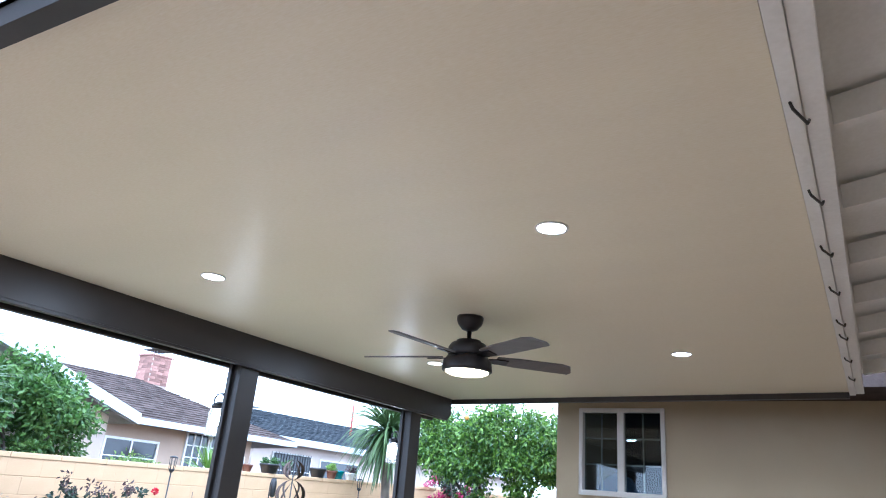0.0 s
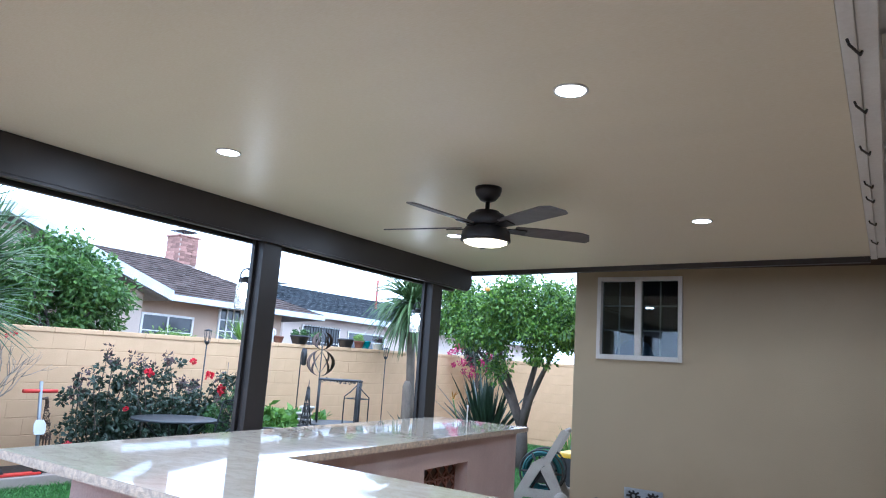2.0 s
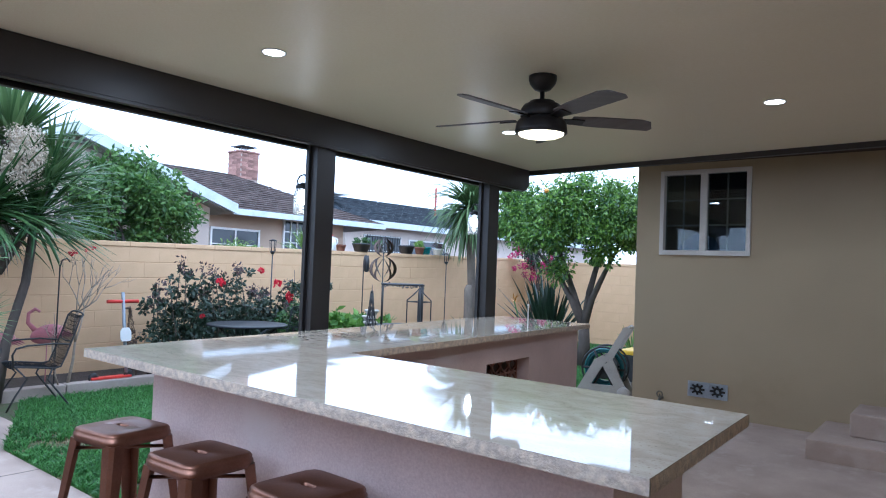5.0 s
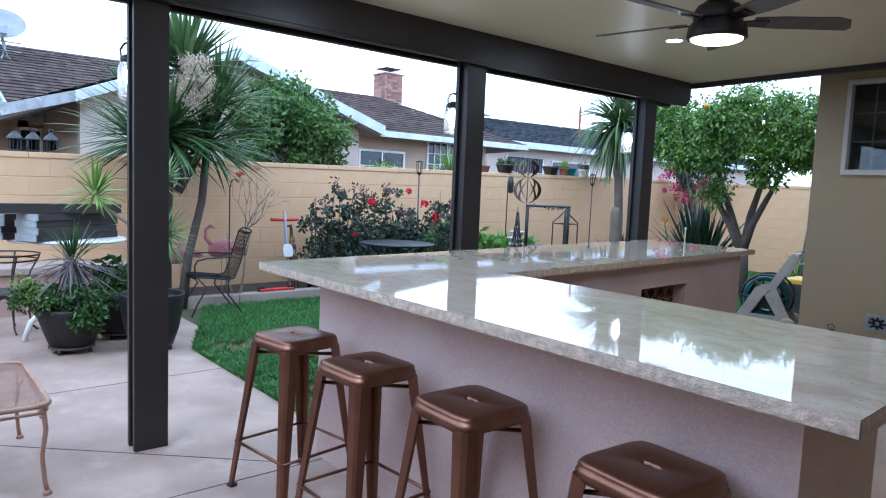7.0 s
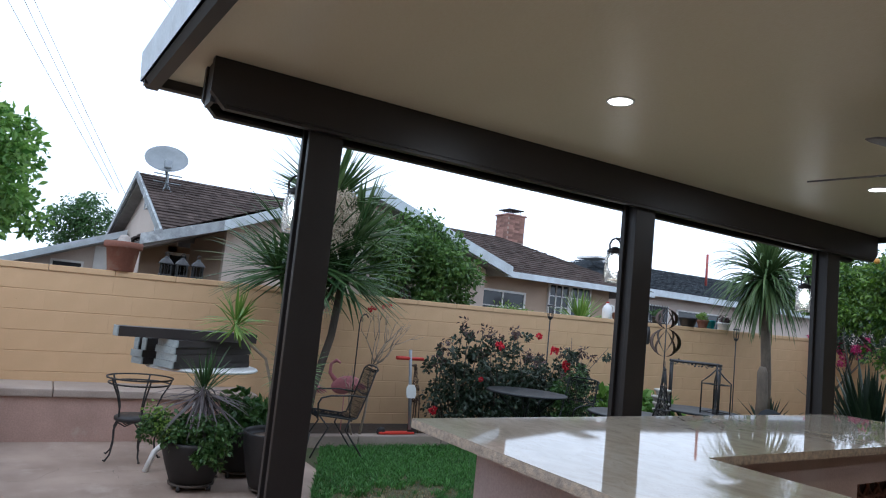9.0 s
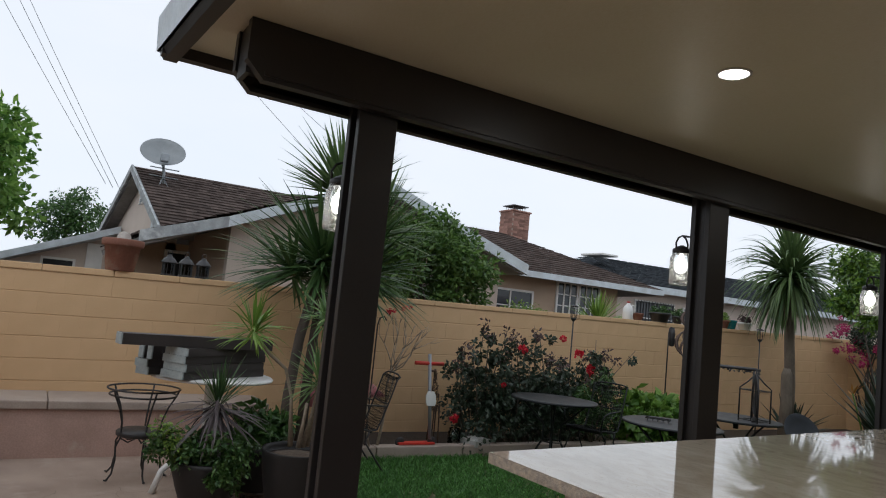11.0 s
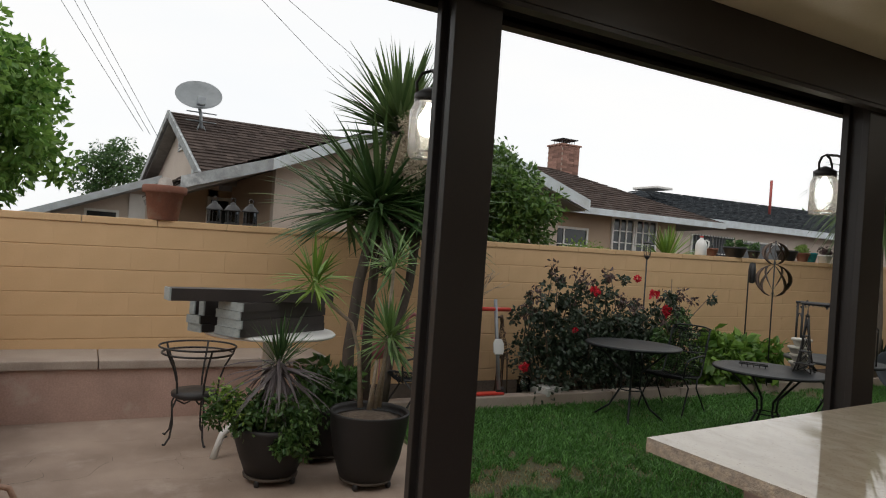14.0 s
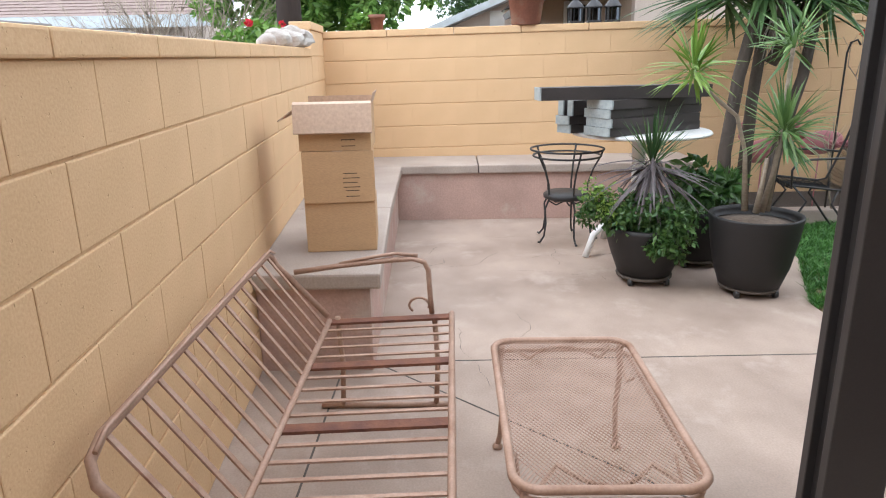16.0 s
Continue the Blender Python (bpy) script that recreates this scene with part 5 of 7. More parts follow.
part("ornament_shape", bm, material("rusty_wire", (0.12, 0.075, 0.05), (0.07, 0.045, 0.03), 0.8, bump=0.2), animal)

PINK = material("pink_plastic", (0.50, 0.20, 0.21), (0.40, 0.13, 0.15), 0.5, scale=8, bump=0.1)


def flamingo(x, y, z0, turn_):
    f = thing("garden_flamingo", (x, y, z0), "pink plastic garden flamingo ornament on a stake", "garden ornament", "flamingo ornaments", turn_)
    bm = bmesh.new()
    bmesh.ops.create_uvsphere(bm, u_segments=16, v_segments=10, radius=1)
    bm.transform(Matrix.Translation((0, 0, 0.5)) @ Matrix.Rotation(radians(18), 4, "Y") @ Matrix.Diagonal((0.17, 0.07, 0.10, 1)))
    tube(bm, [(0.12, 0, 0.54), (0.19, 0, 0.62), (0.19, 0, 0.72), (0.13, 0, 0.77), (0.08, 0, 0.74)], [0.03, 0.022, 0.018, 0.02, 0.012], 8)
    for i in range(14):
        p = Vector((-0.02 - 0.012 * i, (-1) ** i * 0.06, 0.53 - 0.01 * (i % 3)))
        tube(bm, [p, p + Vector((-0.08, 0, -0.05))], [0.016, 0.004], 5)
    tube(bm, [(0, 0, 0.42), (0, 0, -0.12)], 0.006, 5)
    part("bird_shape", bm, PINK, f, smooth=True)


flamingo(-6.32, 5.86, 0.14, -120)
flamingo(-6.32, 5.38, 0.08, -100)

hose_m = material("teal_hose", (0.02, 0.13, 0.14), (0.015, 0.09, 0.10), 0.45, bump=0.05)
REEL_TAUPE = material("taupe_plastic", (0.40, 0.36, 0.31), (0.34, 0.3, 0.26), 0.5, scale=5, bump=0.05)
reel = thing("hose_reel", (-2.0, 10.6, 0.02), "taupe plastic hose reel cart with a coiled teal hose", "hose reel", turn=15)
for s in (-1, 1):
    y0, y1 = s * 0.2 - 0.022, s * 0.2 + 0.022
    bm = bmesh.new()
    extrude(bm, [(-0.36, 0.0), (-0.24, 0.0), (0.0, 0.40), (0.08, 0.50), (0.0, 0.53), (-0.10, 0.47)], (0, y0, 0), (0, y1, 0), (1, 0, 0), (0, 0, 1))
    extrude(bm, [(0.24, 0.0), (0.35, 0.0), (0.11, 0.49), (0.0, 0.405), (0.02, 0.36)], (0, y0 + 0.002, 0), (0, y1 - 0.002, 0), (1, 0, 0), (0, 0, 1))
    extrude(bm, [(-0.27, 0.07), (0.27, 0.07), (0.22, 0.17), (-0.20, 0.17)], (0, y0 + 0.004, 0), (0, y1 - 0.004, 0), (1, 0, 0), (0, 0, 1))
    part("side_frame", bm, REEL_TAUPE, reel)
    bm = bmesh.new()
    extrude(bm, [(0.0, 0.46), (0.09, 0.44), (0.31, 0.86), (0.27, 0.89), (0.23, 0.87)], (0, y0 + 0.001, 0), (0, y1 - 0.001, 0), (1, 0, 0), (0, 0, 1))
    part("handle_bar", bm, REEL_TAUPE, reel)
    w = lathe(bmesh.new(), [(0.03, -0.02), (0.075, -0.02), (0.085, -0.01), (0.085, 0.01), (0.075, 0.02), (0.03, 0.02)], 20)
    w.transform(Matrix.Translation((0.26, s * 0.245, 0.085)) @ Matrix.Rotation(radians(90), 4, "X"))
    part("wheel", w, REEL_TAUPE, reel)
    bm = bmesh.new()
    tube(bm, [(0.26 * math.cos(a), s * 0.15, 0.36 + 0.26 * math.sin(a)) for a in np.linspace(0, 2 * math.pi, 29)[:-1]], 0.012, 6, closed=True)
    for k in range(6):
        a = k * math.pi / 3
        tube(bm, [(0, s * 0.15, 0.36), (0.25 * math.cos(a), s * 0.15, 0.36 + 0.25 * math.sin(a))], 0.014, 5)
    part("flange", bm, BLACK, reel)
part("drum", tube(bmesh.new(), [(0, -0.15, 0.36), (0, 0.15, 0.36)], 0.13, 14), BLACK, reel)
part("grip", tube(bmesh.new(), [(0.27, -0.18, 0.86), (0.27, 0.18, 0.86)], 0.022, 8), REEL_TAUPE, reel)
for i in range(9):
    r_ = 0.20 if i % 2 else 0.225
    part("hose_coil", tube(bmesh.new(), [(r_ * math.cos(a), -0.125 + i * 0.031, 0.36 + r_ * math.sin(a)) for a in np.linspace(0, 2 * math.pi, 25)[:-1]], 0.015, 6, closed=True), hose_m, reel)
YELLOW = material("yellow_plastic", (0.75, 0.48, 0.02), (0.62, 0.38, 0.02), 0.45, bump=0.04)
tote = thing("storage_tote", (-2.08, 12.05, -0.012), "black storage tote with a yellow lid", "tote")
part("tote_body", B((-0.28, -0.22, 0), (0.28, 0.22, 0.42), bevel=0.02), BLACK, tote)
part("lid", B((-0.30, -0.24, 0.422), (0.30, 0.24, 0.49), bevel=0.02), YELLOW, tote, "yellow snap lid")
ladder = thing("step_ladder", (-2.93, 14.3, -0.012), "pale aluminium step ladder standing open behind the house", "ladder")
def ladder_x(side, z):
    return side * (0.26 - 0.095 * z)
for side in (-1, 1):
    for dy in (0.0, 0.55):
        part("stile" if dy == 0 else "rear_leg", tube(bmesh.new(), [(ladder_x(side, 0), dy, 0), (ladder_x(side, 2.1), 0.02 + dy * 0.1, 2.1)], 0.026, 6), GREY_METAL, ladder)
for i in range(8):
    z = 0.24 + i * 0.237
    part("step", B((ladder_x(-1, z), -0.045, z - 0.015), (ladder_x(1, z), 0.05, z + 0.015), bevel=0.004), GREY_METAL, ladder)
part("top_cap", B((-0.1, -0.06, 2.09), (0.1, 0.13, 2.125), bevel=0.008), GREY_METAL, ladder)
CLEARJAR = glass("clear_jar", (0.8, 0.86, 0.86), 0.05)
gj = thing("glass_jar", (-6.25, 7.05, 0.09), "clear glass jar standing in the bed", "jar")
part("jar_body", lathe(bmesh.new(), [(0.07, 0), (0.075, 0.01), (0.075, 0.14), (0.06, 0.16), (0.065, 0.18), (0.06, 0.18), (0.055, 0.16), (0.07, 0.14), (0.07, 0.012)], 18), CLEARJAR, gj)
bx = thing("scrap_box", (-6.2, 7.32, 0.09), "flattened pale grey carton in the bed", "carton", turn=20)
part("carton_body", B((-0.12, -0.16, 0), (0.12, 0.16, 0.07), bevel=0.006), material("pale_card", (0.5, 0.5, 0.48), rough=0.8), bx)
part("carton_flap", B((-0.1, -0.14, 0.072), (0.09, 0.1, 0.082)), WHITE_PLASTIC, bx)
# ---- plants ----
rng = np.random.default_rng(7)
LEAF_DRACO = leaf_material("draco_leaf", (0.028, 0.075, 0.022), (0.10, 0.17, 0.055), 0.4, 0.2)
LEAF_LIME = leaf_material("lime_leaf", (0.12, 0.22, 0.03), (0.24, 0.36, 0.07), 0.4, 0.25)
LEAF_PURPLE = leaf_material("dusky_leaf", (0.075, 0.055, 0.06), (0.15, 0.13, 0.13), 0.5, 0.15)
LEAF_PALM = leaf_material("cordyline_leaf", (0.05, 0.10, 0.03), (0.15, 0.22, 0.08), 0.42, 0.25)
LEAF_CITRUS = leaf_material("citrus_leaf", (0.018, 0.066, 0.012), (0.19, 0.32, 0.04), 0.35, 0.25)
LEAF_TREE = leaf_material("tree_leaf", (0.04, 0.10, 0.02), (0.14, 0.24, 0.05), 0.4, 0.3)
LEAF_BRIGHT = leaf_material("bright_leaf", (0.07, 0.17, 0.025), (0.20, 0.34, 0.06), 0.4, 0.3)
LEAF_BROAD = leaf_material("broad_leaf", (0.07, 0.18, 0.03), (0.28, 0.46, 0.10), 0.45, 0.4)
LEAF_SWORD = leaf_material("sword_leaf", (0.07, 0.15, 0.04), (0.24, 0.36, 0.13), 0.4, 0.25)
LEAF_ROSE = leaf_material("rose_leaf", (0.016, 0.032, 0.019), (0.045, 0.07, 0.04), 0.42, 0.12)
LEAF_ROSE_NEW = leaf_material("young_rose_leaf", (0.05, 0.028, 0.03), (0.10, 0.055, 0.05), 0.4, 0.2)
LEAF_POT = leaf_material("pot_leaf", (0.026, 0.08, 0.018), (0.095, 0.18, 0.045), 0.4, 0.2)
LEAF_GREY = leaf_material("dry_twig", (0.22, 0.19, 0.16), (0.36, 0.32, 0.28), 0.8, 0.1)
GRASS = leaf_material("grass_blade", (0.026, 0.105, 0.018), (0.125, 0.31, 0.06), 0.5, 0.25)
STRAW = leaf_material("dry_blade", (0.22, 0.17, 0.09), (0.38, 0.31, 0.18), 0.8, 0.1)
PETAL_RED = leaf_material("red_petal", (0.45, 0.008, 0.02), (0.72, 0.03, 0.06), 0.5, 0.3)
PETAL_PINK = leaf_material("magenta_bract", (0.34, 0.012, 0.09), (0.52, 0.035, 0.17), 0.5, 0.35)
PETAL_CREAM = leaf_material("cream_flower", (0.46, 0.38, 0.28), (0.62, 0.54, 0.42), 0.7, 0.2)
BARK = material("grey_bark", (0.20, 0.165, 0.13), (0.13, 0.105, 0.085), 0.9, scale=9, fine=50, bump=0.8, depth=0.01, streak=(1, 1, 0.4))
BARK_DARK = material("dark_bark", (0.10, 0.08, 0.065), (0.06, 0.048, 0.04), 0.9, scale=9, fine=50, bump=0.8, depth=0.01, streak=(1, 1, 0.4))
STEM = material("pale_stem", (0.36, 0.30, 0.23), (0.26, 0.21, 0.16), 0.85, scale=12, fine=60, bump=0.4, streak=(1, 1, 3))
POT_DARK = material("charcoal_pot", (0.016, 0.014, 0.014), (0.011, 0.010, 0.010), 0.6, scale=6, fine=90, bump=0.15, stain=(0.05, 0.046, 0.044), stain_scale=7, stain_at=(0.62, 0.8))

POT_SOIL = material("potting_mix", (0.17, 0.125, 0.09), (0.09, 0.065, 0.048), 0.95, scale=30, fine=90, bump=0.9, depth=0.01)


def strap_leaves(n, length, width, el=(-20, 85), droop=0.35, seg=5, spread=0.25, fold=0.25):
    """Sword leaves from one growing point: verts and faces, each leaf folded along its midrib."""
    verts, faces = [], []
    for i in range(n):
        az = rng.uniform(0, 2 * math.pi)
        e = radians(rng.uniform(*el))
        ln = length * rng.uniform(1 - spread, 1 + spread * 0.4)
        w = width * rng.uniform(0.8, 1.15)
        d = np.array([math.cos(az) * math.cos(e), math.sin(az) * math.cos(e), math.sin(e)])
        side = np.array([-math.sin(az), math.cos(az), 0.0])
        p = d * 0.03 + np.array([0, 0, rng.uniform(-0.06, 0.04)])
        base = len(verts)
        dd = d.copy()
        for k in range(seg + 1):
            f = k / seg
            ww = w * (0.55 + 0.9 * f if f < 0.4 else 0.91 * (1 - (f - 0.4) / 0.6) ** 0.8 + 0.02)
            up = np.cross(dd, side)
            verts += [tuple(p - side * ww / 2 + up * ww * fold * -1), tuple(p), tuple(p + side * ww / 2 + up * ww * fold * -1)]
            p = p + dd * ln / seg
            dd = dd + np.array([0, 0, -droop / seg * (0.4 + 1.4 * f)])
            dd /= np.linalg.norm(dd)
        for k in range(seg):
            a = base + 3 * k
            faces += [(a, a + 1, a + 4, a + 3), (a + 1, a + 2, a + 5, a + 4)]
    return verts, faces


def rosette(parent, at, n, length, width, mat, name="leaf_rosette", **k):
    v, f = strap_leaves(n, length, width, **k)
    ob = soup(name, v, f, mat, parent)
    ob.location = at
    return ob


def leaf_soup(centers, radii, per, size, jitter=0.5, up=0.3, aspect=0.5):
    """Small folded leaves round many clump centres; denser towards each clump's outside."""
    c = np.repeat(np.asarray(centers, float), per, axis=0)
    r = np.repeat(np.asarray(radii, float), per)
    n = len(c)
    d = rng.normal(size=(n, 3))
    d /= np.linalg.norm(d, axis=1)[:, None]
    p = c + d * (r * rng.uniform(0.25, 1.0, n) ** 0.6)[:, None]
    t = d * 0.6 + rng.normal(size=(n, 3)) * jitter + np.array([0, 0, -up])
    t /= np.linalg.norm(t, axis=1)[:, None]
    s = np.cross(t, rng.normal(size=(n, 3)))
    s /= np.linalg.norm(s, axis=1)[:, None]
    nn = np.cross(t, s)
    ln = size * rng.uniform(0.6, 1.25, n)[:, None]
    w = ln * aspect
    v = np.stack([p, p + t * ln * 0.5 + s * w * 0.5 + nn * ln * 0.08, p + t * ln, p + t * ln * 0.5 - s * w * 0.5 + nn * ln * 0.08], axis=1).reshape(-1, 3)
    q = np.arange(n)[:, None] * 4
    f = np.concatenate([np.hstack([q, q + 1, q + 2]), np.hstack([q, q + 2, q + 3])])
    return v.tolist(), f.tolist()


def crown_clumps(center, radii, count, clump, flat=0.0):
    """Clump centres over an uneven ellipsoid, with gaps."""
    out, rad = [], []
    while len(out) < count:
        d = rng.normal(size=3)
        d /= np.linalg.norm(d)
        bump = 0.78 + 0.42 * noise.noise(Vector(d * 1.7 + np.array(center) * 0.37))
        k = rng.uniform(0.25, 1.0) ** 0.45 * bump
        p = np.array(center) + d * np.array(radii) * k
        if d[2] < -0.3 and rng.uniform() < flat:
            continue
        out.append(p)
        rad.append(clump * rng.uniform(0.6, 1.25))
    return out, rad


def limbs(base, fork_z, tips, r0, mat, parent, trunk_name="trunk"):
    b = Vector(base)
    fork = b + Vector((0.05, -0.03, fork_z))
    part(trunk_name, tube(bmesh.new(), [b, b.lerp(fork, 0.5) + Vector((0.03, 0.02, 0)), fork], [r0 * 1.25, r0, r0 * 0.95], 10), mat, parent)
    for t in tips:
        t = Vector(t)
        mid = fork.lerp(t, 0.5) + Vector((rng.uniform(-0.1, 0.1), rng.uniform(-0.1, 0.1), 0.1))
        part("limb", tube(bmesh.new(), [fork - Vector((0, 0, 0.05)), fork.lerp(mid, 0.5) + Vector((rng.uniform(-.05, .05), rng.uniform(-.05, .05), 0)), mid, t], [r0 * 0.7, r0 * 0.55, r0 * 0.42, r0 * 0.15], 8), mat, parent)


# orange tree in the far corner
ct = thing("orange_tree", (-3.55, 13.0, -0.03), "leafy orange tree with a forked dark trunk", "tree")
tips = [(-1.15, 0.1, 2.1), (0.8, -0.2, 2.2), (0.15, 0.5, 2.7), (-0.9, 0.4, 2.6)]
limbs((0, 0, 0), 0.72, tips, 0.10, BARK_DARK, ct)
cc, rr = [], []
for lobe, size, count in (((0.05, 0, 2.72), (1.05, 1.0, 0.56), 90), ((-0.95, 0.1, 2.62), (0.7, 0.8, 0.52), 75), ((0.85, -0.1, 2.52), (0.55, 0.8, 0.55), 55), ((-1.2, -0.2, 2.3), (0.42, 0.5, 0.3), 22),
                          ((0.2, -0.5, 2.22), (0.6, 0.5, 0.32), 26), ((-0.5, -0.5, 2.12), (0.6, 0.45, 0.32), 30), ((0.7, -0.4, 2.2), (0.5, 0.4, 0.32), 24), ((-1.35, 0.0, 2.72), (0.42, 0.6, 0.42), 34),
                          ((0.95, 0.1, 2.3), (0.42, 0.5, 0.36), 22), ((-0.1, -0.55, 2.6), (0.8, 0.4, 0.5), 34), ((-0.3, -0.35, 1.62), (0.26, 0.25, 0.16), 7), ((0.45, -0.3, 1.82), (0.25, 0.25, 0.16), 6)):
    a, b = crown_clumps(lobe, size, count, 0.17, flat=0.3)
    cc += a
    rr += b
v, f = leaf_soup(cc, rr, 84, 0.076, up=0.5)
soup("crown", v, f, LEAF_CITRUS, ct, "dense bright green leaves")
ORANGE = material("orange_peel", (0.62, 0.30, 0.05), (0.52, 0.25, 0.04), 0.45, bump=0.2)
for i in range(8):
    p = cc[(i * 17) % 130] + rng.normal(size=3) * 0.1
    bm = bmesh.new()
    bmesh.ops.create_icosphere(bm, subdivisions=2, radius=0.038)
    bm.transform(Matrix.Translation(p + (p - np.array((-0.2, 0, 2.45))) * 0.12))
    part("orange", bm, ORANGE, ct, "ripe orange fruit", smooth=True)

# dragon tree behind the potted plants
dt = thing("dragon_tree", (-6.12, 5.19, 0.0), "tall multi-trunk dragon tree with spiky heads and a cream flower spray", "tree")
for pts, r in (([(0.0, -0.2, 0), (0.02, -0.22, 0.6), (0.05, -0.18, 1.2), (0.08, -0.05, 1.94)], 0.062), ([(0.05, 0.12, 0), (0.02, 0.2, 0.6), (-0.02, 0.36, 1.2), (-0.02, 0.42, 1.86)], 0.055),
               ([(-0.05, 0.1, 1.3), (0.0, 0.3, 1.7), (0.03, 0.42, 2.0), (0.05, 0.49, 2.28)], 0.05), ([(-0.05, -0.02, 0), (-0.08, 0.0, 1.0), (-0.05, 0.05, 2.0), (0.0, 0.1, 2.65)], 0.055)):
    part("trunk", tube(bmesh.new(), pts, [r * 1.1, r * 0.85, r * 0.8, r * 0.8], 9), BARK_DARK, dt)
rosette(dt, (0.1, -0.05, 1.94), 190, 0.98, 0.05, LEAF_DRACO, el=(-28, 62), droop=0.42)
rosette(dt, (-0.02, 0.42, 1.88), 150, 0.92, 0.046, LEAF_DRACO, el=(-35, 70), droop=0.5)
rosette(dt, (0.02, -0.32, 1.84), 80, 0.82, 0.046, LEAF_DRACO, el=(-30, 45), droop=0.45)
rosette(dt, (0.0, 0.15, 2.66), 150, 0.80, 0.06, LEAF_PALM, el=(-8, 88), droop=0.3)
rosette(dt, (0.05, 0.50, 2.30), 110, 0.78, 0.052, LEAF_PALM, el=(-10, 75), droop=0.35)
cc, rr = crown_clumps((0.42, 0.12, 2.44), (0.17, 0.24, 0.38), 90, 0.07)
v, f = leaf_soup(cc, rr, 80, 0.028)
soup("flower_spray", v, f, PETAL_CREAM, dt, "dense cream flower spray")
v, f = strap_leaves(40, 0.5, 0.03, el=(-85, -50), droop=0.5)
ob = soup("dead_skirt", v, f, LEAF_GREY, dt, "dry hanging leaves")
ob.location = (0.05, 0.1, 1.84)

# cordyline palm by the far bed
cp = thing("cordyline_palm", (-6.25, 13.55, 0.08), "single-trunk cordyline palm with drooping strap leaves", "palm")
part("trunk", tube(bmesh.new(), [(0, 0, 0), (0.02, 0.01, 0.9), (0.0, -0.05, 1.8), (0.0, -0.1, 2.55)], [0.11, 0.085, 0.08, 0.085], 10), BARK, cp)
part("side_trunk", tube(bmesh.new(), [(0.05, -0.15, 0), (0.1, -0.2, 0.6), (0.1, -0.22, 1.05), (0.1, -0.22, 1.15)], [0.1, 0.09, 0.085, 0.05], 10), BARK, cp)
rosette(cp, (0, -0.1, 2.66), 420, 1.15, 0.058, LEAF_PALM, el=(-55, 85), droop=1.9, seg=7)
cc, rr = crown_clumps((0, -0.05, 3.05), (0.16, 0.16, 0.16), 14, 0.06)
v, f = leaf_soup(cc, rr, 50, 0.03)
soup("flower_spray", v, f, PETAL_CREAM, cp, "pale flower spray")

# bird of paradise, bougainvillea, agave by the far corner
bp = thing("bird_of_paradise", (-4.75, 14.0, -0.02), "clump of tall paddle-leaved bird of paradise", "plant")
rosette(bp, (0, 0, 0.12), 90, 1.35, 0.12, LEAF_ROSE, el=(40, 87), droop=0.25, spread=0.4, name="leaf_clump")
part("flower_stem", tube(bmesh.new(), [(-0.3, -0.3, 0.1), (-0.45, -0.5, 1.0)], 0.012, 6), LEAF_BRIGHT, bp)
v, f = strap_leaves(7, 0.17, 0.035, el=(20, 80))
ob = soup("flower", v, f, ORANGE, bp, "orange crest flower")
ob.location = (-0.45, -0.5, 1.0)
ag = thing("agave", (-6.3, 13.75, 0.085), "dark green agave rosette in the planting bed", "plant")
rosette(ag, (0, 0, 0.06), 34, 0.65, 0.09, LEAF_ROSE, el=(15, 75), droop=0.15, name="leaf_rosette")
ag2 = thing("agave", (-3.3, 14.6, -0.02), "small green agave behind the orange tree", "plant")
rosette(ag2, (0, 0, 0.06), 40, 0.6, 0.04, LEAF_BRIGHT, el=(5, 75), droop=0.3, name="leaf_rosette")
bg = thing("bougainvillea", (-6.3, 16.2, 0.08), "sprawling magenta bougainvillea on the wall", "shrub")
for k in range(9):
    a, b = rng.uniform(-0.4, 0.35), rng.uniform(1.2, 2.3)
    part("cane", tube(bmesh.new(), [(0, 0, 0), (0.2 * rng.uniform(-1, 1), a * 0.4, b * 0.6), (0.3 * rng.uniform(-1, 1), a, b)], [0.025, 0.016, 0.008], 6), BARK_DARK, bg)
cc, rr = crown_clumps((0.1, 0.05, 1.85), (0.8, 0.35, 0.4), 48, 0.14)
v, f = leaf_soup(cc, rr, 60, 0.06)
soup("foliage", v, f, LEAF_ROSE, bg)
cc, rr = crown_clumps((-0.1, -0.15, 1.75), (0.85, 0.35, 0.6), 22, 0.085)
v, f = leaf_soup(cc, rr, 60, 0.042, aspect=0.8)
soup("bract_mass", v, f, PETAL_PINK, bg, "clusters of magenta bracts")

# rose hedge
rb = thing("rose_bush", (-6.35, 8.12, 0.08), "wide dark-leaved rose bush with red blooms", "shrub")
canes = []
for k in range(26):
    y = -1.22 + 2.75 * k / 25 + rng.uniform(-0.06, 0.06)
    top_ = 1.4 * rng.uniform(0.62, 1.02) * (1.0 if abs(y) < 0.9 else 0.85) * (1.08 if k < 3 else 1)
    lean = rng.uniform(-0.15, 0.15)
    pts = [(rng.uniform(-0.1, 0.15), y * 0.75, 0), (rng.uniform(-0.1, 0.2), y * 0.9, top_ * 0.5), (rng.uniform(-0.15, 0.25), y + lean, top_)]
    canes.append(pts)
    part("cane", tube(bmesh.new(), pts, [0.012, 0.008, 0.004], 5), BARK_DARK, rb)
cc, rr = [], []
for pts in canes:
    for q in np.linspace(0.1, 0.95, 9):
        p = np.array(Vector(pts[0]).lerp(Vector(pts[1]), q * 2) if q < 0.5 else Vector(pts[1]).lerp(Vector(pts[2]), q * 2 - 1))
        cc.append(p + rng.normal(size=3) * np.array((0.1, 0.08, 0.04)))
        rr.append(0.165 - 0.135 * q)
a, b = crown_clumps((0.0, 0.1, 0.5), (0.28, 1.25, 0.47), 115, 0.14)
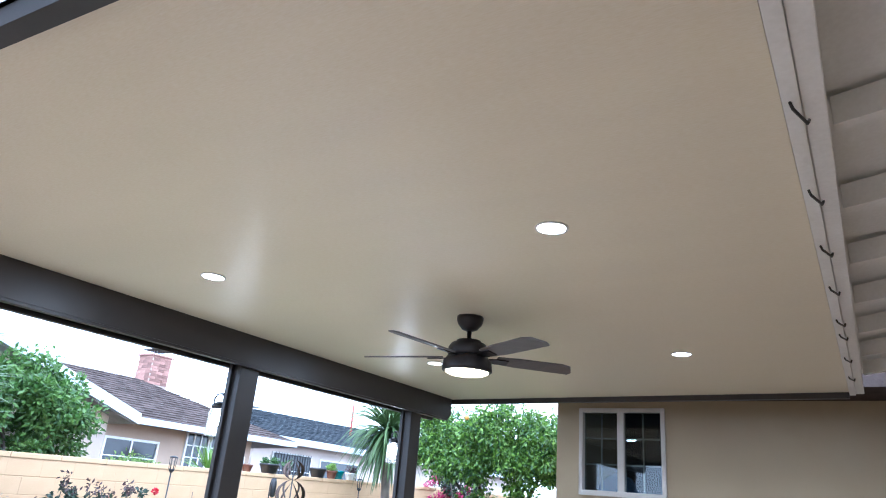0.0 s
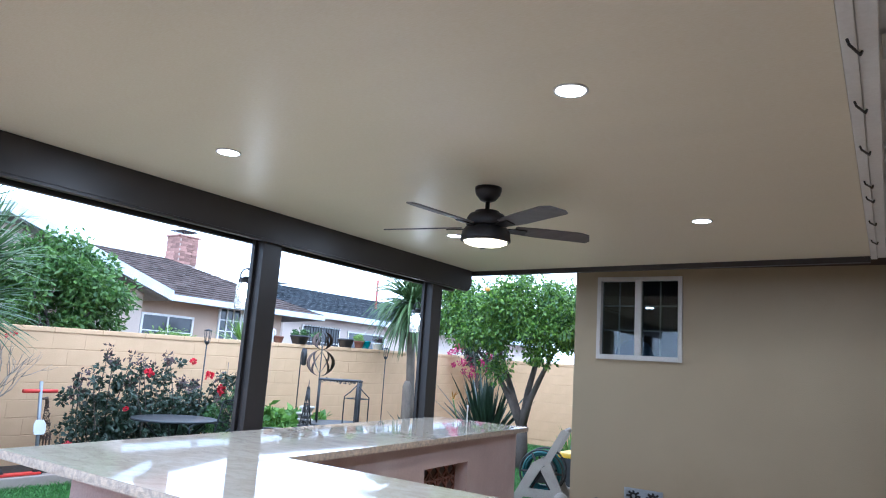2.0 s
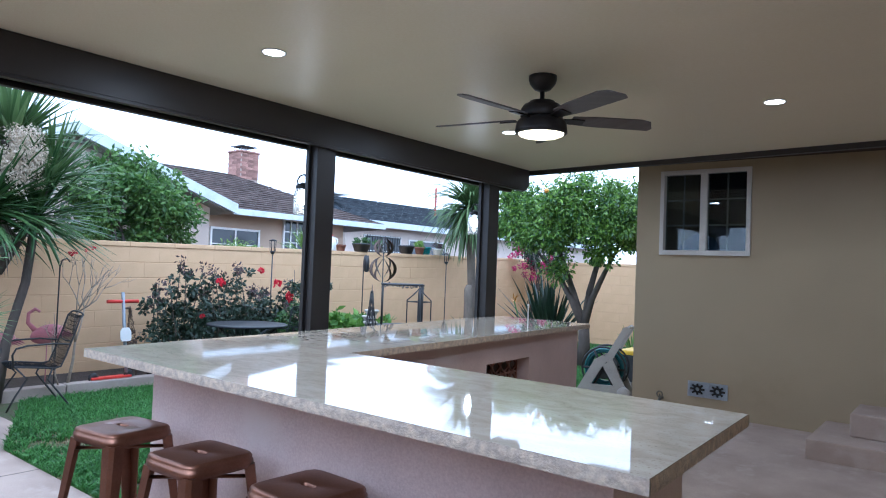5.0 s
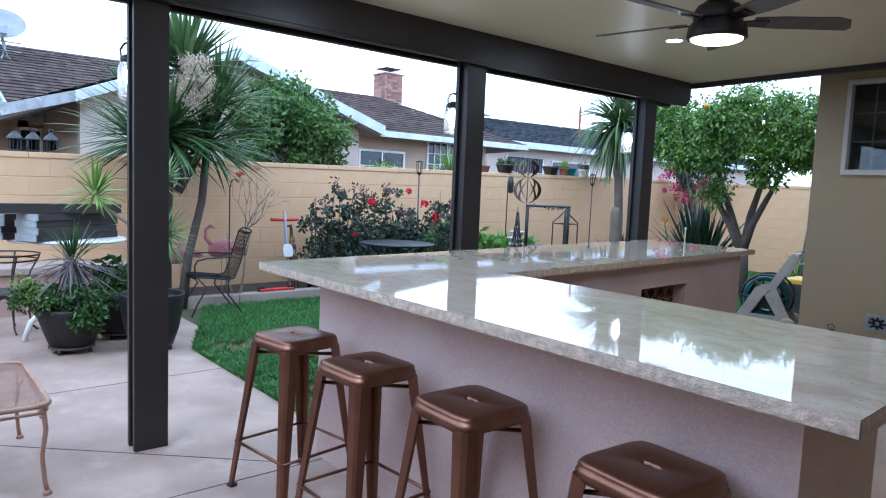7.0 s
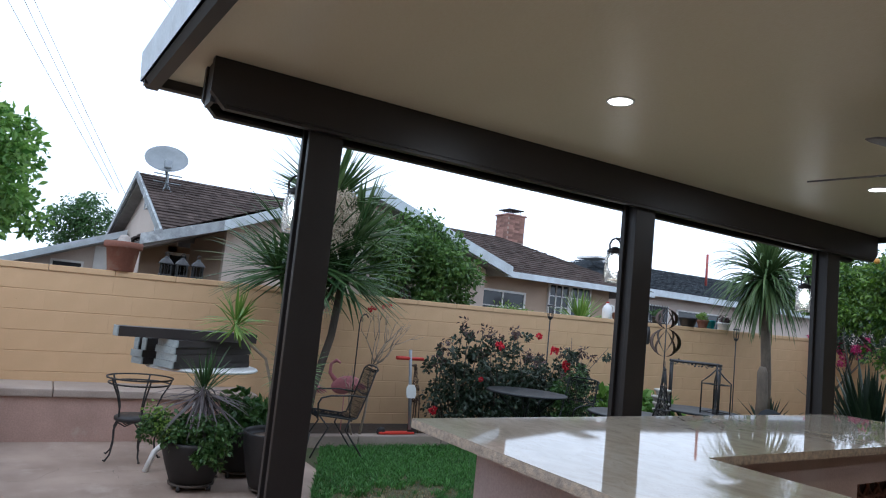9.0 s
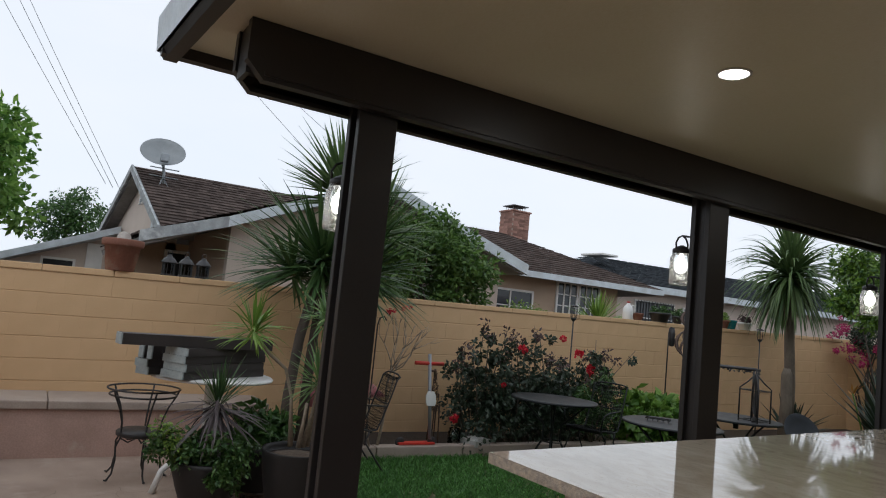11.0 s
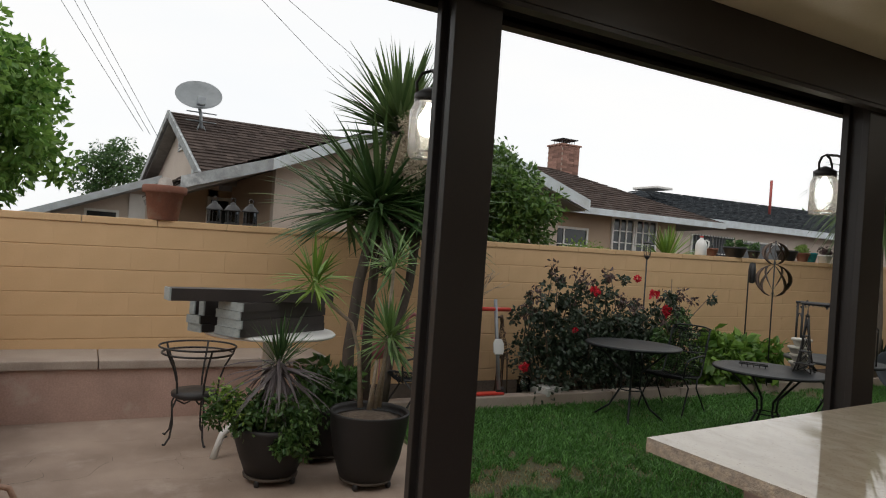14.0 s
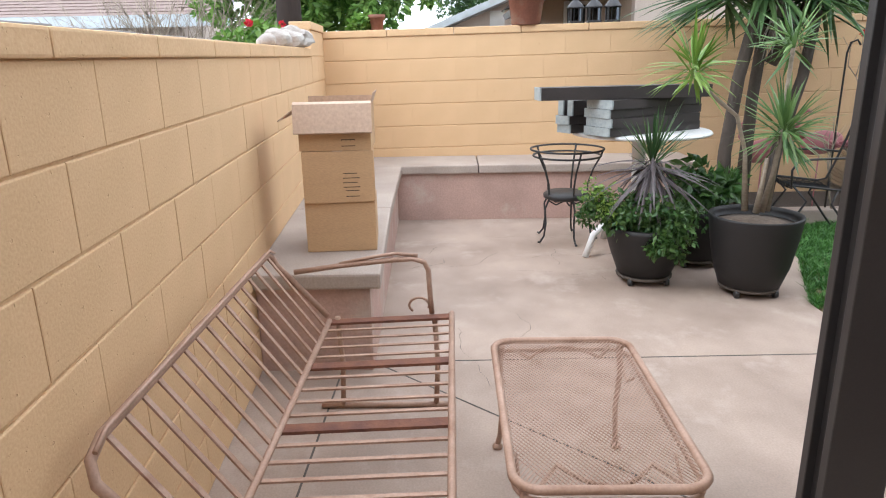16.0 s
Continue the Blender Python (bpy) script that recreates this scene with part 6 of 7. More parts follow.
v, f = leaf_soup(cc + a, rr + b, 34, 0.062, aspect=0.62)
soup("foliage", v, f, LEAF_ROSE, rb, "dark green leaves")
v, f = leaf_soup([np.array(p[2]) + np.array((0, 0, -0.03)) for p in canes], [0.075] * len(canes), 26, 0.055)
soup("young_growth", v, f, LEAF_ROSE_NEW, rb, "reddish young shoots")


def bloom(parent, at, r):
    v, f = leaf_soup([at], [r * 0.75], 46, r * 0.95, jitter=0.25, up=-0.2, aspect=1.0)
    soup("rose_bloom", v, f, PETAL_RED, parent, "open red rose")


for y, z, r in ((-0.3, 1.16, 0.045), (0.32, 1.32, 0.035), (0.6, 1.14, 0.048), (0.82, 0.95, 0.052), (-0.55, 0.72, 0.025), (-1.2, 0.33, 0.04)):
    bloom(rb, (0.26, y, z), r)
rb2 = thing("rose_bush", (-6.1, 9.05, 0.08), "bright green young rose bush beside the hedge", "shrub")
cc, rr = crown_clumps((0, 0, 0.55), (0.25, 0.4, 0.5), 34, 0.12)
v, f = leaf_soup(cc, rr, 40, 0.06)
soup("foliage", v, f, LEAF_POT, rb2)
for k in range(6):
    part("cane", tube(bmesh.new(), [(0, 0, 0), tuple(np.array((0, 0, 0.5)) + rng.normal(size=3) * 0.1), tuple(np.array((0, 0, 0.95)) + rng.normal(size=3) * 0.2)], [0.01, 0.007, 0.004], 5), BARK, rb2)
lg = thing("leafy_groundcover", (-6.3, 9.85, 0.08), "low broad-leaved green plants in the bed", "plant")
cc, rr = crown_clumps((0.05, 0.55, 0.32), (0.32, 1.0, 0.36), 70, 0.12)
v, f = leaf_soup(cc, rr, 24, 0.16, aspect=0.62)
soup("leaves", v, f, LEAF_BRIGHT, lg)
STONE = material("pale_stone", (0.56, 0.54, 0.49), (0.42, 0.39, 0.34), 0.8, scale=9, bump=0.3)
for k in range(4):
    cup = thing("stacked_pot", (-4.27 + 0.012 * (k % 2), 8.75 - 0.015 * (k % 3), 0.691 + 0.072 * k), "pale stone pot in a stack on a round table", "plant pot", "stacked pale pots", 40 * k)
    part("pot_shell", lathe(bmesh.new(), [(0.055, 0), (0.06, 0.004), (0.078, 0.045), (0.09, 0.048), (0.09, 0.068), (0.08, 0.07), (0.07, 0.066)], 18), STONE, cup)

# bare cane shrub with red tips
cs = thing("bare_shrub", (-6.15, 6.02, 0.08), "nearly bare branching shrub with a few red blooms", "shrub")
ends = []


def twig(a, d, ln, r, depth):
    b = a + d * ln
    mid = a.lerp(b, 0.5) + Vector(rng.normal(size=3)) * ln * 0.05
    part("branch", tube(bmesh.new(), [a, mid, b], [r, r * 0.8, r * 0.6], 5), STEM, cs)
    if depth == 0:
        ends.append(b)
        return
    for _ in range(2 if depth < 3 else 3):
        nd = (d + Vector(rng.normal(size=3)) * 0.32 + Vector((0, 0.06, 0.25))).normalized()
        twig(b, nd, ln * rng.uniform(0.6, 0.85), r * 0.62, depth - 1)


twig(Vector((0, 0, 0)), Vector((0, 0.12, 1)).normalized(), 0.48, 0.019, 4)
twig(Vector((0.05, -0.1, 0)), Vector((0, -0.2, 1)).normalized(), 0.28, 0.010, 3)
ends.sort(key=lambda e: -e.z)
for e in ends[:5]:
    v, f = leaf_soup([tuple(e)], [0.018], 14, 0.03, aspect=0.8)
    soup("red_bloom", v, f, PETAL_RED, cs, "small red flower")


# potted plants
def pot(name, at, profile, label, casters=True):
    p = thing(name, at, label, "plant pot", "large pots on the patio")
    part("pot_shell", lathe(bmesh.new(), profile, 40), POT_DARK, p)
    r_in = profile[-1][0]
    z_soil = profile[-1][1]
    part("potting_soil", lathe(bmesh.new(), [(r_in - 0.001, z_soil), (r_in * 0.5, z_soil + 0.012), (0.02, z_soil + 0.015)], 24), POT_SOIL, p)
    if casters:
        part("caddy", lathe(bmesh.new(), [(0.14, 0.038), (0.172, 0.04), (0.175, 0.054), (0.14, 0.0555)], 28), BARK_DARK, p)
        for k in range(4):
            a = math.pi / 4 + k * math.pi / 2
            w = lathe(bmesh.new(), [(0.008, -0.012), (0.024, -0.012), (0.027, 0), (0.024, 0.012), (0.008, 0.012)], 12)
            w.transform(Matrix.Translation((0.16 * math.cos(a), 0.16 * math.sin(a), 0.026)) @ Matrix.Rotation(radians(90), 4, "X"))
            part("caster", w, BLACK, p)
    return p


p1 = pot("plant_pot", (-4.66, 3.945, 0), [(0.15, 0.056), (0.165, 0.062), (0.21, 0.18), (0.248, 0.30), (0.258, 0.345), (0.258, 0.372), (0.242, 0.377), (0.232, 0.345), (0.227, 0.33)], "speckled charcoal pot with trailing greenery and a dusky dracaena")
part("plant_stem", tube(bmesh.new(), [(0, 0, 0.36), (0.01, 0.0, 0.6), (0.0, 0.01, 0.74)], 0.018, 7), STEM, p1)
rosette(p1, (0, 0.01, 0.76), 66, 0.42, 0.026, LEAF_PURPLE, el=(-65, 10), droop=0.7)
rosette(p1, (0, 0.01, 0.78), 34, 0.34, 0.018, LEAF_DRACO, el=(20, 88), droop=0.1)
cc, rr = crown_clumps((0.02, -0.05, 0.46), (0.34, 0.36, 0.12), 52, 0.07)
a, b = crown_clumps((0.02, -0.32, 0.47), (0.14, 0.16, 0.11), 16, 0.06)
cc += a
rr += b
v, f = leaf_soup(cc, rr, 36, 0.042, aspect=0.6)
soup("trailing_greenery", v, f, LEAF_POT, p1)
cc, rr = crown_clumps((0.24, 0.08, 0.34), (0.09, 0.16, 0.2), 24, 0.055)
v, f = leaf_soup(cc, rr, 40, 0.045, aspect=0.6)
soup("trailing_greenery", v, f, LEAF_POT, p1)
v, f = leaf_soup([(0.1, -0.3, 0.56), (0.05, -0.36, 0.6), (0.12, -0.26, 0.48)], [0.09, 0.07, 0.08], 70, 0.035)
soup("trailing_greenery", v, f, LEAF_LIME, p1)

p2 = pot("plant_pot", (-4.42, 4.51, 0), [(0.165, 0.056), (0.175, 0.06), (0.215, 0.18), (0.245, 0.34), (0.257, 0.44), (0.262, 0.475), (0.26, 0.485), (0.244, 0.482), (0.242, 0.46), (0.238, 0.43)], "dark brown round pot with a branching spiky dracaena")
for pts in ([(-0.02, -0.06, 0.5), (-0.03, -0.09, 0.85), (-0.02, -0.16, 1.05), (0.0, -0.32, 1.17), (0.02, -0.43, 1.29)], [(0.02, 0.02, 0.5), (0.03, 0.06, 0.75), (0.05, 0.08, 0.98)], [(0.0, 0.06, 0.5), (-0.03, 0.1, 0.9), (0.0, 0.10, 1.44)],
            [(0.04, -0.02, 0.5), (0.06, -0.01, 0.7), (0.06, 0.0, 0.82)]):
    part("plant_stem", tube(bmesh.new(), pts, [0.02] + [0.012] * (len(pts) - 1), 7), STEM, p2)
rosette(p2, (0.02, -0.44, 1.32), 64, 0.29, 0.026, LEAF_LIME, el=(-45, 88), droop=0.5)
rosette(p2, (0.05, 0.08, 0.98), 90, 0.28, 0.026, LEAF_SWORD, el=(-55, 85), droop=0.55)
rosette(p2, (0.0, 0.10, 1.45), 52, 0.23, 0.024, LEAF_SWORD, el=(-45, 80), droop=0.4)
p3 = pot("plant_pot", (-5.02, 4.40, 0), [(0.16, 0.056), (0.17, 0.06), (0.21, 0.2), (0.235, 0.36), (0.24, 0.40), (0.225, 0.40), (0.22, 0.36)], "dark pot with leafy green plants behind the others")
cc, rr = crown_clumps((0, 0, 0.52), (0.24, 0.26, 0.17), 34, 0.08)
v, f = leaf_soup(cc, rr, 26, 0.10, aspect=0.5)
soup("broad_leaves", v, f, LEAF_POT, p3)

# trees beyond the wall
def far_tree(name, at, center, radii, clumps, clump, per, size, mat, label, trunk_r=0.12, bark=None):
    t = thing(name, at, label, "tree")
    tips = [tuple(np.array(center) + np.array(radii) * rng.uniform(-0.5, 0.5, 3)) for _ in range(5)]
    limbs((0, 0, 0), center[2] * 0.5, tips, trunk_r, bark or BARK_DARK, t)
    cc, rr = crown_clumps(center, radii, clumps, clump, flat=0.3)
    v, f = leaf_soup(cc, rr, per, size)
    soup("crown", v, f, mat, t, "dense green crown")
    return t


far_tree("garden_tree", (-7.85, 7.5, -0.03), (0, 0, 2.25), (0.7, 1.0, 0.85), 130, 0.19, 90, 0.09, LEAF_TREE, "rounded green tree just beyond the block wall", 0.07)
far_tree("broadleaf_tree", (-11.6, 0.4, -0.03), (0, 0.0, 3.15), (1.7, 2.35, 1.75), 460, 0.24, 62, 0.15, LEAF_BROAD, "large bright green broadleaf tree beyond the wall", 0.15)
far_tree("distant_tree", (-24, 3.5, -0.03), (0, 0, 3.2), (1.2, 1.45, 1.3), 90, 0.26, 60, 0.13, LEAF_POT, "pale green distant tree behind the roofs", 0.12)
far_tree("distant_tree", (-20, 31.5, -0.03), (0, 0, 3.6), (1.3, 1.4, 1.2), 70, 0.3, 60, 0.13, LEAF_TREE, "distant green tree behind the grey roof", 0.12)
gb = thing("grey_bush", (-9.6, -0.9, -0.03), "leafless grey twiggy bush beyond the wall", "shrub")
for k in range(150):
    a, e = rng.uniform(0, 2 * math.pi), rng.uniform(0.5, 1.5)
    ln = rng.uniform(1.6, 2.6)
    d = Vector((math.cos(a) * math.cos(e) * 0.7, math.sin(a) * math.cos(e) * 1.2, math.sin(e)))
    p = Vector((0, 0, 0.3))
    mid = p + d * ln * 0.5 + Vector(rng.normal(size=3)) * 0.18
    tip = p + d * ln + Vector(rng.normal(size=3)) * 0.3
    fork = mid.lerp(tip, 0.4)
    bm = tube(bmesh.new(), [p, mid, fork, tip], [0.011, 0.007, 0.005, 0.002], 4)
    for _ in range(3):
        tube(bm, [fork, fork + (tip - mid) * 0.35 + Vector(rng.normal(size=3)) * 0.22], [0.004, 0.0015], 3)
    part("twig", bm, STEM, gb)
geo = thing("geranium", (-7.2, 0.9, -0.03), "green geranium with red flowers beyond the low wall", "plant")
cc, rr = crown_clumps((0, 0, 1.5), (0.4, 0.45, 0.28), 40, 0.1)
v, f = leaf_soup(cc, rr, 30, 0.07, aspect=0.8)
soup("leaves", v, f, LEAF_BRIGHT, geo)
part("stem", tube(bmesh.new(), [(0, 0, 0), (0, 0, 1.4)], 0.03, 6), STEM, geo)
for k in range(3):
    bloom(geo, (rng.uniform(-0.3, 0.3), rng.uniform(-0.3, 0.3), 1.76), 0.028)
hedge = thing("hedge_shrub", (-9.0, 10.15, -0.03), "yellow-green shrub beyond the block wall", "shrub")
cc, rr = crown_clumps((0, 0, 1.55), (0.4, 0.75, 0.5), 60, 0.14)
v, f = leaf_soup(cc, rr, 40, 0.06)
soup("foliage", v, f, LEAF_LIME, hedge)
part("stem", tube(bmesh.new(), [(0, 0, 0), (0, 0, 1.3)], 0.04, 6), BARK, hedge)
yu = thing("yucca", (-7.7, 10.57, -0.03), "pale green yucca rising beyond the wall", "plant")
part("trunk", tube(bmesh.new(), [(0, 0, 0), (0, 0, 1.65)], 0.08, 8), BARK, yu)
rosette(yu, (0, 0, 1.7), 80, 0.55, 0.04, LEAF_LIME, el=(-10, 85), droop=0.1)

# lawn
def lawn_blades(n, dry=False):
    """Short bent blades in uneven tufts, with thin and worn patches."""
    x = rng.uniform(-6.04, -1.76, n)
    y = GRASS_Y + 0.01 + (16.4 - GRASS_Y) * rng.uniform(0, 1, n) ** 1.6
    patch = np.array([noise.noise(Vector((a * 1.1, b * 1.1, 0.3))) + 0.5 * noise.noise(Vector((a * 4.5, b * 4.5, 1))) for a, b in zip(x, y)])
    tuft = np.array([noise.noise(Vector((a * 14, b * 14, 4))) for a, b in zip(x, y)])
    keep = patch < -0.2 if dry else patch + 0.5 * tuft > -0.45
    keep &= ~((x < -4.2) & (y < GRASS_Y + (-4.2 - x) * 0.41))
    x, y, tuft = x[keep], y[keep], tuft[keep]
    n = len(x)
    az, la = rng.uniform(0, 2 * math.pi, n), rng.uniform(0, 2 * math.pi, n)
    h = rng.uniform(0.022, 0.055, n) * np.clip(1 + 1.1 * tuft, 0.45, 1.7) * (0.5 if dry else 1)
    w = rng.uniform(0.0026, 0.005, n)
    lean = rng.uniform(0.3, 1.3, n) * h
    ca, sa, cl, sl = np.cos(az) * w, np.sin(az) * w, np.cos(la) * lean, np.sin(la) * lean
    z0 = np.full(n, -0.013)
    v = np.stack([np.stack([x - ca, y - sa, z0], 1), np.stack([x + ca, y + sa, z0], 1), np.stack([x + cl * 0.35 + ca * 0.8, y + sl * 0.35 + sa * 0.8, z0 + h * 0.65], 1),
                  np.stack([x + cl * 0.35 - ca * 0.8, y + sl * 0.35 - sa * 0.8, z0 + h * 0.65], 1), np.stack([x + cl, y + sl, z0 + h], 1)], 1).reshape(-1, 3)
    q = np.arange(n)[:, None] * 5
    return v.tolist(), np.hstack([q, q + 1, q + 2, q + 3]).tolist() + np.hstack([q + 3, q + 2, q + 4]).tolist()


gv, gf = lawn_blades(260000)
tagged(soup("grass", gv, gf, GRASS), "short green lawn grass with thin patches", "grass", kind="stuff")
gv, gf = lawn_blades(60000, dry=True)
tagged(soup("dry_grass", gv, gf, STRAW), "dry straw-coloured blades in worn lawn patches", "grass", kind="stuff")
# ---- neighbouring houses ----
def shingles(quad, courses, tabs, mat, parent, name="roof_slope"):
    """A roof slope of overlapping shingle courses; quad: eave start, eave end, ridge end, ridge start."""
    a, b, c, d = (Vector(p) for p in quad)
    nrm = (b - a).cross(d - a).normalized()
    if nrm.z < 0:
        nrm = -nrm
    verts, faces = [], []
    rnd = random.Random(3)
    for i in range(courses):
        f0, f1 = i / courses, (i + 1.15) / courses
        l0, r0, l1, r1 = a.lerp(d, f0), b.lerp(c, f0), a.lerp(d, min(f1, 1)), b.lerp(c, min(f1, 1))
        k = 0.0
        while k < 1:
            e = min(1, k + (0.6 + 0.8 * rnd.random()) / tabs)
            lift = nrm * (0.018 + 0.012 * rnd.random())
            n = len(verts)
            p, q, r, s = l0.lerp(r0, k), l0.lerp(r0, e), l1.lerp(r1, e), l1.lerp(r1, k)
            verts += [tuple(x) for x in (p + lift, q + lift, r + nrm * 0.004, s + nrm * 0.004, p, q)]
            faces += [(n, n + 1, n + 2, n + 3), (n, n + 4, n + 5, n + 1)]
            k = e
    ob = soup(name, verts, faces, mat, parent)
    n0 = [tuple(x - nrm * 0.15) for x in (a, b, c, d)] + [tuple(x - nrm * 0.05) for x in (a, b, c, d)]
    soup("roof_deck", n0, [(0, 1, 2, 3), (4, 5, 6, 7), (0, 1, 5, 4), (1, 2, 6, 5), (2, 3, 7, 6), (3, 0, 4, 7)], TRIM_DARK, parent)
    return ob


def varied(mat):
    """Shingle tabs differ one by one."""
    n, l = mat.node_tree.nodes, mat.node_tree.links
    bsdf = n["Principled BSDF"]
    old = bsdf.inputs["Base Color"].links[0].from_socket
    geo, mr, hs = n.new("ShaderNodeNewGeometry"), n.new("ShaderNodeMapRange"), n.new("ShaderNodeHueSaturation")
    mr.inputs["To Min"].default_value, mr.inputs["To Max"].default_value = 0.7, 1.25
    l.new(geo.outputs["Random Per Island"], mr.inputs["Value"])
    l.new(mr.outputs["Result"], hs.inputs["Value"])
    l.new(old, hs.inputs["Color"])
    l.new(hs.outputs["Color"], bsdf.inputs["Base Color"])
    bsdf.inputs["Specular IOR Level"].default_value = 0.08


varied(SHINGLE)
varied(SHINGLE_GREY)
TRIM_DARK = material("eave_underside", (0.30, 0.29, 0.28), (0.22, 0.21, 0.2), 0.8, bump=0.1)


def board(parent, a, b, h_, t, mat, name="fascia_board"):
    a, b = Vector(a), Vector(b)
    d = (b - a).normalized()
    out = Vector((d.y, -d.x, 0)).normalized()
    up = Vector((0, 0, 1))
    bm = extrude(bmesh.new(), [(0, -h_), (t, -h_), (t, 0), (0, 0)], a, b, out, up)
    return part(name, bm, mat, parent)


def house_window(parent, x, y0, y1, z0, z1, cols, rows=1, bars=0, axis="y"):
    w = part("window", B((x - 0.02, y0, z0), (x + 0.0, y1, z1)), DARK_PANE, parent)
    bm = bmesh.new()
    t = 0.05
    for lo, hi in (((y0 - t, z0 - t), (y1 + t, z0)), ((y0 - t, z1), (y1 + t, z1 + t)), ((y0 - t, z0), (y0, z1)), ((y1, z0), (y1 + t, z1))):
        box(bm, (x - 0.03, lo[0], lo[1]), (x + 0.03, hi[0], hi[1]))
    for c in range(1, cols):
        yy = y0 + (y1 - y0) * c / cols
        box(bm, (x + 0.002, yy - 0.02, z0), (x + 0.02, yy + 0.02, z1))
    for r in range(1, rows):
        zz = z0 + (z1 - z0) * r / rows
        box(bm, (x + 0.004, y0, zz - 0.012), (x + 0.018, y1, zz + 0.012))
    part("frame", bm, VINYL, w)
    if bars:
        bm = bmesh.new()
        for i in range(bars):
            yy = y0 + (y1 - y0) * (i + 0.5) / bars
            tube(bm, [(x + 0.07, yy, z0 - 0.03), (x + 0.07, yy, z1 + 0.05)], 0.012, 5)
        for zz in (z0, z1):
            tube(bm, [(x + 0.07, y0, zz), (x + 0.07, y1, zz)], 0.012, 5)
        part("security_bars", bm, BLACK, w)


DARK_PANE = material("dark_pane", (0.035, 0.045, 0.05), (0.025, 0.03, 0.035), 0.08, scale=2, bump=0, gloss_var=0.03)

hb = thing("neighbour_house", (0, 0, -0.03), "pale stucco house with a brown shingle roof and front gable", "house")
RX, PY, PZ, LY, LZ, RY, RZ = -8.3, 6.84, 3.385, 3.69, 2.19, 9.49, 2.485
part("wall", extrude(bmesh.new(), [(4.81, 0), (9.18, 0), (9.18, 2.46), (PY, PZ - 0.16), (4.81, 2.47)], (-8.75, 0, 0), (-8.6, 0, 0), (0, 1, 0), (0, 0, 1)), HOUSE_PALE, hb)
part("wall", B((-11.55, 4.05, 0), (-11.4, 5.4, 2.3)), HOUSE_TAN, hb)
part("wall", B((-11.4, 4.82, 0), (-8.75, 4.92, 2.45)), HOUSE_TAN, hb)
part("wall", B((-12.3, 9.08, 0), (-8.75, 9.18, 2.45)), HOUSE_TAN, hb)
part("wall", B((-12.35, 9.11, 0), (-12.2, 15.6, 2.8)), HOUSE_TAN, hb)
part("wall", extrude(bmesh.new(), [(-17.6, 0), (-11.4, 0), (-11.4, 2.55), (-14.0, 3.7), (-17.6, 2.55)], (0, 5.15, 0), (0, 5.30, 0), (1, 0.06, 0), (0, 0, 1)), HOUSE_PALE, hb)
shingles([(RX, LY, LZ), (-13.9, LY, LZ), (-13.9, PY, PZ), (RX, PY, PZ)], 22, 26, SHINGLE, hb)
shingles([(RX, RY, RZ), (-13.9, RY, RZ), (-13.9, PY, PZ), (RX, PY, PZ)], 16, 26, SHINGLE, hb)
shingles([(-11.0, 4.30, 2.50), (-11.0, 8.0, 2.50), (-14.0, 8.0, 3.86), (-14.0, 4.08, 3.86)], 20, 26, SHINGLE, hb)
shingles([(-11.6, 8.0, 2.74), (-11.6, 16.6, 2.74), (-14.0, 13.0, 3.87), (-14.0, 8.0, 3.86)], 18, 46, SHINGLE, hb)
shingles([(-18.0, 3.84, 2.5), (-18.0, 16.6, 2.5), (-14.0, 13.0, 3.87), (-14.0, 4.08, 3.86)], 10, 20, SHINGLE, hb)
shingles([(-18.0, 16.6, 2.5), (-11.6, 16.6, 2.74), (-14.0, 13.0, 3.87), (-14.01, 13.0, 3.87)], 12, 16, SHINGLE, hb)
PEELED = material("peeling_trim", (0.42, 0.45, 0.46), (0.25, 0.26, 0.27), 0.8, scale=7, bump=0.3, stain=(0.62, 0.64, 0.64), stain_scale=5)
board(hb, (RX + 0.02, LY, LZ + 0.03), (RX + 0.02, LY + 1.0, LZ + 0.353), 0.14, 0.04, PEELED)
board(hb, (RX + 0.02, LY + 1.0, LZ + 0.353), (RX + 0.02, PY, PZ + 0.03), 0.14, 0.04, TRIM)
board(hb, (RX + 0.02, PY, PZ + 0.03), (RX + 0.02, RY, RZ + 0.03), 0.17, 0.04, TRIM)
board(hb, (-11.58, 9.9, 2.75), (-11.58, 16.6, 2.75), 0.14, 0.04, TRIM)
for a, b in (((-11.0, 4.28, 2.53), (-14.0, 4.06, 3.89)), ((-14.0, 4.06, 3.89), (-18.0, 3.82, 2.53))):
    bm = extrude(bmesh.new(), [(0, -0.15), (0.04, -0.15), (0.04, 0), (0, 0)], a, b, (0, -1, 0), (0, 0, 1))
    part("fascia_board", bm, PEELED, hb)
house_window(hb, -11.38, 4.50, 5.09, 1.5, 2.14, 2)
house_window(hb, -12.18, 11.50, 12.76, 1.6, 2.28, 2, 2)
house_window(hb, -12.18, 13.56, 14.16, 1.0, 2.62, 3, 6)
house_window(hb, -12.18, 14.28, 14.88, 1.0, 2.62, 3, 6)
bm = bmesh.new()
for i in range(6):
    box(bm, (-14.25, 4.27, 3.15 + i * 0.05), (-13.9, 4.315, 3.17 + i * 0.05))
part("gable_vent", bm, TRIM, hb)
part("corner_board", B((-12.6, 4.34, 1.2), (-12.35, 4.396, 2.95)), TRIM, hb)
sv = part("roof_vent", tube(bmesh.new(), [(-12.8, 7.2, 3.3), (-12.8, 7.2, 3.62)], 0.05, 8), GREY_METAL, hb)

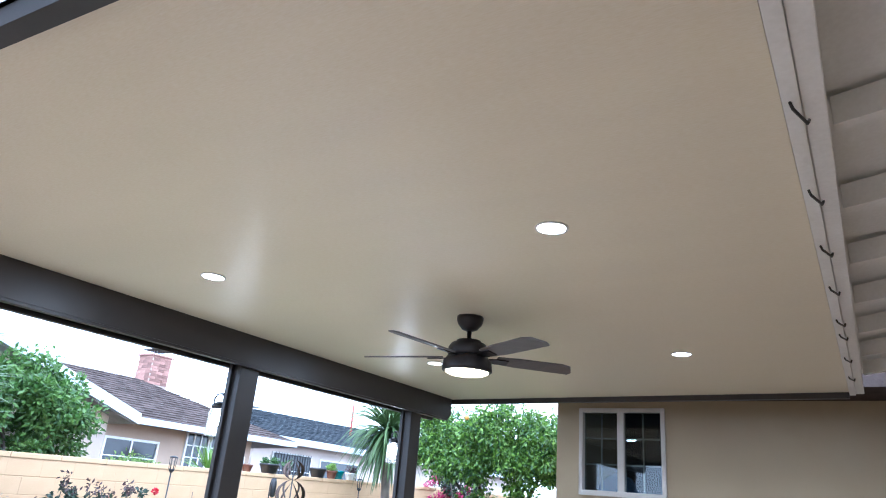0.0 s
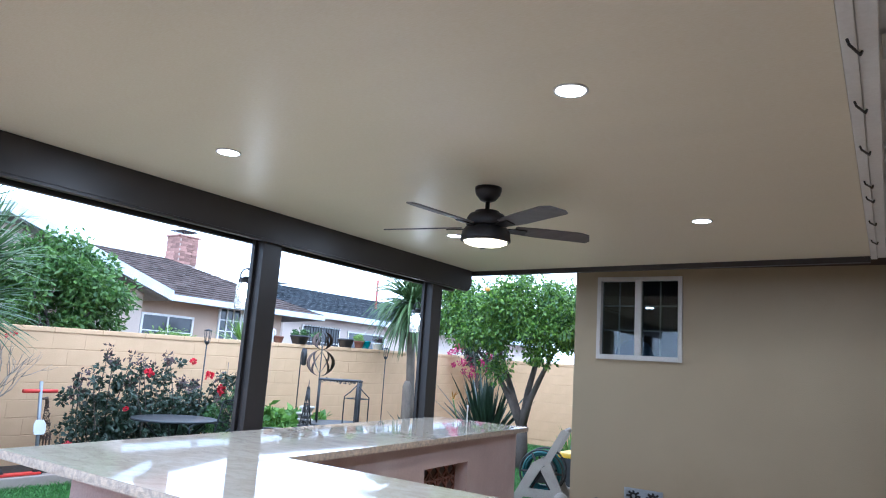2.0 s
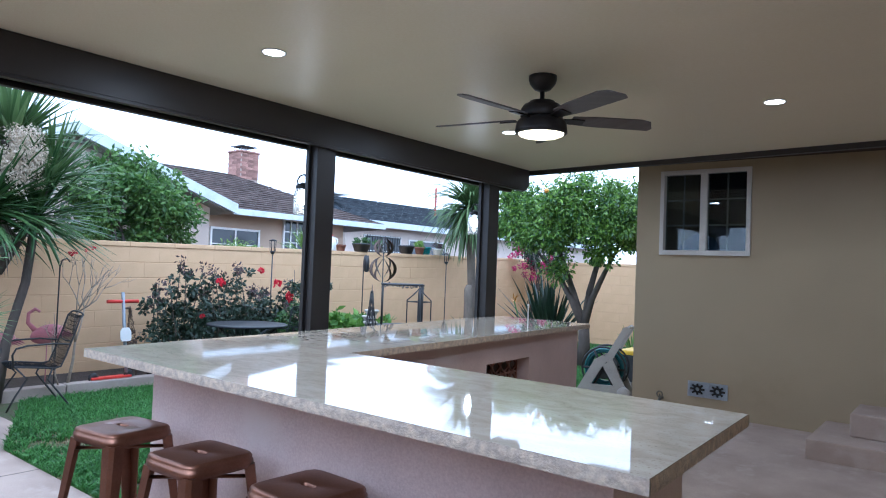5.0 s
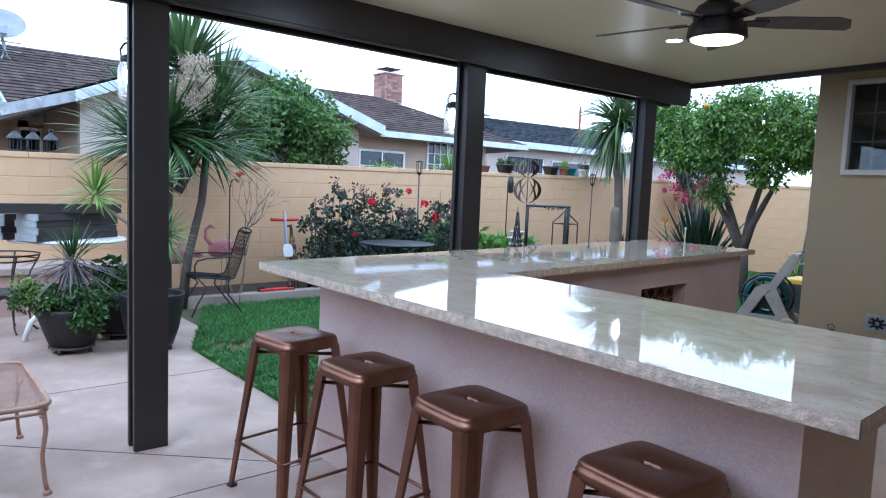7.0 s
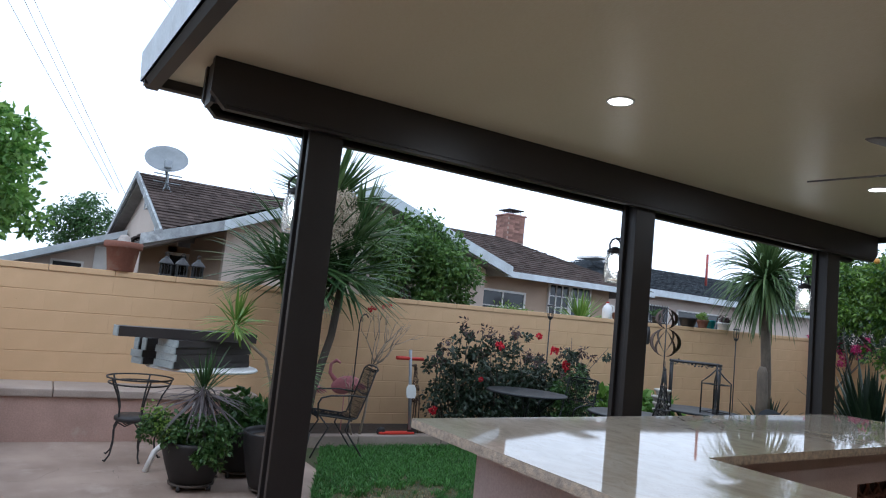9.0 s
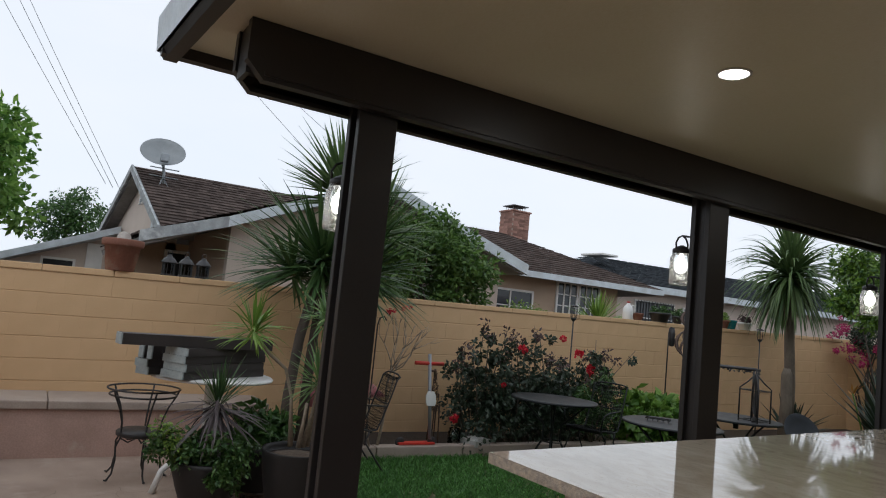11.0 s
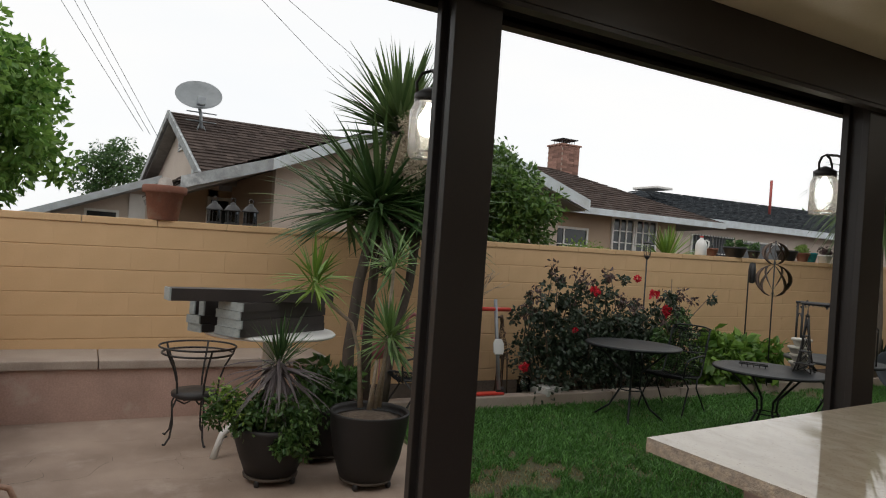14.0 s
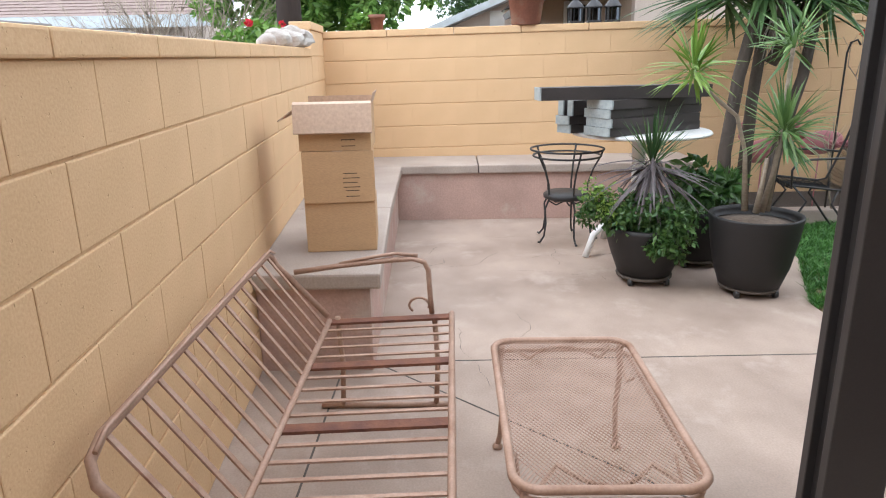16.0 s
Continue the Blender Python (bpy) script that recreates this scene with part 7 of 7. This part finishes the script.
BRICK = material("chimney_brick", (0.33, 0.185, 0.145), (0.24, 0.13, 0.10), 0.9, scale=8, bump=0.5, per_piece=0.35)
chim = part("chimney", B((-15.62, 14.11, 3.3), (-15.02, 14.73, 4.72)), material("chimney_mortar", (0.45, 0.36, 0.3), rough=0.9), hb)
bme = bpy.data.meshes.new("brick")
bm = B((0, 0, 0), (0.2, 0.02, 0.07), bevel=0.004)
bm.to_mesh(bme)
bm.free()
bme.materials.append(BRICK)
for c in range(11):
    for side, n_, (ox, oy), turn_ in (("front", 3, (-15.02, 14.11), 90), ("left", 3, (-15.62, 14.11), 0)):
        for i in range(n_):
            ob = new("brick", bme)
            ob.parent = chim
            s = (0.1 if c % 2 else 0.0)
            along = i * 0.2 + s * (0 if i == n_ - 1 else 1) * 0.5
            ob.matrix_local = pose(ox + (0 if turn_ else along), oy + (along if turn_ else -0.012), 3.95 + c * 0.071, 0, 0, turn_) if turn_ == 0 else pose(ox + 0.012, oy + along, 3.95 + c * 0.071, 0, 0, 90)
part("chimney_crown", B((-15.66, 14.07, 4.722), (-14.98, 14.77, 4.77), bevel=0.01), BRICK, chim)
for x in (-15.5, -15.15):
    for y in np.linspace(14.21, 14.63, 6):
        part("screen_bar", tube(bmesh.new(), [(x, y, 4.77), (x, y, 4.9)], 0.008, 4), GREY_METAL, chim)
part("chimney_cap", B((-15.6, 14.15, 4.9), (-15.05, 14.69, 4.925)), BLACK, chim)

rd = thing("roof_dish", (-13.2, 4.56, 3.10), "grey satellite dish on a mast on the brown roof", "satellite dish")
part("mast", tube(bmesh.new(), [(0, 0, 0.0), (0, -0.05, 0.62), (0.02, -0.1, 0.8)], 0.03, 8), GREY_METAL, rd)
for y in (-0.25, 0.25):
    part("strut", tube(bmesh.new(), [(0.3, y, -0.1), (0.02, -0.05, 0.5)], 0.014, 6), GREY_METAL, rd)
for z in (0.3, 0.5, 0.66):
    part("antenna_bar", tube(bmesh.new(), [(0.02, -0.3, z), (0.02, 0.22, z)], 0.012, 5), GREY_METAL, rd)
dish_shell(rd, 0.40, Matrix.Translation((-0.05, -0.1, 0.90)) @ Matrix.Rotation(radians(48), 4, Vector((0, 1, 0))) @ Matrix.Rotation(radians(6), 4, "X"), material("pale_dish", (0.26, 0.28, 0.29), (0.21, 0.23, 0.24), 0.5, bump=0.05))
part("feed_box", B((0.2, -0.17, 0.74), (0.34, -0.03, 0.9), bevel=0.02), GREY_METAL, rd)
part("base_plate", B((-0.15, -0.35, -0.06), (0.3, 0.35, -0.02)), WHITE, rd)

an = thing("neighbour_annex", (0, 0, -0.03), "low pale stucco annex with a sloping roof", "house")
part("wall", extrude(bmesh.new(), [(-1.7, 0), (4.15, 0), (4.15, 2.62), (-1.7, 0.35)], (-16.2, 0, 0), (-16.05, 0, 0), (0, 1, 0), (0, 0, 1)), HOUSE_PALE, an)
shingles([(-15.7, -1.7, 0.45), (-15.7, 4.15, 2.75), (-19, 4.15, 2.75), (-19, -1.7, 0.45)], 10, 20, SHINGLE, an)
board(an, (-15.68, -1.7, 0.48), (-15.68, 4.15, 2.78), 0.15, 0.04, TRIM)
house_window(an, -16.03, 2.8, 3.35, 1.55, 1.92, 1)
part("door", B((-16.04, 3.58, 0), (-15.99, 3.90, 2.35)), WHITE, an)

hc = thing("grey_roof_house", (0, 0, -0.03), "pale house with a low grey shingle roof", "house")
part("wall", B((-14.15, 17.37, 0), (-14.0, 36, 3.0)), HOUSE_PALE, hc)
part("wall", B((-22, 17.37, 0), (-14.15, 17.52, 3.0)), HOUSE_PALE, hc)
shingles([(-13.55, 17.15, 3.02), (-13.55, 36, 3.02), (-17.2, 36, 4.32), (-17.2, 19.25, 4.14)], 20, 60, SHINGLE_GREY, hc)
shingles([(-22, 17.15, 3.02), (-13.55, 17.15, 3.02), (-17.2, 19.25, 4.14), (-17.21, 19.25, 4.14)], 12, 24, SHINGLE_GREY, hc)
board(hc, (-13.53, 17.15, 3.04), (-13.53, 36, 3.04), 0.2, 0.04, TRIM)
board(hc, (-22, 17.13, 3.04), (-13.53, 17.13, 3.04), 0.2, 0.04, TRIM)
house_window(hc, -13.98, 18.2, 19.9, 1.6, 2.55, 2, 2, bars=14)
house_window(hc, -13.98, 20.4, 22.4, 1.2, 2.5, 1)
part("vent_pipe", tube(bmesh.new(), [(-15.5, 23.62, 3.6), (-15.5, 23.62, 4.83)], 0.045, 8), material("faded_red_pipe", (0.42, 0.085, 0.07), (0.33, 0.07, 0.06), 0.6, bump=0.05), hc, "faded red vent pipe")
part("skylight", B((-16.2, 17.9, 3.95), (-15.2, 18.6, 4.02), bevel=0.02), WHITE, hc)
fh = thing("far_house", (0, 0, -0.03), "distant low house with a brown roof", "house")
part("wall", B((-22, -14, 0), (-16, -3.2, 2.3)), HOUSE_PALE, fh)
SHINGLE_TAN = material("tan_shingle", (0.27, 0.20, 0.175), (0.21, 0.155, 0.135), 0.95, scale=6, fine=70, bump=0.4)
shingles([(-15.4, -14.5, 2.35), (-15.4, -1.9, 2.35), (-19, -2.8, 3.55), (-19, -13.5, 3.55)], 14, 44, SHINGLE_TAN, fh)
board(fh, (-15.38, -14.5, 2.37), (-15.38, -1.9, 2.37), 0.25, 0.05, TRIM)

WOOD_DARK = material("creosoted_wood", (0.075, 0.055, 0.045), (0.05, 0.036, 0.03), 0.9, scale=6, fine=40, bump=0.6, streak=(1, 1, 0.15))
up = thing("utility_pole", (-9.0, 0.80, -0.03), "dark weathered wooden utility pole beyond the wall", "utility pole")
part("pole", tube(bmesh.new(), [(0, 0, 0), (0, 0, 4), (0, 0, 9)], [0.15, 0.14, 0.12], 12), WOOD_DARK, up)
WIRE = material("wire_sheath", (0.10, 0.105, 0.11), rough=0.7, bump=0.0)
for k, (a, b) in enumerate((((-14, 3.62, 3.40), (-14, -0.3, 9.2)), ((-14, 3.75, 3.35), (-14, 0.1, 9.3)), ((-14, 3.9, 3.3), (-14, 0.4, 9.2)), ((-14, 9.2, 3.58), (-14, 0.6, 10.29)), ((-14, 11.0, 3.62), (-14, 0.9, 9.63)))):
    wr = thing("overhead_wire", a, "thin dark overhead service wire", "wire", "overhead wires")
    d = Vector(b) - Vector(a)
    part("wire_run", tube(bmesh.new(), [tuple(d * f - Vector((0, 0, 0.06 * math.sin(math.pi * f)))) for f in np.linspace(0, 1, 13)], 0.0055, 4), WIRE, wr)
fence = thing("board_fence", (0, 0, 0), "weathered grey board fence beyond the low wall", "fence")
for i in range(9):
    part("board", B((-6.0 + i * 0.9, 0.9 + 0.082 * i, 0), (-5.11 + i * 0.9, 0.93 + 0.082 * i, 1.56), bevel=0.006), material("grey_board", (0.24, 0.23, 0.22), rough=0.9) if i == 0 else bpy.data.materials["grey_board"], fence)
ROCK = material("pale_rock", (0.48, 0.45, 0.41), (0.25, 0.2, 0.17), 0.9, scale=7, bump=0.6)
for x, y, r in ((-5.70, 1.45, 0.13), (-5.42, 1.42, 0.10), (-5.15, 1.5, 0.07), (-4.9, 1.5, 0.09), (-4.62, 1.5, 0.06)):
    rk = thing("rock", (x, side_y(x) - 0.075, 1.485), "pale rough rock lying on the low wall", "rock", "rocks on the wall")
    bm = bmesh.new()
    bmesh.ops.create_icosphere(bm, subdivisions=3, radius=r)
    for v_ in bm.verts:
        v_.co *= 1 + 0.35 * noise.noise(v_.co * 14)
        v_.co.z = max(v_.co.z * 0.7 + r * 0.5, 0)
    part("stone", bm, ROCK, rk)

# ---- things on top of the back wall ----
def wall_top(y):
    return 1.6386 + (y - WALL_Y) * 0.01344


WX = -7.025
tp = thing("terracotta_pot", (WX, 3.417, wall_top(3.417)), "large weathered terracotta pot on the block wall", "plant pot")
part("pot_shell", lathe(bmesh.new(), [(0.125, 0), (0.13, 0.005), (0.165, 0.24), (0.19, 0.245), (0.195, 0.26), (0.195, 0.305), (0.185, 0.315), (0.17, 0.31), (0.16, 0.25)], 32), TERRACOTTA, tp)
part("dome", lathe(bmesh.new(), [(0.158, 0.25), (0.07, 0.31), (0.06, 0.36), (0.045, 0.385), (0.015, 0.395)], 20), ROCK, tp)
SMOKED = glass("smoked_glass", (0.3, 0.32, 0.34))
for y in (3.866, 4.035, 4.205):
    la = thing("candle_lantern", (WX, y, wall_top(y)), "small black metal candle lantern on the wall", "lantern", "lanterns on the wall")
    part("base", B((-0.06, -0.06, 0), (0.06, 0.06, 0.02), bevel=0.004), BLACK, la)
    for sx in (-1, 1):
        for sy in (-1, 1):
            part("corner_post", B((sx * 0.05 - 0.006, sy * 0.05 - 0.006, 0.02), (sx * 0.05 + 0.006, sy * 0.05 + 0.006, 0.13)), BLACK, la)
    g = part("glass_box", B((-0.045, -0.045, 0.02), (0.045, 0.045, 0.128)), SMOKED, la)
    for sx in (-0.02, 0.02):
        part("glazing_bar", B((0.046, sx - 0.003, 0.02), (0.05, sx + 0.003, 0.13)), BLACK, la)
    part("lantern_roof", lathe(bmesh.new(), [(0.085, 0.13), (0.08, 0.14), (0.045, 0.185), (0.03, 0.19), (0.025, 0.21), (0.005, 0.215)], 8), BLACK, la)
    part("ring", tube(bmesh.new(), [(0, 0.022 * math.cos(a), 0.235 + 0.022 * math.sin(a)) for a in np.linspace(0, 2 * math.pi, 11)[:-1]], 0.004, 5, closed=True), BLACK, la)
cpot = thing("clay_pot", (WX - 0.02, 2.05, wall_top(2.05)), "small clay pot with leafy greens on the wall", "plant pot")
part("pot_shell", lathe(bmesh.new(), [(0.05, 0), (0.055, 0.004), (0.068, 0.10), (0.08, 0.102), (0.08, 0.135), (0.066, 0.135)], 20), TERRACOTTA, cpot)
cc, rr = crown_clumps((-0.02, -0.14, 0.07), (0.07, 0.16, 0.07), 16, 0.05)
v, f = leaf_soup(cc, rr, 26, 0.06, aspect=0.7)
soup("leaves", v, f, LEAF_BRIGHT, cpot)
jg = thing("milk_jug", (WX, 10.53, wall_top(10.53)), "white translucent plastic jug on the wall", "jug")
part("jug_body", lathe(bmesh.new(), [(0.075, 0), (0.08, 0.01), (0.08, 0.15), (0.06, 0.2), (0.025, 0.23), (0.022, 0.25)], 20), WHITE_PLASTIC, jg)
part("jug_cap", lathe(bmesh.new(), [(0.026, 0.25), (0.026, 0.27), (0.01, 0.272)], 12), RED, jg)
part("jug_handle", tube(bmesh.new(), [(0.04, 0.03, 0.22), (0.075, 0.06, 0.2), (0.08, 0.065, 0.14), (0.06, 0.05, 0.1)], 0.011, 6), WHITE_PLASTIC, jg)


def small_pot(y, r, h_, mat, label, plant=None):
    p = thing("wall_planter", (WX, y, wall_top(y)), label, "plant pot", "small pots on the wall")
    part("pot_shell", lathe(bmesh.new(), [(r * 0.62, 0), (r * 0.7, 0.006), (r * 0.95, h_ * 0.8), (r, h_ * 0.82), (r, h_), (r * 0.88, h_)], 22), mat, p)
    if plant:
        cc, rr = crown_clumps((0, 0, h_ + 0.06), (r * 0.9, r * 0.9, 0.09), 10, 0.045)
        v, f = leaf_soup(cc, rr, 40, 0.045)
        soup("potted_leaves", v, f, plant, p)


TEAL = material("teal_glaze", (0.02, 0.22, 0.24), (0.015, 0.17, 0.19), 0.25, bump=0.03)
small_pot(10.75, 0.09, 0.11, TERRACOTTA, "small empty terracotta pot on the wall")
small_pot(11.24, 0.17, 0.15, BLACK, "black bowl planter with trailing leaves on the wall", LEAF_POT)
small_pot(11.67, 0.09, 0.12, BLACK, "small black pot with a sprouting plant", LEAF_POT)
small_pot(12.45, 0.16, 0.16, BLACK, "dark bowl planter on the wall")
small_pot(12.84, 0.10, 0.14, TERRACOTTA, "terracotta pot with a small succulent", LEAF_LIME)
small_pot(13.05, 0.10, 0.15, TEAL, "teal glazed pot on the wall")
small_pot(13.42, 0.12, 0.13, WHITE_PLASTIC, "pale pot with a reddish fern", LEAF_ROSE_NEW)
